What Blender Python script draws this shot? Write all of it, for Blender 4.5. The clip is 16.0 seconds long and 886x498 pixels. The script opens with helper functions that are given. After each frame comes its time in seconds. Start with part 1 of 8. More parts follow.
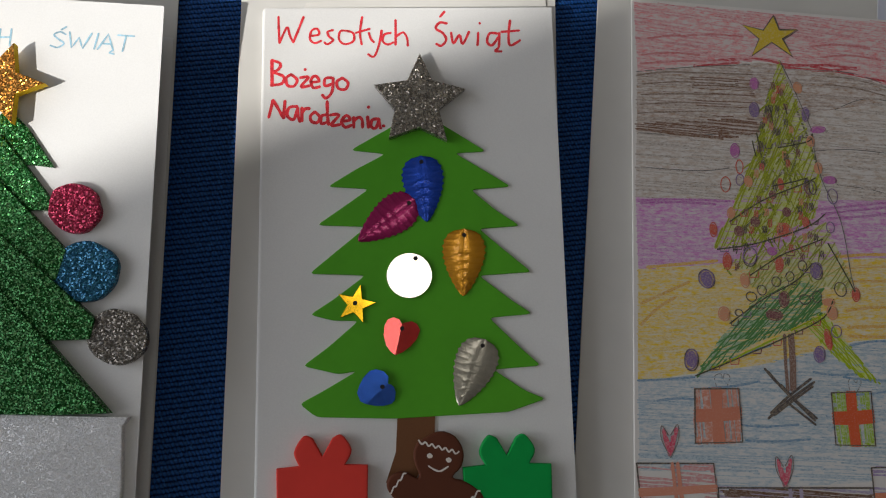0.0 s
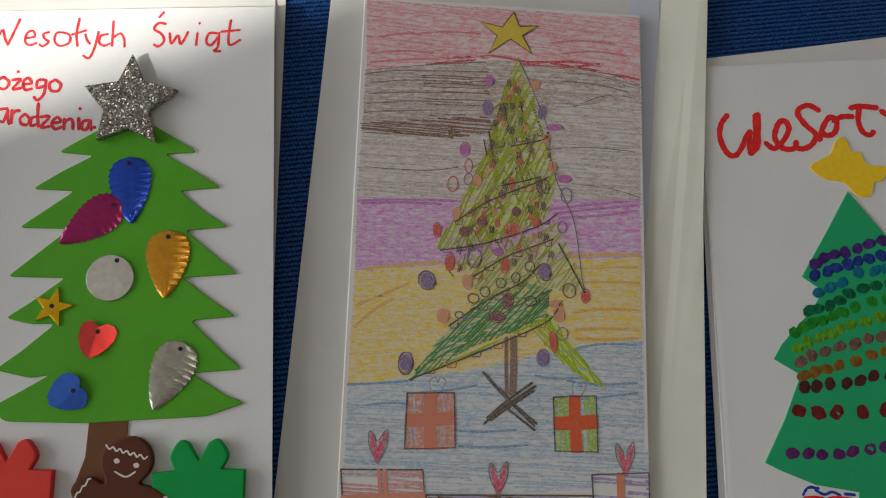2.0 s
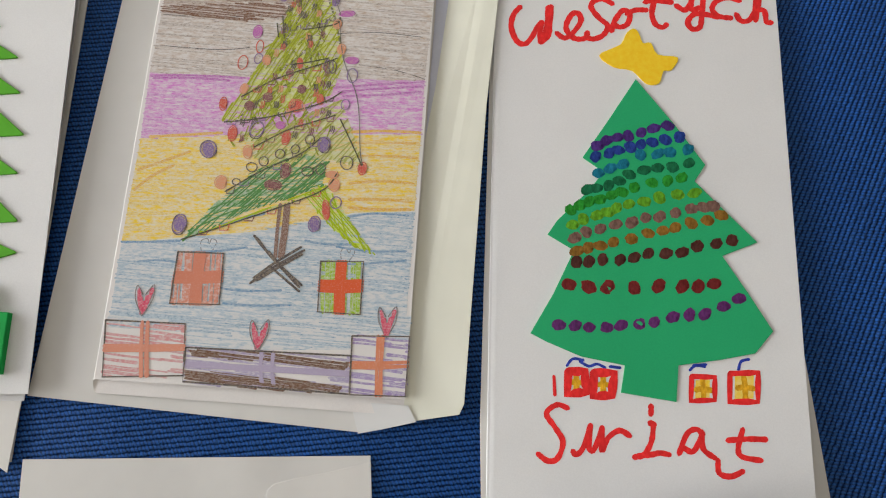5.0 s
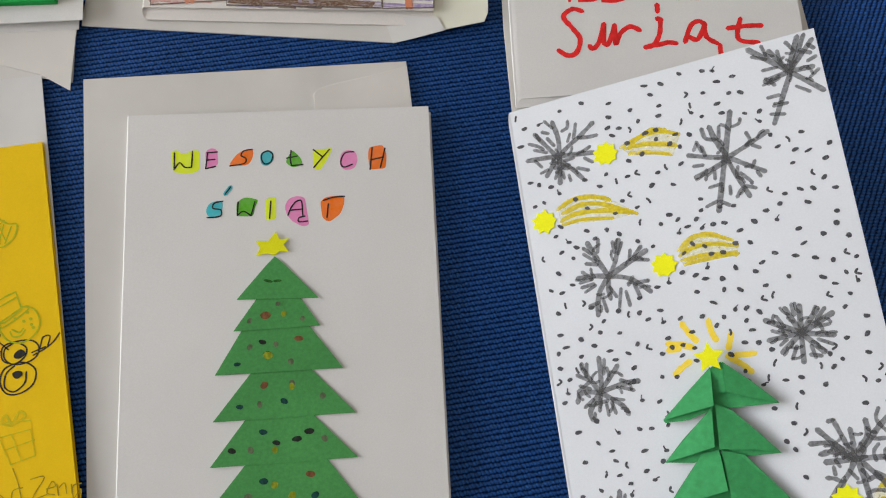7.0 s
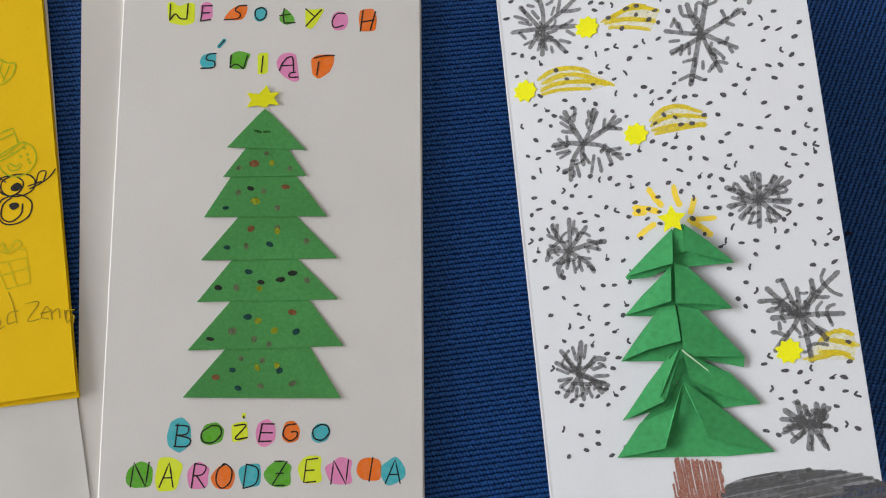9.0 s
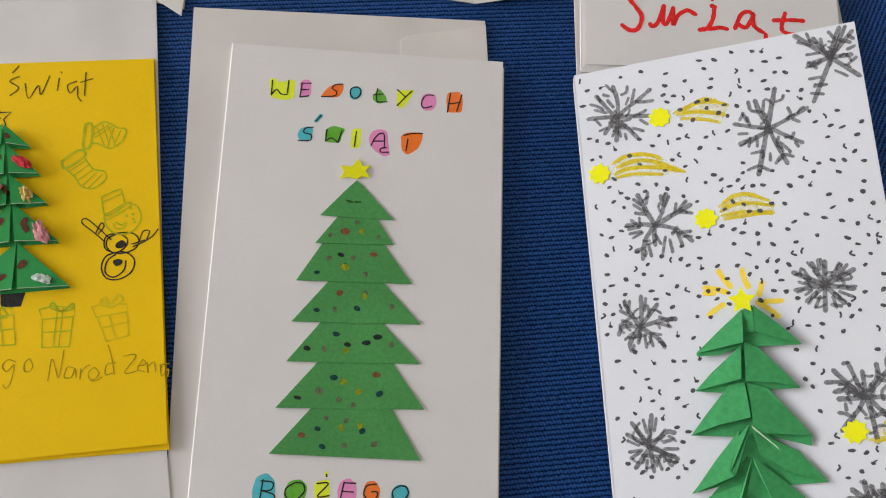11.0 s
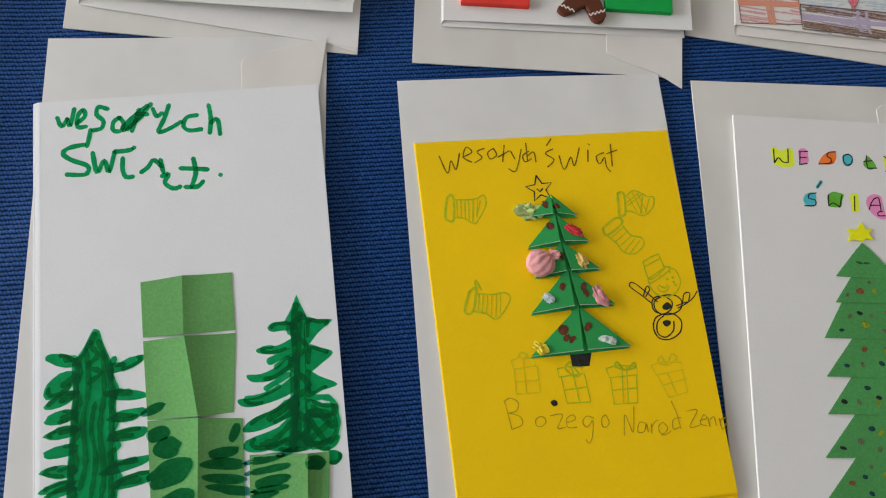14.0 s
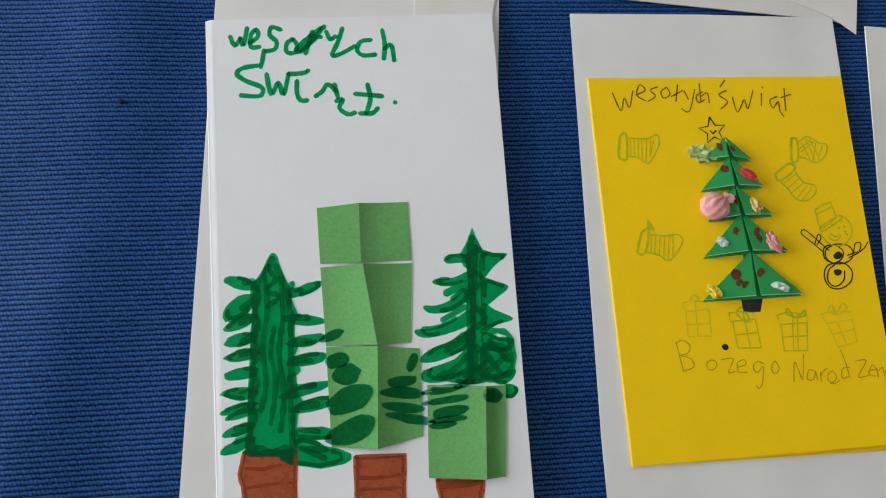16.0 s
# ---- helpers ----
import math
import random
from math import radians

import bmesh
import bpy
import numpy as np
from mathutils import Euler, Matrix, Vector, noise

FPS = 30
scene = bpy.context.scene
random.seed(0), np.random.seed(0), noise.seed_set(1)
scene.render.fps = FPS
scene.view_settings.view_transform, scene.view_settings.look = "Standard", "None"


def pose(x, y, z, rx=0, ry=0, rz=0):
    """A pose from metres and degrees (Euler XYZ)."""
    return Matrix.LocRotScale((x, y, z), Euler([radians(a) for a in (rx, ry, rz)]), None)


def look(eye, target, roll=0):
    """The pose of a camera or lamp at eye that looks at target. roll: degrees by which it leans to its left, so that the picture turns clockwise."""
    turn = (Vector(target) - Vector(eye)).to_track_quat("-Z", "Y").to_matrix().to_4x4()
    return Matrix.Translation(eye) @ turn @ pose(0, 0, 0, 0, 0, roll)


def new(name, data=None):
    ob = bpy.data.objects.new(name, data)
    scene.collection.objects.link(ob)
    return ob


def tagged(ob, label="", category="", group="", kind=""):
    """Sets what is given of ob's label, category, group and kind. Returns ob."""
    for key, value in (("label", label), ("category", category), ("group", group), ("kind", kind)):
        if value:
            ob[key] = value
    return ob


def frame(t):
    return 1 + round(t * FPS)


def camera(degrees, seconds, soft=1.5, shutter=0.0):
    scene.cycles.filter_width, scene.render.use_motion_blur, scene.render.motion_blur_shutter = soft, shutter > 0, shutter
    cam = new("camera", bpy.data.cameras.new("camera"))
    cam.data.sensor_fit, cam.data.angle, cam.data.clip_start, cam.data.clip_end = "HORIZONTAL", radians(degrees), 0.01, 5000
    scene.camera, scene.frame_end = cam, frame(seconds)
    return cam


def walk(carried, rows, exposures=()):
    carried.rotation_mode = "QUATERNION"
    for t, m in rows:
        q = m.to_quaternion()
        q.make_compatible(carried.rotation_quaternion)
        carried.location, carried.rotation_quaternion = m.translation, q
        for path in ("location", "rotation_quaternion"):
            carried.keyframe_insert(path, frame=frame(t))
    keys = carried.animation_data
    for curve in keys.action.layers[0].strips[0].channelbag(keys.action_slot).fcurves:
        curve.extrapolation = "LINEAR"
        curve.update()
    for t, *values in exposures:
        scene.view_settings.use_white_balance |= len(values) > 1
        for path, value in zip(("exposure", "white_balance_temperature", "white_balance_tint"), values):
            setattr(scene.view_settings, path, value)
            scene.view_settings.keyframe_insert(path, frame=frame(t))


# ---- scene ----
# ---- camera ----
cam = camera(57.0, 16.0, soft=1.1)
PATH = [
    (0, 0.0006, 0.0005, 0.2808, 9.68, -6.60, -0.63),
    (0.5, 0.0237, 0.0026, 0.2841, 10.83, -6.05, -0.36),
    (1, 0.0457, -0.0005, 0.2862, 10.91, -5.78, -0.09),
    (1.5, 0.0761, -0.0026, 0.2845, 10.93, -5.26, -0.51),
    (2, 0.1096, -0.0036, 0.2859, 10.55, -4.89, -0.66),
    (2.5, 0.1424, -0.0079, 0.2858, 10.80, -4.89, -0.67),
    (3, 0.1758, 0.0014, 0.2842, 10.03, -4.93, -0.54),
    (3.2, 0.1807, -0.0002, 0.2827, 10.71, -5.68, -0.55),
    (5.3, 0.2091, -0.0829, 0.2855, 14.26, -1.55, 1.48),
    (5.5, 0.2014, -0.0919, 0.2856, 13.96, -1.95, 0.42),
    (6, 0.1922, -0.1220, 0.2840, 13.65, -3.03, -1.38),
    (6.2, 0.1904, -0.1396, 0.2840, 13.97, -3.39, -2.34),
    (6.5, 0.1874, -0.1684, 0.2828, 13.95, -3.29, -3.06),
    (7, 0.1836, -0.2016, 0.2784, 12.60, -3.21, -3.01),
    (7.5, 0.1846, -0.2199, 0.2794, 9.88, -3.48, -1.06),
    (8, 0.1878, -0.2293, 0.2802, 9.76, -3.89, -0.74),
    (8.2, 0.1840, -0.2307, 0.2793, 8.51, -5.06, -0.98),
    (10.3, 0.1800, -0.2387, 0.3015, 12.02, -5.25, 1.52),
    (10.5, 0.1766, -0.2385, 0.3010, 12.90, -5.49, 1.76),
    (11, 0.1505, -0.2381, 0.2980, 13.52, -5.75, 1.72),
    (11.5, 0.1018, -0.2408, 0.3043, 14.03, -5.42, 0.54),
    (12, 0.0527, -0.2381, 0.3033, 14.86, -5.35, 0.36),
    (12.5, 0.0199, -0.2325, 0.3062, 14.88, -4.75, 0.34),
    (13, -0.0047, -0.2323, 0.3075, 14.69, -5.25, 0.29),
    (13.5, -0.0278, -0.2315, 0.3051, 14.91, -5.19, 0.57),
    (14, -0.0558, -0.2269, 0.3050, 13.77, -5.91, 1.27),
    (14.5, -0.0735, -0.2264, 0.3035, 12.62, -5.61, 2.47),
    (15, -0.0966, -0.2246, 0.3025, 12.21, -5.06, 3.15),
    (15.5, -0.1078, -0.2267, 0.2984, 11.92, -5.48, 3.46),
    (16, -0.1182, -0.2355, 0.2928, 10.28, -6.17, 3.66),
]
EXPOSURES = [(0.0, -0.02, 6250, 10), (1.0, 0.12, 6300, 10), (2.0, 0.49, 6400, 10), (3.0, 0.95, 6400, 10), (5.4, 1.45, 6500, 10), (7.0, 1.3, 6500, 11), (8.2, 1.27, 6500, 11),
             (10.4, 1.3, 6600, 14), (13.5, 1.2, 6550, 12), (14.5, 1.17, 6350, 9), (16.0, 1.22, 6300, 8)]
walk(cam, [(t, pose(x, y, z, rx, ry, rz)) for t, x, y, z, rx, ry, rz in PATH], EXPOSURES)

# ---- light: morning sun and sky through one window ----
SUN_AZ, SUN_EL = radians(24.5), radians(33)      # the beam travels towards +x and a little +y
world = bpy.data.worlds.new("world")
scene.world = world
world.use_nodes = True
wn = world.node_tree.nodes
sky = wn.new("ShaderNodeTexSky")
sky.sky_type, sky.sun_disc = "NISHITA", False
sky.sun_elevation, sky.sun_rotation = SUN_EL, radians(270) - SUN_AZ
world.node_tree.links.new(sky.outputs[0], wn["Background"].inputs[0])
wn["Background"].inputs[1].default_value = 0.12

beam = Vector((math.cos(SUN_AZ) * math.cos(SUN_EL), math.sin(SUN_AZ) * math.cos(SUN_EL), -math.sin(SUN_EL)))
sun = new("sun", bpy.data.lights.new("sun", "SUN"))
sun.data.energy, sun.data.angle, sun.data.color = 4.4, radians(0.55), (1.0, 0.95, 0.86)
sun.matrix_world = look((0, 0, 5), Vector((0, 0, 5)) + beam)

WALL = 0.12
WX, WY0, WY1, WZ0, WZ1 = -2.2, -0.951, 1.25, 0.12, 1.88   # window opening in the wall x = WX
window_light = new("window_sky_light", bpy.data.lights.new("window_sky_light", "AREA"))
GLOW_TOP = 1.05                                           # the lamp fills only the low part of the opening, for long grazing shadows
window_light.data.shape, window_light.data.size, window_light.data.size_y = "RECTANGLE", WY1 - WY0, GLOW_TOP - WZ0
window_light.data.energy, window_light.data.color = 27, (0.99, 0.985, 0.955)
window_light.matrix_world = look((WX - 0.02, (WY0 + WY1) / 2, (WZ0 + GLOW_TOP) / 2), (1, (WY0 + WY1) / 2, (WZ0 + GLOW_TOP) / 2))


# ---- materials ----
def material(name, colour, rough=0.8, metal=0.0):
    m = bpy.data.materials.new(name)
    m.use_nodes = True
    n, l = m.node_tree.nodes, m.node_tree.links
    b = n["Principled BSDF"]
    b.inputs["Base Color"].default_value = (*colour, 1)
    b.inputs["Roughness"].default_value = rough
    b.inputs["Metallic"].default_value = metal
    b.inputs["Specular IOR Level"].default_value = 0.5 if rough < 0.5 else 0.22
    return m, n, l, b


def coords(n, l, scale=(1, 1, 1), turn=0.0):
    c, v = n.new("ShaderNodeTexCoord"), n.new("ShaderNodeMapping")
    v.inputs["Scale"].default_value = scale
    v.inputs["Rotation"].default_value = (0, 0, turn)
    l.new(c.outputs["Object"], v.inputs["Vector"])
    return v.outputs["Vector"]


def noisy(n, l, vector, scale, detail=3.0, rough=0.6):
    t = n.new("ShaderNodeTexNoise")
    t.inputs["Scale"].default_value, t.inputs["Detail"].default_value, t.inputs["Roughness"].default_value = scale, detail, rough
    l.new(vector, t.inputs["Vector"])
    return t.outputs["Fac"]


def ramp(n, l, fac, lo, hi, a, b):
    r = n.new("ShaderNodeValToRGB")
    r.color_ramp.elements[0].position, r.color_ramp.elements[1].position = lo, hi
    r.color_ramp.elements[0].color, r.color_ramp.elements[1].color = (*a, 1), (*b, 1)
    l.new(fac, r.inputs["Fac"])
    return r.outputs["Color"]


def bumped(n, l, b, height, strength, distance):
    u = n.new("ShaderNodeBump")
    u.inputs["Strength"].default_value, u.inputs["Distance"].default_value = strength, distance
    l.new(height, u.inputs["Height"])
    l.new(u.outputs["Normal"], b.inputs["Normal"])


def mixed(n, l, a, b, fac, mode="MULTIPLY"):
    m = n.new("ShaderNodeMix")
    m.data_type, m.blend_type = "RGBA", mode
    m.inputs["Factor"].default_value = fac
    l.new(a, m.inputs["A"])
    l.new(b, m.inputs["B"])
    return m.outputs["Result"]


def paper(name, colour, vary=0.05, rough=0.75, relief=0.25, grain=1800):
    """Card or paper: faint blotches, fibre grain and shallow waves."""
    m, n, l, b = material(name, colour, rough)
    v = coords(n, l)
    d = tuple(c * (1 - vary) for c in colour)
    big = ramp(n, l, noisy(n, l, v, 22), 0.3, 0.7, d, colour)
    fine = ramp(n, l, noisy(n, l, v, grain), 0.3, 0.7, (1 - vary,) * 3, (1, 1, 1))
    l.new(mixed(n, l, big, fine, 1.0), b.inputs["Base Color"])
    bumped(n, l, b, noisy(n, l, v, grain), relief, 0.0001)
    return m


def creased(name, colour):
    """Thin envelope paper with soft waves and small wrinkles."""
    m, n, l, b = material(name, colour, 0.7)
    v = coords(n, l)
    l.new(ramp(n, l, noisy(n, l, v, 30), 0.3, 0.75, tuple(c * 0.92 for c in colour), colour), b.inputs["Base Color"])
    bumped(n, l, b, noisy(n, l, v, 13, 3), 0.6, 0.004)
    return m


def marker(name, colour, dark=0.55, streak=0.0):
    """Felt pen ink: uneven, streaky along the strokes, with paper grain showing."""
    m, n, l, b = material(name, colour, 0.6)
    v = coords(n, l, (1, 0.5, 1), streak)
    a = ramp(n, l, noisy(n, l, v, 900, 3), 0.35, 0.68, tuple(c * dark for c in colour), tuple(min(1, c * 1.25 + 0.01) for c in colour))
    w = ramp(n, l, noisy(n, l, coords(n, l), 160, 2), 0.3, 0.7, (0.78,) * 3, (1, 1, 1))
    l.new(mixed(n, l, a, w, 1.0), b.inputs["Base Color"])
    return m


def translucent_ink(name, colour, cover):
    """Ink that lets the paper through, so crossing strokes turn darker."""
    m, n, l, b = material(name, colour, 0.7)
    t, mix = n.new("ShaderNodeBsdfTransparent"), n.new("ShaderNodeMixShader")
    f = n.new("ShaderNodeMapRange")
    f.inputs["From Min"].default_value, f.inputs["From Max"].default_value = 0.3, 0.7
    f.inputs["To Min"].default_value, f.inputs["To Max"].default_value = cover - 0.14, min(1, cover + 0.14)
    l.new(noisy(n, l, coords(n, l), 700, 3), f.inputs["Value"])
    l.new(f.outputs[0], mix.inputs["Fac"])
    l.new(t.outputs[0], mix.inputs[1])
    l.new(b.outputs[0], mix.inputs[2])
    l.new(mix.outputs[0], n["Material Output"].inputs["Surface"])
    return m


def soaked_ink(name, tint, solid=None, cover=0.4, grain=500):
    """Marker ink soaked into the paper: it filters what lies under it, so strokes that cross turn darker."""
    m, n, l, b = material(name, tint, 0.6)
    t = n.new("ShaderNodeBsdfTransparent")
    a = ramp(n, l, noisy(n, l, coords(n, l), grain, 3), 0.3, 0.7, tuple(c * 0.86 for c in tint), tuple(min(1, c * 1.08) for c in tint))
    w = ramp(n, l, noisy(n, l, coords(n, l), 110, 2), 0.3, 0.7, (0.88,) * 3, (1, 1, 1))
    l.new(mixed(n, l, a, w, 1.0), t.inputs["Color"])
    out = t.outputs[0]
    if solid:
        mix = n.new("ShaderNodeMixShader")
        mix.inputs["Fac"].default_value = cover
        b.inputs["Base Color"].default_value = (*solid, 1)
        l.new(out, mix.inputs[1])
        l.new(b.outputs[0], mix.inputs[2])
        out = mix.outputs[0]
    l.new(out, n["Material Output"].inputs["Surface"])
    return m


def pencil(name, colour, cover=0.55, grain=1500, stretch=0.3, turn=0.0, low=0.5, high=0.97, under=(0.76, 0.73, 0.71)):
    """Wax-pencil colouring: broken by the tooth of the paper, which shows what lies under it."""
    m, n, l, b = material(name, colour, 0.8)
    f = n.new("ShaderNodeMapRange")
    f.inputs["From Min"].default_value, f.inputs["From Max"].default_value = 0.62 - 0.4 * cover, 0.86 - 0.4 * cover
    f.inputs["To Min"].default_value, f.inputs["To Max"].default_value = low, high
    l.new(noisy(n, l, coords(n, l, (stretch, 1, 1), turn), grain, 4, 0.75), f.inputs["Value"])
    l.new(ramp(n, l, f.outputs[0], 0.0, 1.0, under, colour), b.inputs["Base Color"])
    return m


def light_ink(name, colour, under, cover=0.75):
    """Pale ink: patchy between its full colour and the paper's."""
    m, n, l, b = material(name, colour, 0.7)
    f = n.new("ShaderNodeMapRange")
    f.inputs["From Min"].default_value, f.inputs["From Max"].default_value = 0.3, 0.7
    f.inputs["To Min"].default_value, f.inputs["To Max"].default_value = cover - 0.25, min(1, cover + 0.25)
    l.new(noisy(n, l, coords(n, l), 500, 3), f.inputs["Value"])
    l.new(ramp(n, l, f.outputs[0], 0.0, 1.0, under, colour), b.inputs["Base Color"])
    return m


def glitter(name, base, flake, size=0.00042, metal=0.85, tilt=1.3, low=0.4):
    """Glued glitter: tiny facets, each with a tilt and brightness of its own."""
    m, n, l, b = material(name, base, 0.28, metal)
    v = n.new("ShaderNodeTexVoronoi")
    v.inputs["Scale"].default_value = 1 / size
    l.new(coords(n, l), v.inputs["Vector"])
    s = n.new("ShaderNodeSeparateColor")
    l.new(v.outputs["Color"], s.inputs[0])
    l.new(ramp(n, l, s.outputs[0], low, 0.97, base, flake), b.inputs["Base Color"])
    g = n.new("ShaderNodeNewGeometry")
    sub, mul, add, nor = (n.new("ShaderNodeVectorMath") for _ in range(4))
    sub.operation, mul.operation, add.operation, nor.operation = "SUBTRACT", "SCALE", "ADD", "NORMALIZE"
    sub.inputs[1].default_value = (0.5, 0.5, 0.5)
    mul.inputs["Scale"].default_value = tilt
    l.new(v.outputs["Color"], sub.inputs[0])
    l.new(sub.outputs[0], mul.inputs[0])
    l.new(mul.outputs[0], add.inputs[0])
    l.new(g.outputs["Normal"], add.inputs[1])
    l.new(add.outputs[0], nor.inputs[0])
    l.new(nor.outputs[0], b.inputs["Normal"])
    return m


def foil(name, colour, rough=0.16, metal=1.0, coat=0.0):
    """Metallised plastic sequin, slightly dented."""
    m, n, l, b = material(name, colour, rough, metal)
    b.inputs["Coat Weight"].default_value, b.inputs["Coat Roughness"].default_value, b.inputs["Coat IOR"].default_value = coat, 0.08, 1.8
    v = coords(n, l)
    l.new(ramp(n, l, noisy(n, l, v, 300), 0.3, 0.7, tuple(c * 0.75 for c in colour), colour), b.inputs["Base Color"])
    bumped(n, l, b, noisy(n, l, v, 90, 1), 0.12, 0.001)
    return m


def foam(name, colour):
    m, n, l, b = material(name, colour, 0.65)
    v = coords(n, l)
    l.new(ramp(n, l, noisy(n, l, v, 60), 0.3, 0.7, tuple(c * 0.88 for c in colour), colour), b.inputs["Base Color"])
    bumped(n, l, b, noisy(n, l, v, 2600, 2), 0.3, 0.0001)
    return m


PITCH = 0.00176


def cloth(name, colour, turn, middle=(0.0, 0.0)):
    """Ribbed woven cotton: a row of short stitches along each rib, with loose fibres; shade between ribs is painted.
    """
    m, n, l, b = material(name, colour, 0.85)
    b.inputs["Roughness"].default_value, b.inputs["Specular IOR Level"].default_value = 0.5, 0.8
    b.inputs["Specular Tint"].default_value = (0.35, 0.6, 1.0, 1)
    b.inputs["Sheen Weight"].default_value = 0.2
    b.inputs["Sheen Tint"].default_value = (0.3, 0.55, 1.0, 1)
    off = -middle[0] * math.sin(turn) + middle[1] * math.cos(turn)
    v = coords(n, l, (1, 1, 1), -turn)
    sq = n.new("ShaderNodeMapping")
    sq.inputs["Location"].default_value = (0, -off / PITCH - 0.95, 0)
    sq.inputs["Scale"].default_value = (1 / 0.00125, 1 / PITCH, 0)
    l.new(v, sq.inputs["Vector"])
    sep = n.new("ShaderNodeSeparateXYZ")
    l.new(sq.outputs[0], sep.inputs[0])
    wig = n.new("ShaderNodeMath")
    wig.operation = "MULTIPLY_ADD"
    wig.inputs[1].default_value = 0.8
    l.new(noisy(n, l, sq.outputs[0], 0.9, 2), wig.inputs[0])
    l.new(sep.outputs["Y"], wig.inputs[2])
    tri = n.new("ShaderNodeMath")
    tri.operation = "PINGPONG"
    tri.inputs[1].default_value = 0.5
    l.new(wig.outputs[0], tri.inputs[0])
    # shade of the valleys between ribs, painted dark into the base colour
    valley_shade = ramp(n, l, tri.outputs[0], 0.2, 0.47, (1.0,) * 3, (0.17,) * 3)
    gloss = n.new("ShaderNodeMapRange")
    gloss.inputs["From Min"].default_value, gloss.inputs["From Max"].default_value = 0.16, 0.42
    gloss.inputs["To Min"].default_value, gloss.inputs["To Max"].default_value = 0.9, 0.15
    l.new(tri.outputs[0], gloss.inputs["Value"])
    l.new(gloss.outputs[0], b.inputs["Specular IOR Level"])
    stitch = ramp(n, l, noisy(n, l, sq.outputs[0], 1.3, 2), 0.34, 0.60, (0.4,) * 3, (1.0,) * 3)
    slant = n.new("ShaderNodeMath")
    slant.operation = "MULTIPLY_ADD"
    slant.inputs[1].default_value = 0.45
    l.new(sep.outputs["Y"], slant.inputs[0])
    l.new(sep.outputs["X"], slant.inputs[2])
    shift = n.new("ShaderNodeMath")
    shift.operation = "MULTIPLY_ADD"
    shift.inputs[1].default_value = 0.9
    l.new(noisy(n, l, sq.outputs[0], 0.7, 2), shift.inputs[0])
    l.new(slant.outputs[0], shift.inputs[2])
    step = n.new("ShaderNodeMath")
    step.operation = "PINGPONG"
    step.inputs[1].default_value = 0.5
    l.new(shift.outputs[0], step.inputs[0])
    # stitch ends darkened in the colour, where gaps lie between them
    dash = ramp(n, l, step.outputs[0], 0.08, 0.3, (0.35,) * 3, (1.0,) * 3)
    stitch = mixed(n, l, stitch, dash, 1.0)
    tone = ramp(n, l, noisy(n, l, v, 9, 4), 0.3, 0.7, tuple(c * 0.85 for c in colour), tuple(c * 1.15 for c in colour))
    lint = ramp(n, l, noisy(n, l, v, 1300, 2), 0.58, 0.74, (0, 0, 0), (0.016, 0.062, 0.15))
    both = mixed(n, l, mixed(n, l, tone, valley_shade, 1.0), stitch, 1.0)
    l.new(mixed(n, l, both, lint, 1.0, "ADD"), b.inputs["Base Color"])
    fine, wide = noisy(n, l, sq.outputs[0], 1.3, 2), noisy(n, l, v, 14, 2)
    total = n.new("ShaderNodeMath")
    total.operation = "MULTIPLY_ADD"
    total.inputs[1].default_value = 14.0
    l.new(wide, total.inputs[0])
    l.new(fine, total.inputs[2])
    bumped(n, l, b, total.outputs[0], 0.45, 0.0006)
    return m


WHITE = paper("white_card", (0.80, 0.79, 0.78))
BRIGHT = paper("bright_white_card", (0.80, 0.81, 0.83))
SNOW_CARD = paper("cool_white_card", (0.73, 0.755, 0.80))
ENVELOPE = creased("envelope_paper", (0.725, 0.705, 0.67))
ENVELOPE_WHITE = creased("white_envelope_paper", (0.755, 0.748, 0.735))
FLAP = creased("envelope_flap_paper", (0.765, 0.74, 0.70))
CREAM = creased("gummed_flap_paper", (0.82, 0.81, 0.69))
LINING = paper("lilac_lining", (0.66, 0.68, 0.79))
YELLOW_CARD = paper("yellow_card", (1.0, 0.65, 0.0), 0.06)
GREEN_PAPER = paper("green_craft_paper", (0.092, 0.375, 0.105), 0.2, 0.85, 0.7, 950)
LIGHT_GREEN = paper("light_green_craft_paper", (0.165, 0.44, 0.135), 0.2, 0.85, 0.8, 950)
EMERALD = paper("emerald_paper", (0.022, 0.42, 0.16), 0.08)
WORN_ORIGAMI = paper("worn_origami_paper", (0.06, 0.39, 0.13), 0.22, 0.8, 0.6, 500)
ORIGAMI = paper("origami_green_paper", (0.032, 0.36, 0.09), 0.12)
LEAF_FOAM = foam("leaf_green_foam", (0.10, 0.41, 0.018))
RED_FOAM = foam("red_foam", (0.80, 0.055, 0.04))
GREEN_FOAM = foam("green_foam", (0.005, 0.36, 0.065))
BROWN_PAPER = paper("brown_paper", (0.20, 0.085, 0.035), 0.12)
FELT = foam("brown_felt", (0.115, 0.033, 0.015))
ICING = foam("white_icing", (0.78, 0.72, 0.66))
STICKER = paper("neon_yellow_sticker", (0.93, 0.92, 0.01), 0.08)
RED_PEN = marker("red_felt_pen", (0.80, 0.04, 0.055), 0.75)
RED_MARKER = marker("red_marker", (0.93, 0.022, 0.022), 0.88)
SOAKED_GREEN = soaked_ink("soaked_green_marker", (0.08, 0.81, 0.43), (0.0, 0.20, 0.075), 0.3)
DARK_PAPER_INK = soaked_ink("green_marker_on_paper", (0.22, 0.58, 0.52))
PALE_EDGE = paper("cut_paper_edge", (0.42, 0.60, 0.40), 0.1)
PALE_BLUE_PEN = marker("pale_blue_pen", (0.34, 0.55, 0.68), 0.8)
BLACK_PEN = marker("black_pen", (0.018, 0.016, 0.016), 0.8)
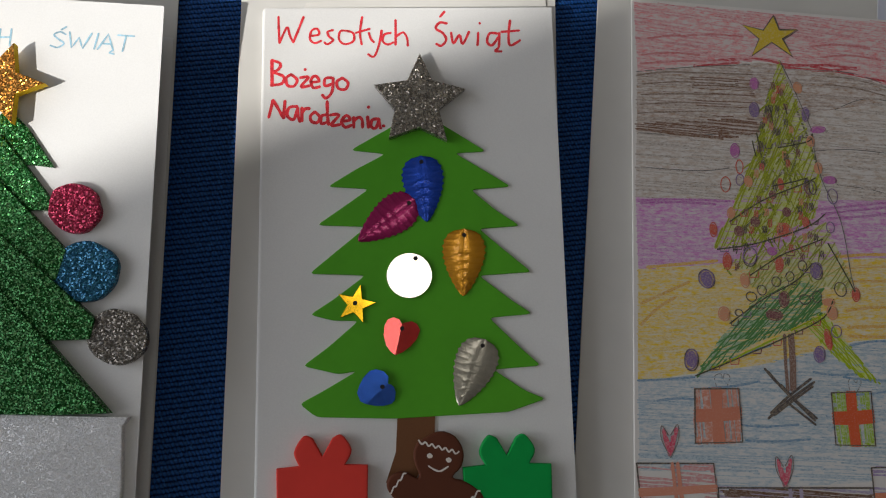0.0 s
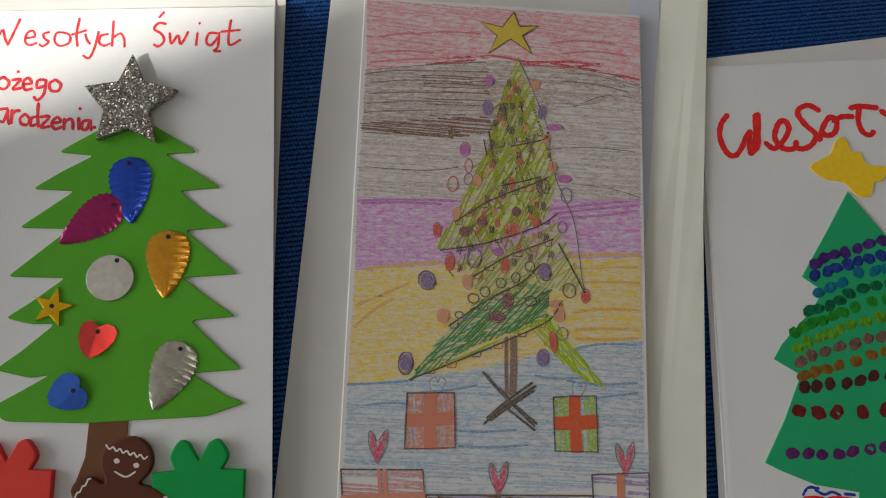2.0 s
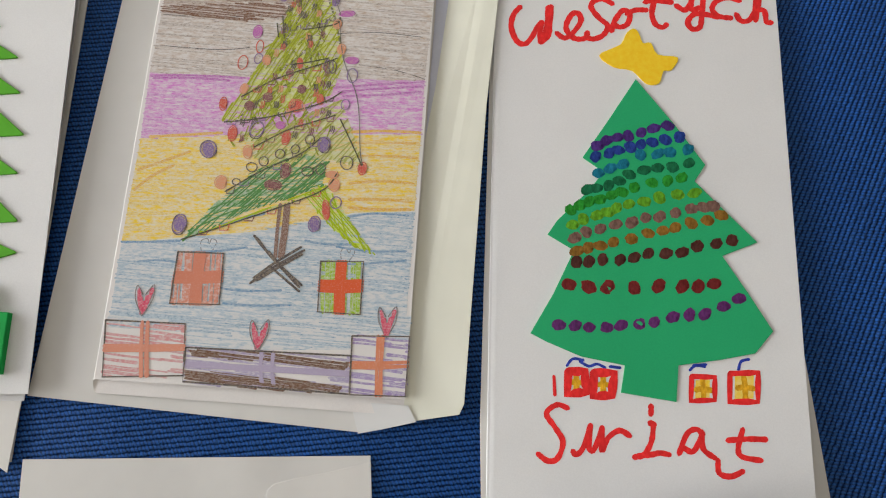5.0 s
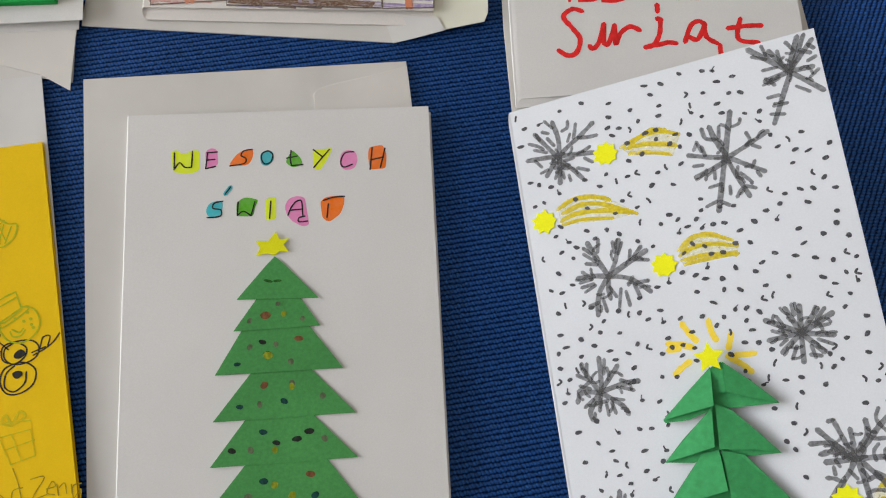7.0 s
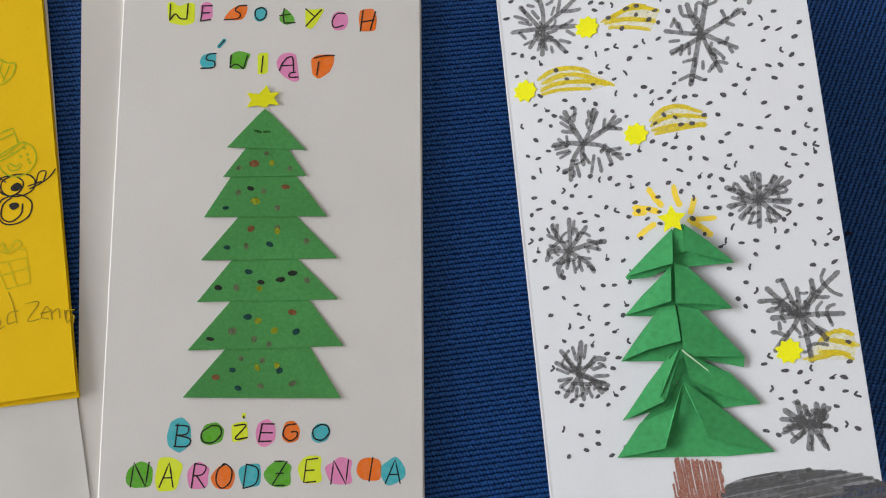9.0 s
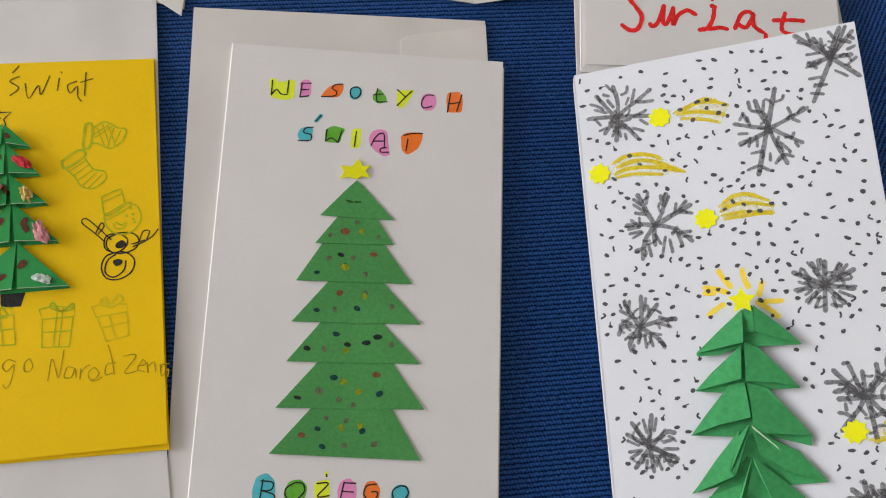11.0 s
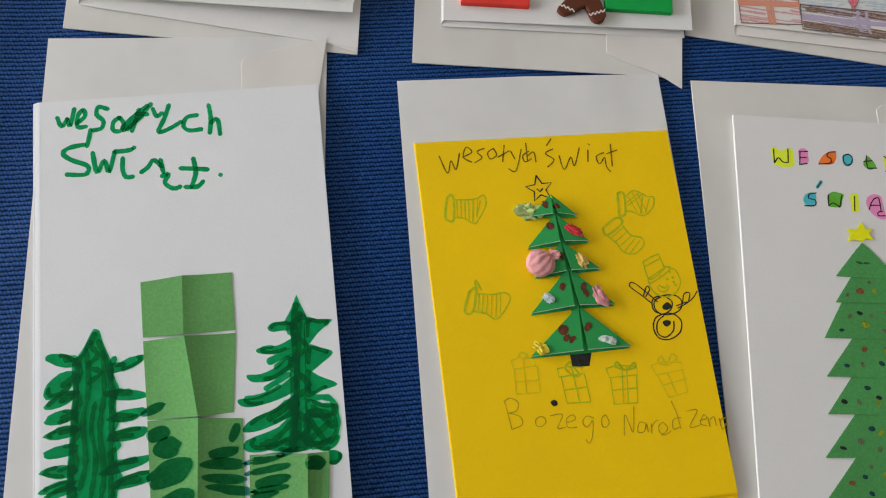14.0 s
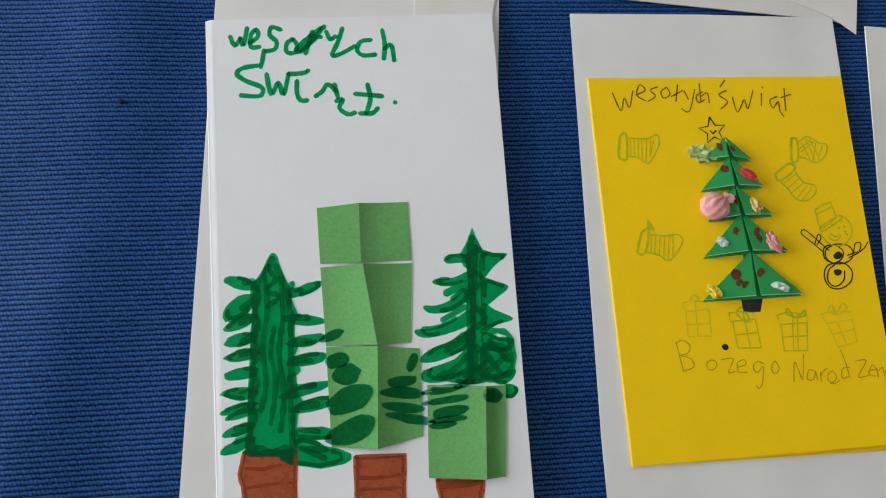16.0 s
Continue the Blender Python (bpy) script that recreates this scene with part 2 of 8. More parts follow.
FINE_PEN = light_ink("thin_brown_pencil", (0.16, 0.11, 0.01), (0.92, 0.60, 0.0), 0.6)
GREEN_STAMP = light_ink("pale_green_stamp_ink", (0.30, 0.46, 0.01), (0.92, 0.60, 0.0), 0.68)
PALE_STAMP = light_ink("faint_green_stamp_ink", (0.42, 0.48, 0.01), (0.92, 0.60, 0.0), 0.42)
GREY_INK = translucent_ink("grey_marker", (0.12, 0.12, 0.125), 0.58)
YELLOW_PEN = translucent_ink("yellow_pen", (0.84, 0.68, 0.03), 0.52)
PALE_WASH = translucent_ink("pale_yellow_wash", (0.88, 0.80, 0.25), 0.24)
RAY_PEN = light_ink("amber_yellow_pen", (0.88, 0.62, 0.02), (0.90, 0.78, 0.20), 0.7)


# ---- shapes ----
def pts(text):
    """Points written as "u,v u,v", in millimetres."""
    return [tuple(float(c) for c in p.split(",")) for p in text.split()]


class Sheet:
    """The lie of a card's front: u to the right and v down from its top left corner, in millimetres."""

    def __init__(self, corners, size=None):
        self.q = [Vector(c) for c in corners]
        a, b, c, d = self.q
        self.w, self.h = size or (((b - a).length + (c - d).length) / 2, ((d - a).length + (c - b).length) / 2)
        self.normal = (d - a).cross(b - a).normalized()
        self.origin = Vector((*((a + b + c + d) / 4).xy, 0))

    def at(self, u, v, z=0.0):
        a, b, c, d = self.q
        s, t = u / self.w, v / self.h
        return ((a.lerp(b, s)).lerp(d.lerp(c, s), t) + self.normal * z - self.origin) / 1000


class Ground(Sheet):
    """The table itself: u and v are the world's x and y."""

    def __init__(self, x, y):
        self.origin, self.normal = Vector((x, y, 0)), Vector((0, 0, 1))

    def at(self, u, v, z=0.0):
        return (Vector((u, v, z)) - self.origin) / 1000


def part(name, bm, mat, parent=None, label=""):
    me = bpy.data.meshes.new(name)
    bm.to_mesh(me)
    bm.free()
    me.materials.append(mat)
    ob = new(name, me)
    ob.parent = parent
    return tagged(ob, label)


def thing(name, sheet, label, category, group=""):
    ob = new(name)
    ob.location = sheet.origin / 1000
    ob.empty_display_size = 0.02
    return tagged(ob, label, category, group)


def smooth(p, closed=False, steps=5):
    """A rounded line through the points."""
    if len(p) < 3:
        return list(p)
    n, out = len(p), []
    g = (lambda i: p[i % n]) if closed else (lambda i: p[max(0, min(n - 1, i))])
    for i in range(n if closed else n - 1):
        a, b, c, d = (Vector(g(k)[:2]) for k in (i - 1, i, i + 1, i + 2))
        for k in range(steps):
            t = k / steps
            out.append(tuple(0.5 * (2 * b + (c - a) * t + (2 * a - 5 * b + 4 * c - d) * t * t + (3 * b - a - 3 * c + d) * t ** 3)))
    return out if closed else out + [tuple(p[-1][:2])]


LIFT = [0.0]


def ribbon(bm, sheet, line, width, z=0.05, wobble=0.12, taper=0.0):
    """A flat pen stroke along the line, with round ends."""
    LIFT[0] = (LIFT[0] + 0.0021) % 0.05
    z += LIFT[0]
    p = [Vector(q[:2]) for q in line]
    p = [q for i, q in enumerate(p) if i == 0 or (q - p[i - 1]).length > 1e-4]
    if len(p) < 2:
        p = [p[0], p[0] + Vector((0.15, 0.1))]
    n, left, right = len(p), [], []
    for i, q in enumerate(p):
        t = (p[min(i + 1, n - 1)] - p[max(i - 1, 0)]).normalized()
        r = width / 2 * (1 + random.uniform(-wobble, wobble)) * (1 - taper * i / n)
        side = Vector((-t.y, t.x)) * r
        left.append(q + side)
        right.append(q - side)
    t0, t1, r = (p[0] - p[1]).normalized(), (p[-1] - p[-2]).normalized(), width / 2
    cap0 = [p[0] + t0 * r * 0.9, p[0] + t0 * r * 0.65]
    head = [left[0].lerp(cap0[1] + (left[0] - p[0]) * 0.4, 1), cap0[0], right[0].lerp(cap0[1] + (right[0] - p[0]) * 0.4, 1)]
    e = r * (1 - taper)
    tail = [p[-1] + t1 * e * 0.65 + (right[-1] - p[-1]) * 0.6, p[-1] + t1 * e * 0.9, p[-1] + t1 * e * 0.65 + (left[-1] - p[-1]) * 0.6]
    vl = [bm.verts.new(sheet.at(*q, z)) for q in left]
    vr = [bm.verts.new(sheet.at(*q, z)) for q in right]
    for i in range(n - 1):
        bm.faces.new((vl[i], vl[i + 1], vr[i + 1], vr[i]))
    h = [bm.verts.new(sheet.at(*q, z)) for q in head]
    bm.faces.new((vr[0], h[2], h[1], h[0], vl[0]))
    h = [bm.verts.new(sheet.at(*q, z)) for q in tail]
    bm.faces.new((vl[-1], h[2], h[1], h[0], vr[-1]))


def plate(bm, sheet, outline, z0, z1, edge=0.0, zs=None):
    """A cut piece of paper, card or foam with its thickness; edge rounds off its rim."""
    p = [Vector(q[:2]) for q in outline]
    if sum(a.x * b.y - b.x * a.y for a, b in zip(p, p[1:] + p[:1])) < 0:
        p.reverse()
        zs = zs[::-1] if zs else zs
    n = len(p)
    zs = zs or [0.0] * n

    def inset(d):
        out = []
        for i in range(n):
            a, b = (p[i] - p[i - 1]).normalized(), (p[(i + 1) % n] - p[i]).normalized()
            m = Vector((-a.y - b.y, a.x + b.x))
            out.append(p[i] + m.normalized() * d if m.length > 1e-6 else p[i])
        return out

    rings = [(p, z0)]
    rings += [(p, z1 - edge), (inset(edge * 0.6), z1 - edge * 0.25), (inset(edge * 1.5), z1)] if edge else [(p, z1)]
    rows = [[bm.verts.new(sheet.at(*q, z + k)) for q, k in zip(ring, zs)] for ring, z in rings]
    for a, b in zip(rows, rows[1:]):
        for i in range(n):
            bm.faces.new((a[i], a[(i + 1) % n], b[(i + 1) % n], b[i]))
    bm.faces.new(rows[-1])
    bm.faces.new(rows[0][::-1])
    bmesh.ops.recalc_face_normals(bm, faces=bm.faces[:])


def eased(p, d):
    """An outline with its corners cut back by d."""
    out = []
    for a, b, c in zip(p[-1:] + p[:-1], p, p[1:] + p[:1]):
        a, b, c = Vector(a[:2]), Vector(b[:2]), Vector(c[:2])
        k, m = min(d, (a - b).length * 0.4), min(d, (c - b).length * 0.4)
        e, f = b + (a - b).normalized() * k, b + (c - b).normalized() * m
        out += [tuple(e), tuple((e + f + 2 * b) / 4), tuple(f)]
    return out


def flat(bm, sheet, outline, z):
    bm.faces.new([bm.verts.new(sheet.at(*q[:2], z)) for q in outline])


def blob(u, v, a, b=None, turn=0.0, rough=0.12, n=14):
    """The outline of an uneven spot."""
    b, ph = b or a, random.uniform(0, 6.28)
    out = []
    for i in range(n):
        t = i / n * math.tau
        r = 1 + rough * (math.sin(2 * t + ph) * 0.6 + random.uniform(-0.6, 0.6))
        x, y = a * r * math.cos(t), b * r * math.sin(t)
        out.append((u + x * math.cos(turn) - y * math.sin(turn), v + x * math.sin(turn) + y * math.cos(turn)))
    return out


def star(u, v, r, inner=0.42, turn=0.0, n=5):
    return [(u + (r if i % 2 == 0 else r * inner) * math.sin(turn + i * math.pi / n), v - (r if i % 2 == 0 else r * inner) * math.cos(turn + i * math.pi / n)) for i in range(2 * n)]


def ring(u, v, a, b=None, turn=0.0):
    o = blob(u, v, a, b, turn, 0.05, 12)
    return smooth(o + o[:2])


def box(u0, v0, u1, v1):
    return [(u0, v0), (u1, v0), (u1, v1), (u0, v1)]


def hatch(bm, sheet, outline, angle, gap, width, z, skip=0.1, over=0.4):
    """Pencil strokes to and fro that fill an outline."""
    c, s = math.cos(angle), math.sin(angle)
    p = [(q[0] * c + q[1] * s, -q[0] * s + q[1] * c) for q in outline]
    y, top = min(q[1] for q in p) + gap / 2, max(q[1] for q in p)
    while y < top:
        xs = sorted(a[0] + (y - a[1]) / (b[1] - a[1]) * (b[0] - a[0]) for a, b in zip(p, p[1:] + p[:1]) if (a[1] > y) != (b[1] > y))
        for x0, x1 in zip(xs[::2], xs[1::2]):
            x = x0 + random.uniform(-over, over)
            while x < x1 - 0.5:
                e = min(x1 + random.uniform(-over, over), x + random.uniform(9, 34))
                if random.random() > skip and e - x > 0.6:
                    k = max(2, int((e - x) / 4))
                    d = random.uniform(-0.4, 0.4) * gap
                    line = [(x + (e - x) * i / k, y + d + random.uniform(-0.12, 0.12) * gap) for i in range(k + 1)]
                    ribbon(bm, sheet, [(a * c - b * s, a * s + b * c) for a, b in line], width * random.uniform(0.6, 1.3), z, 0.3)
                x = e + random.uniform(-1.5, 0.6)
        y += gap * random.uniform(0.75, 1.25)


# Handwriting: pen lines in a box 100 high from the base line; "!" marks lines with corners. The last number is the letter's width.
GLYPHS = {
    "W": ("!0,100 18,0 38,70 58,0 80,100", 92), "e": ("8,30 50,36 40,60 12,55 5,25 25,0 52,10", 60), "s": ("45,52 25,62 10,48 25,32 42,20 30,0 5,8", 54),
    "o": ("28,60 6,45 6,15 28,0 50,15 50,45 28,60 20,58", 60), "ł": ("!20,100 20,0 30,0;!2,42 40,62", 46), "y": ("!5,60 26,8;50,60 30,0 15,-35 0,-30", 58),
    "c": ("45,50 25,60 5,35 20,2 48,10", 55), "h": ("!8,100 8,0;8,35 25,58 42,50 45,0", 58), "Ś": ("50,85 28,100 8,80 28,52 50,28 30,0 3,10;!30,114 46,134", 62),
    "ś": ("45,52 25,62 10,48 25,32 42,20 30,0 5,8;!28,75 40,95", 54), "w": ("!0,60 14,0 28,45 42,0 58,60", 68), "i": ("!8,60 8,0;!7,84 10,90", 24),
    "ą": ("45,50 22,60 5,35 18,2 45,30;!47,60 45,8 56,0;54,0 42,-18 60,-24", 64), "t": ("!20,95 20,12 28,0 42,5;!0,62 42,62", 48),
    "B": ("!8,0 8,100;8,100 45,90 40,58 8,52;8,52 55,40 48,5 5,0", 66), "ż": ("!2,60 45,60 2,0 48,0;!24,82 27,87", 56),
    "g": ("45,52 20,60 6,35 22,8 45,30;!47,60 45,-10;45,-10 30,-35 5,-25", 58), "N": ("!5,0 5,100 60,0 60,100", 74),
    "a": ("45,50 22,60 5,35 18,2 45,30;!47,60 45,8 56,0", 62), "r": ("!8,60 8,0;8,35 22,58 40,55", 46), "d": ("45,50 22,60 5,35 18,2 45,25;!46,100 45,0", 60),
    "z": ("!2,60 45,60 2,0 48,0", 56), "n": ("!8,60 8,0;8,35 25,58 42,50 45,0", 58), ".": ("!5,2 10,4", 16), " ": ("", 40),
    "E": ("!50,100 8,95 8,0 52,4;!8,50 42,52", 58), "S": ("50,85 28,100 8,80 28,52 50,28 30,0 3,10", 58), "O": ("30,100 4,75 4,25 30,0 58,25 58,75 30,100 18,94", 64),
    "Ł": ("!15,100 15,0 50,4;!0,40 35,62", 54), "Y": ("!3,100 28,50;!55,100 20,0", 60), "C": ("52,88 25,100 4,55 20,2 54,12", 58), "H": ("!6,100 6,0;!52,100 52,0;!6,50 52,52", 60),
    "I": ("!12,100 8,0", 20), "Ą": ("!0,0 28,100 56,0;!10,38 46,38;56,0 46,-18 62,-24", 62), "A": ("!0,0 28,100 56,0;!10,38 46,38", 60), "T": ("!0,100 60,100;!30,100 28,0", 62),
    "Ż": ("!2,100 52,100 2,0 54,0;!26,116 30,134", 60), "Z": ("!2,100 52,100 2,0 54,0;!12,50 42,50", 60), "R": ("!8,0 8,100;8,100 48,88 40,55 8,50;!20,50 55,0", 60),
    "G": ("52,85 28,100 4,55 22,2 50,18 52,45 30,45", 58), "D": ("!8,0 8,100;8,100 50,80 50,20 8,0", 58),
}


def write(bm, sheet, word, base, high, width, lean=0.08, shake=0.03):
    """Handwrites a word along the base line, given by its two ends."""
    (u0, v0), (u1, v1) = pts(base)
    total, x = sum(GLYPHS[c][1] for c in word), 0.0
    along = Vector((u1 - u0, v1 - v0)) / total
    down = Vector((-along.y, along.x)).normalized() * high / 100
    for c in word:
        lines, wide = GLYPHS[c]
        jig = random.uniform(-shake, shake) * 100
        for s in filter(None, lines.split(";")):
            raw = pts(s.lstrip("!"))
            if s[0] != "!":
                raw = smooth(raw, steps=4)
            line = []
            for a, b in raw:
                q = Vector((u0, v0)) + along * (x + a + lean * b) - down * (b + jig)
                line.append((q.x, q.y))
            if s[0] == "!":
                line = [tuple(Vector(p).lerp(Vector(q), k / 3)) for p, q in zip(line, line[1:]) for k in range(3)] + [line[-1]]
            ribbon(bm, sheet, line, width)
        x += wide


def lettering(sheet, parent, mat, label, *words):
    for word, base, high, width in words:
        bm = bmesh.new()
        write(bm, sheet, word, base, high, width)
        part("lettering", bm, mat, parent, label)


def drawing(name, sheet, parent, mat, lines, width, label="", z=0.05, corners=False):
    bm = bmesh.new()
    for s in lines:
        p = pts(s) if isinstance(s, str) else s
        ribbon(bm, sheet, p if corners else smooth(p), width, z)
    return part(name, bm, mat, parent, label)


def cutout(name, sheet, parent, mat, outline, z0, z1, edge=0.0, label="", rounded=False, zs=None):
    bm = bmesh.new()
    o = pts(outline) if isinstance(outline, str) else outline
    plate(bm, sheet, smooth(o, True) if rounded else o, z0, z1, edge, zs)
    return part(name, bm, mat, parent, label)


def panel(bm, sheet, z0, z1, sag=0.0, n=14, grow=(0, 0, 0, 0)):
    """A leaf of card with a slight bow across it."""
    l, t, r, b = grow
    rows = []
    for z in (z0, z1):
        rows.append([[bm.verts.new(sheet.at(-l + (sheet.w + l + r) * i / n, -t + (sheet.h + t + b) * j / n, z + sag * math.sin(math.pi * i / n))) for i in range(n + 1)] for j in range(n + 1)])
    for k, g in enumerate(rows):
        for j in range(n):
            for i in range(n):
                f = (g[j][i], g[j][i + 1], g[j + 1][i + 1], g[j + 1][i])
                bm.faces.new(f if k == 0 else f[::-1])
    lo, hi = rows
    for i in range(n):
        bm.faces.new((lo[0][i], hi[0][i], hi[0][i + 1], lo[0][i + 1]))
        bm.faces.new((lo[n][i + 1], hi[n][i + 1], hi[n][i], lo[n][i]))
        bm.faces.new((lo[i + 1][0], hi[i + 1][0], hi[i][0], lo[i][0]))
        bm.faces.new((lo[i][n], hi[i][n], hi[i + 1][n], lo[i + 1][n]))


def folded_card(corners, mat, label, shift=(0.0, 0.0), base=1.15, size=None):
    """A card folded at its left edge: the back leaf lies flat, the front leaf rests on it and lifts a little."""
    sheet = Sheet(corners, size)
    card = thing("greeting_card", sheet, label, "greeting card", "handmade Christmas cards on the table")
    bm = bmesh.new()
    panel(bm, sheet, -0.3, 0.0)
    part("front_leaf", bm, mat, card)
    a, b, c, d = (Vector(q) for q in corners)
    flat_w = (b - a).length
    ab, ad = (b - a).xy.normalized() * flat_w, (d - a).xy
    o = Vector((a.x + shift[0], a.y + shift[1]))
    low = Sheet([(*o, base), (*(o + ab), base), (*(o + ab + ad), base), (*(o + ad), base)])
    low.origin = sheet.origin
    bm = bmesh.new()
    panel(bm, low, 0.0, 0.3, n=4)
    part("back_leaf", bm, mat, card)
    bm = bmesh.new()
    rows = []
    for k in range(13):
        x, y = sheet.at(0, sheet.h * k / 12, -0.15), low.at(0, low.h * k / 12, 0.15)
        row = []
        for i in range(7):
            t = i / 6
            q = x.lerp(y, (1 - math.cos(math.pi * t)) / 2)
            row.append(bm.verts.new(q + Vector((-0.0008 * math.sin(math.pi * t), 0, 0.00017 * math.cos(math.pi * t)))))
        rows.append(row)
    for r0, r1 in zip(rows, rows[1:]):
        for i in range(6):
            bm.faces.new((r0[i], r0[i + 1], r1[i + 1], r1[i]))
    for f in bm.faces:
        f.smooth = True
    part("fold", bm, mat, card)
    return sheet, card


def envelope(name_label, mat, outline, z0, z1, flap=None, flap_mat=None, flap_label="", zs=None):
    o = pts(outline)
    g = Ground(sum(q[0] for q in o) / len(o), sum(q[1] for q in o) / len(o))
    env = thing("envelope", g, name_label, "envelope", "envelopes under the cards")
    cutout("back_sheet", g, env, mat, o, z0, z0 + 0.1)
    cutout("front_sheet", g, env, mat, o, z0 + 0.14, z1, 0.1)
    if flap:
        cutout("flap", g, env, flap_mat or FLAP, pts(flap), z1 + 0.3, z1 + 0.6, 0.1, flap_label, False, zs)
    return g, env


def rgb_marker(name, colour):
    return marker(name, colour, 0.7)


# ---- room: plain walls, one window, the table ----
def slab(name, lo, hi, mat, kind="structure", label="", category=""):
    bm = bmesh.new()
    bmesh.ops.create_cube(bm, size=1, matrix=Matrix.LocRotScale((Vector(lo) + Vector(hi)) / 2, None, Vector(hi) - Vector(lo)))
    return tagged(part(name, bm, mat), label, category, "", kind)


PLASTER = paper("wall_plaster", (0.50, 0.48, 0.45), 0.06, 0.9, 0.3, 220)
CEILING = paper("ceiling_paint", (0.62, 0.62, 0.61), 0.04, 0.9, 0.2, 220)
FLOOR = paper("floor_vinyl", (0.30, 0.24, 0.18), 0.25, 0.55, 0.2, 90)
BEECH = paper("table_laminate", (0.42, 0.30, 0.18), 0.2, 0.45, 0.1, 90)
X1, Y0, Y1, ZF, ZC = 2.3, -2.4, 2.4, -0.765, 1.95
slab("floor", (WX - WALL, Y0 - 0.2, ZF - 0.1), (X1 + 0.2, Y1 + 0.2, ZF), FLOOR, label="brown vinyl floor of the room", category="floor")
slab("ceiling", (WX - WALL, Y0 - 0.2, ZC), (X1 + 0.2, Y1 + 0.2, ZC + 0.1), CEILING, label="white painted ceiling of the room", category="ceiling")
slab("wall_east", (X1, Y0, ZF), (X1 + 0.2, Y1, ZC), PLASTER, label="plain light plaster wall", category="wall")
slab("wall_north", (WX - WALL, Y1, ZF), (X1 + 0.2, Y1 + 0.2, ZC), PLASTER, label="plain light plaster wall", category="wall")
slab("wall_south", (WX - WALL, Y0 - 0.2, ZF), (X1 + 0.2, Y0, ZC), PLASTER, label="plain light plaster wall", category="wall")
west = slab("wall_west", (WX - WALL, Y0, ZF), (WX, WY0, ZC), PLASTER, label="plain plaster wall with a window opening", category="wall")
for lo, hi in (((WX - WALL, WY1, ZF), (WX, Y1, ZC)), ((WX - WALL, WY0, ZF), (WX, WY1, WZ0)), ((WX - WALL, WY0, WZ1), (WX, WY1, ZC))):
    ob = slab("wall_section", lo, hi, PLASTER)
    ob.parent = west

lamp = tagged(new("ceiling_lamp"), "round white ceiling lamp, switched on", "lamp")
lamp.location = (0.035, 0.269, ZC)
bm = bmesh.new()
bmesh.ops.create_cone(bm, cap_ends=True, segments=40, radius1=0.15, radius2=0.16, depth=0.04, matrix=Matrix.Translation((0, 0, -0.02)))
part("housing", bm, CEILING, lamp, "white metal housing")
glow, gn, gl, gb = material("lamp_diffuser", (0.8, 0.8, 0.78), 0.4)
gb.inputs["Emission Color"].default_value, gb.inputs["Emission Strength"].default_value = (1.0, 0.95, 0.86, 1), 4.2
bm = bmesh.new()
bmesh.ops.create_uvsphere(bm, u_segments=32, v_segments=12, radius=0.135, matrix=Matrix.Translation((0, 0, -0.04)) @ Matrix.Diagonal((1, 1, 0.25, 1)))
part("diffuser", bm, glow, lamp, "glowing opal diffuser")

table = tagged(new("table"), "table under the blue tablecloth", "table")
table.location = (0.08, -0.1, ZF)
for lo, hi, nm in [((-0.75, -0.42, 0.735), (0.75, 0.42, 0.7618), "tabletop")] + [((x - 0.025, y - 0.025, 0), (x + 0.025, y + 0.025, 0.735), "leg") for x in (-0.68, 0.68) for y in (-0.36, 0.36)]:
    bm = bmesh.new()
    bmesh.ops.create_cube(bm, size=1, matrix=Matrix.LocRotScale((Vector(lo) + Vector(hi)) / 2, None, Vector(hi) - Vector(lo)))
    part(nm, bm, BEECH, table)


# ---- tablecloth: ribs in relief ----
def ribbed(x0, x1, y0, y1, turn, pitch, z, along=0.006, deep=0.0004, per=6, wave=0.0006, rise=0.0):
    """A ribbed sheet over a rectangle of the table, its ribs turned by an angle."""
    c, s = math.cos(turn), math.sin(turn)
    half = math.hypot(x1 - x0, y1 - y0) / 2
    mx, my = (x0 + x1) / 2, (y0 + y1) / 2
    ww, hh = ((x1 - x0) / 2 * abs(c) + (y1 - y0) / 2 * abs(s)), ((x1 - x0) / 2 * abs(s) + (y1 - y0) / 2 * abs(c))
    na, nb = int(2 * ww / along) + 1, int(2 * hh / pitch * per) + 1
    a, b = np.meshgrid(np.linspace(-ww, ww, na), np.linspace(-hh, hh, nb))
    rng = np.random.default_rng(4)
    ph = np.cumsum(rng.normal(0, 0.10, a.shape), axis=1) * 0.35
    prof = np.abs(np.sin(np.pi * b / pitch + ph * 0.25)) ** 0.8 - 1
    x, y = mx + a * c - b * s, my + a * s + b * c
    fold = np.clip((-0.17 - x) / 0.04, 0, 1)
    h = z + deep * prof + 0.0004 * fold * (np.sin(x * 105 + 1.6 * np.sin(y * 11)) - 1) + 0.0035 * np.exp(-((x + 0.232 + 0.012 * np.sin(y * 13)) / 0.027) ** 2) * (0.75 + 0.25 * np.sin(y * 21 + 2)) + wave * (np.sin(x * 23 + 1) * np.sin(y * 17) - 1) * 0.5
    h = h + rise * np.clip(x - 0.345, 0, None)
    v = np.stack([x, y, h], -1).reshape(-1, 3)
    i = np.arange((nb - 1) * na).reshape(nb - 1, na)[:, :-1]
    f = np.stack([i, i + 1, i + na + 1, i + na], -1).reshape(-1, 4)
    inside = (np.abs(v[f].mean(1)[:, 0] - mx) < (x1 - x0) / 2) & (np.abs(v[f].mean(1)[:, 1] - my) < (y1 - y0) / 2)
    me = bpy.data.meshes.new("tablecloth")
    me.from_pydata(v.tolist(), [], f[inside].tolist())
    me.shade_smooth()
    return me


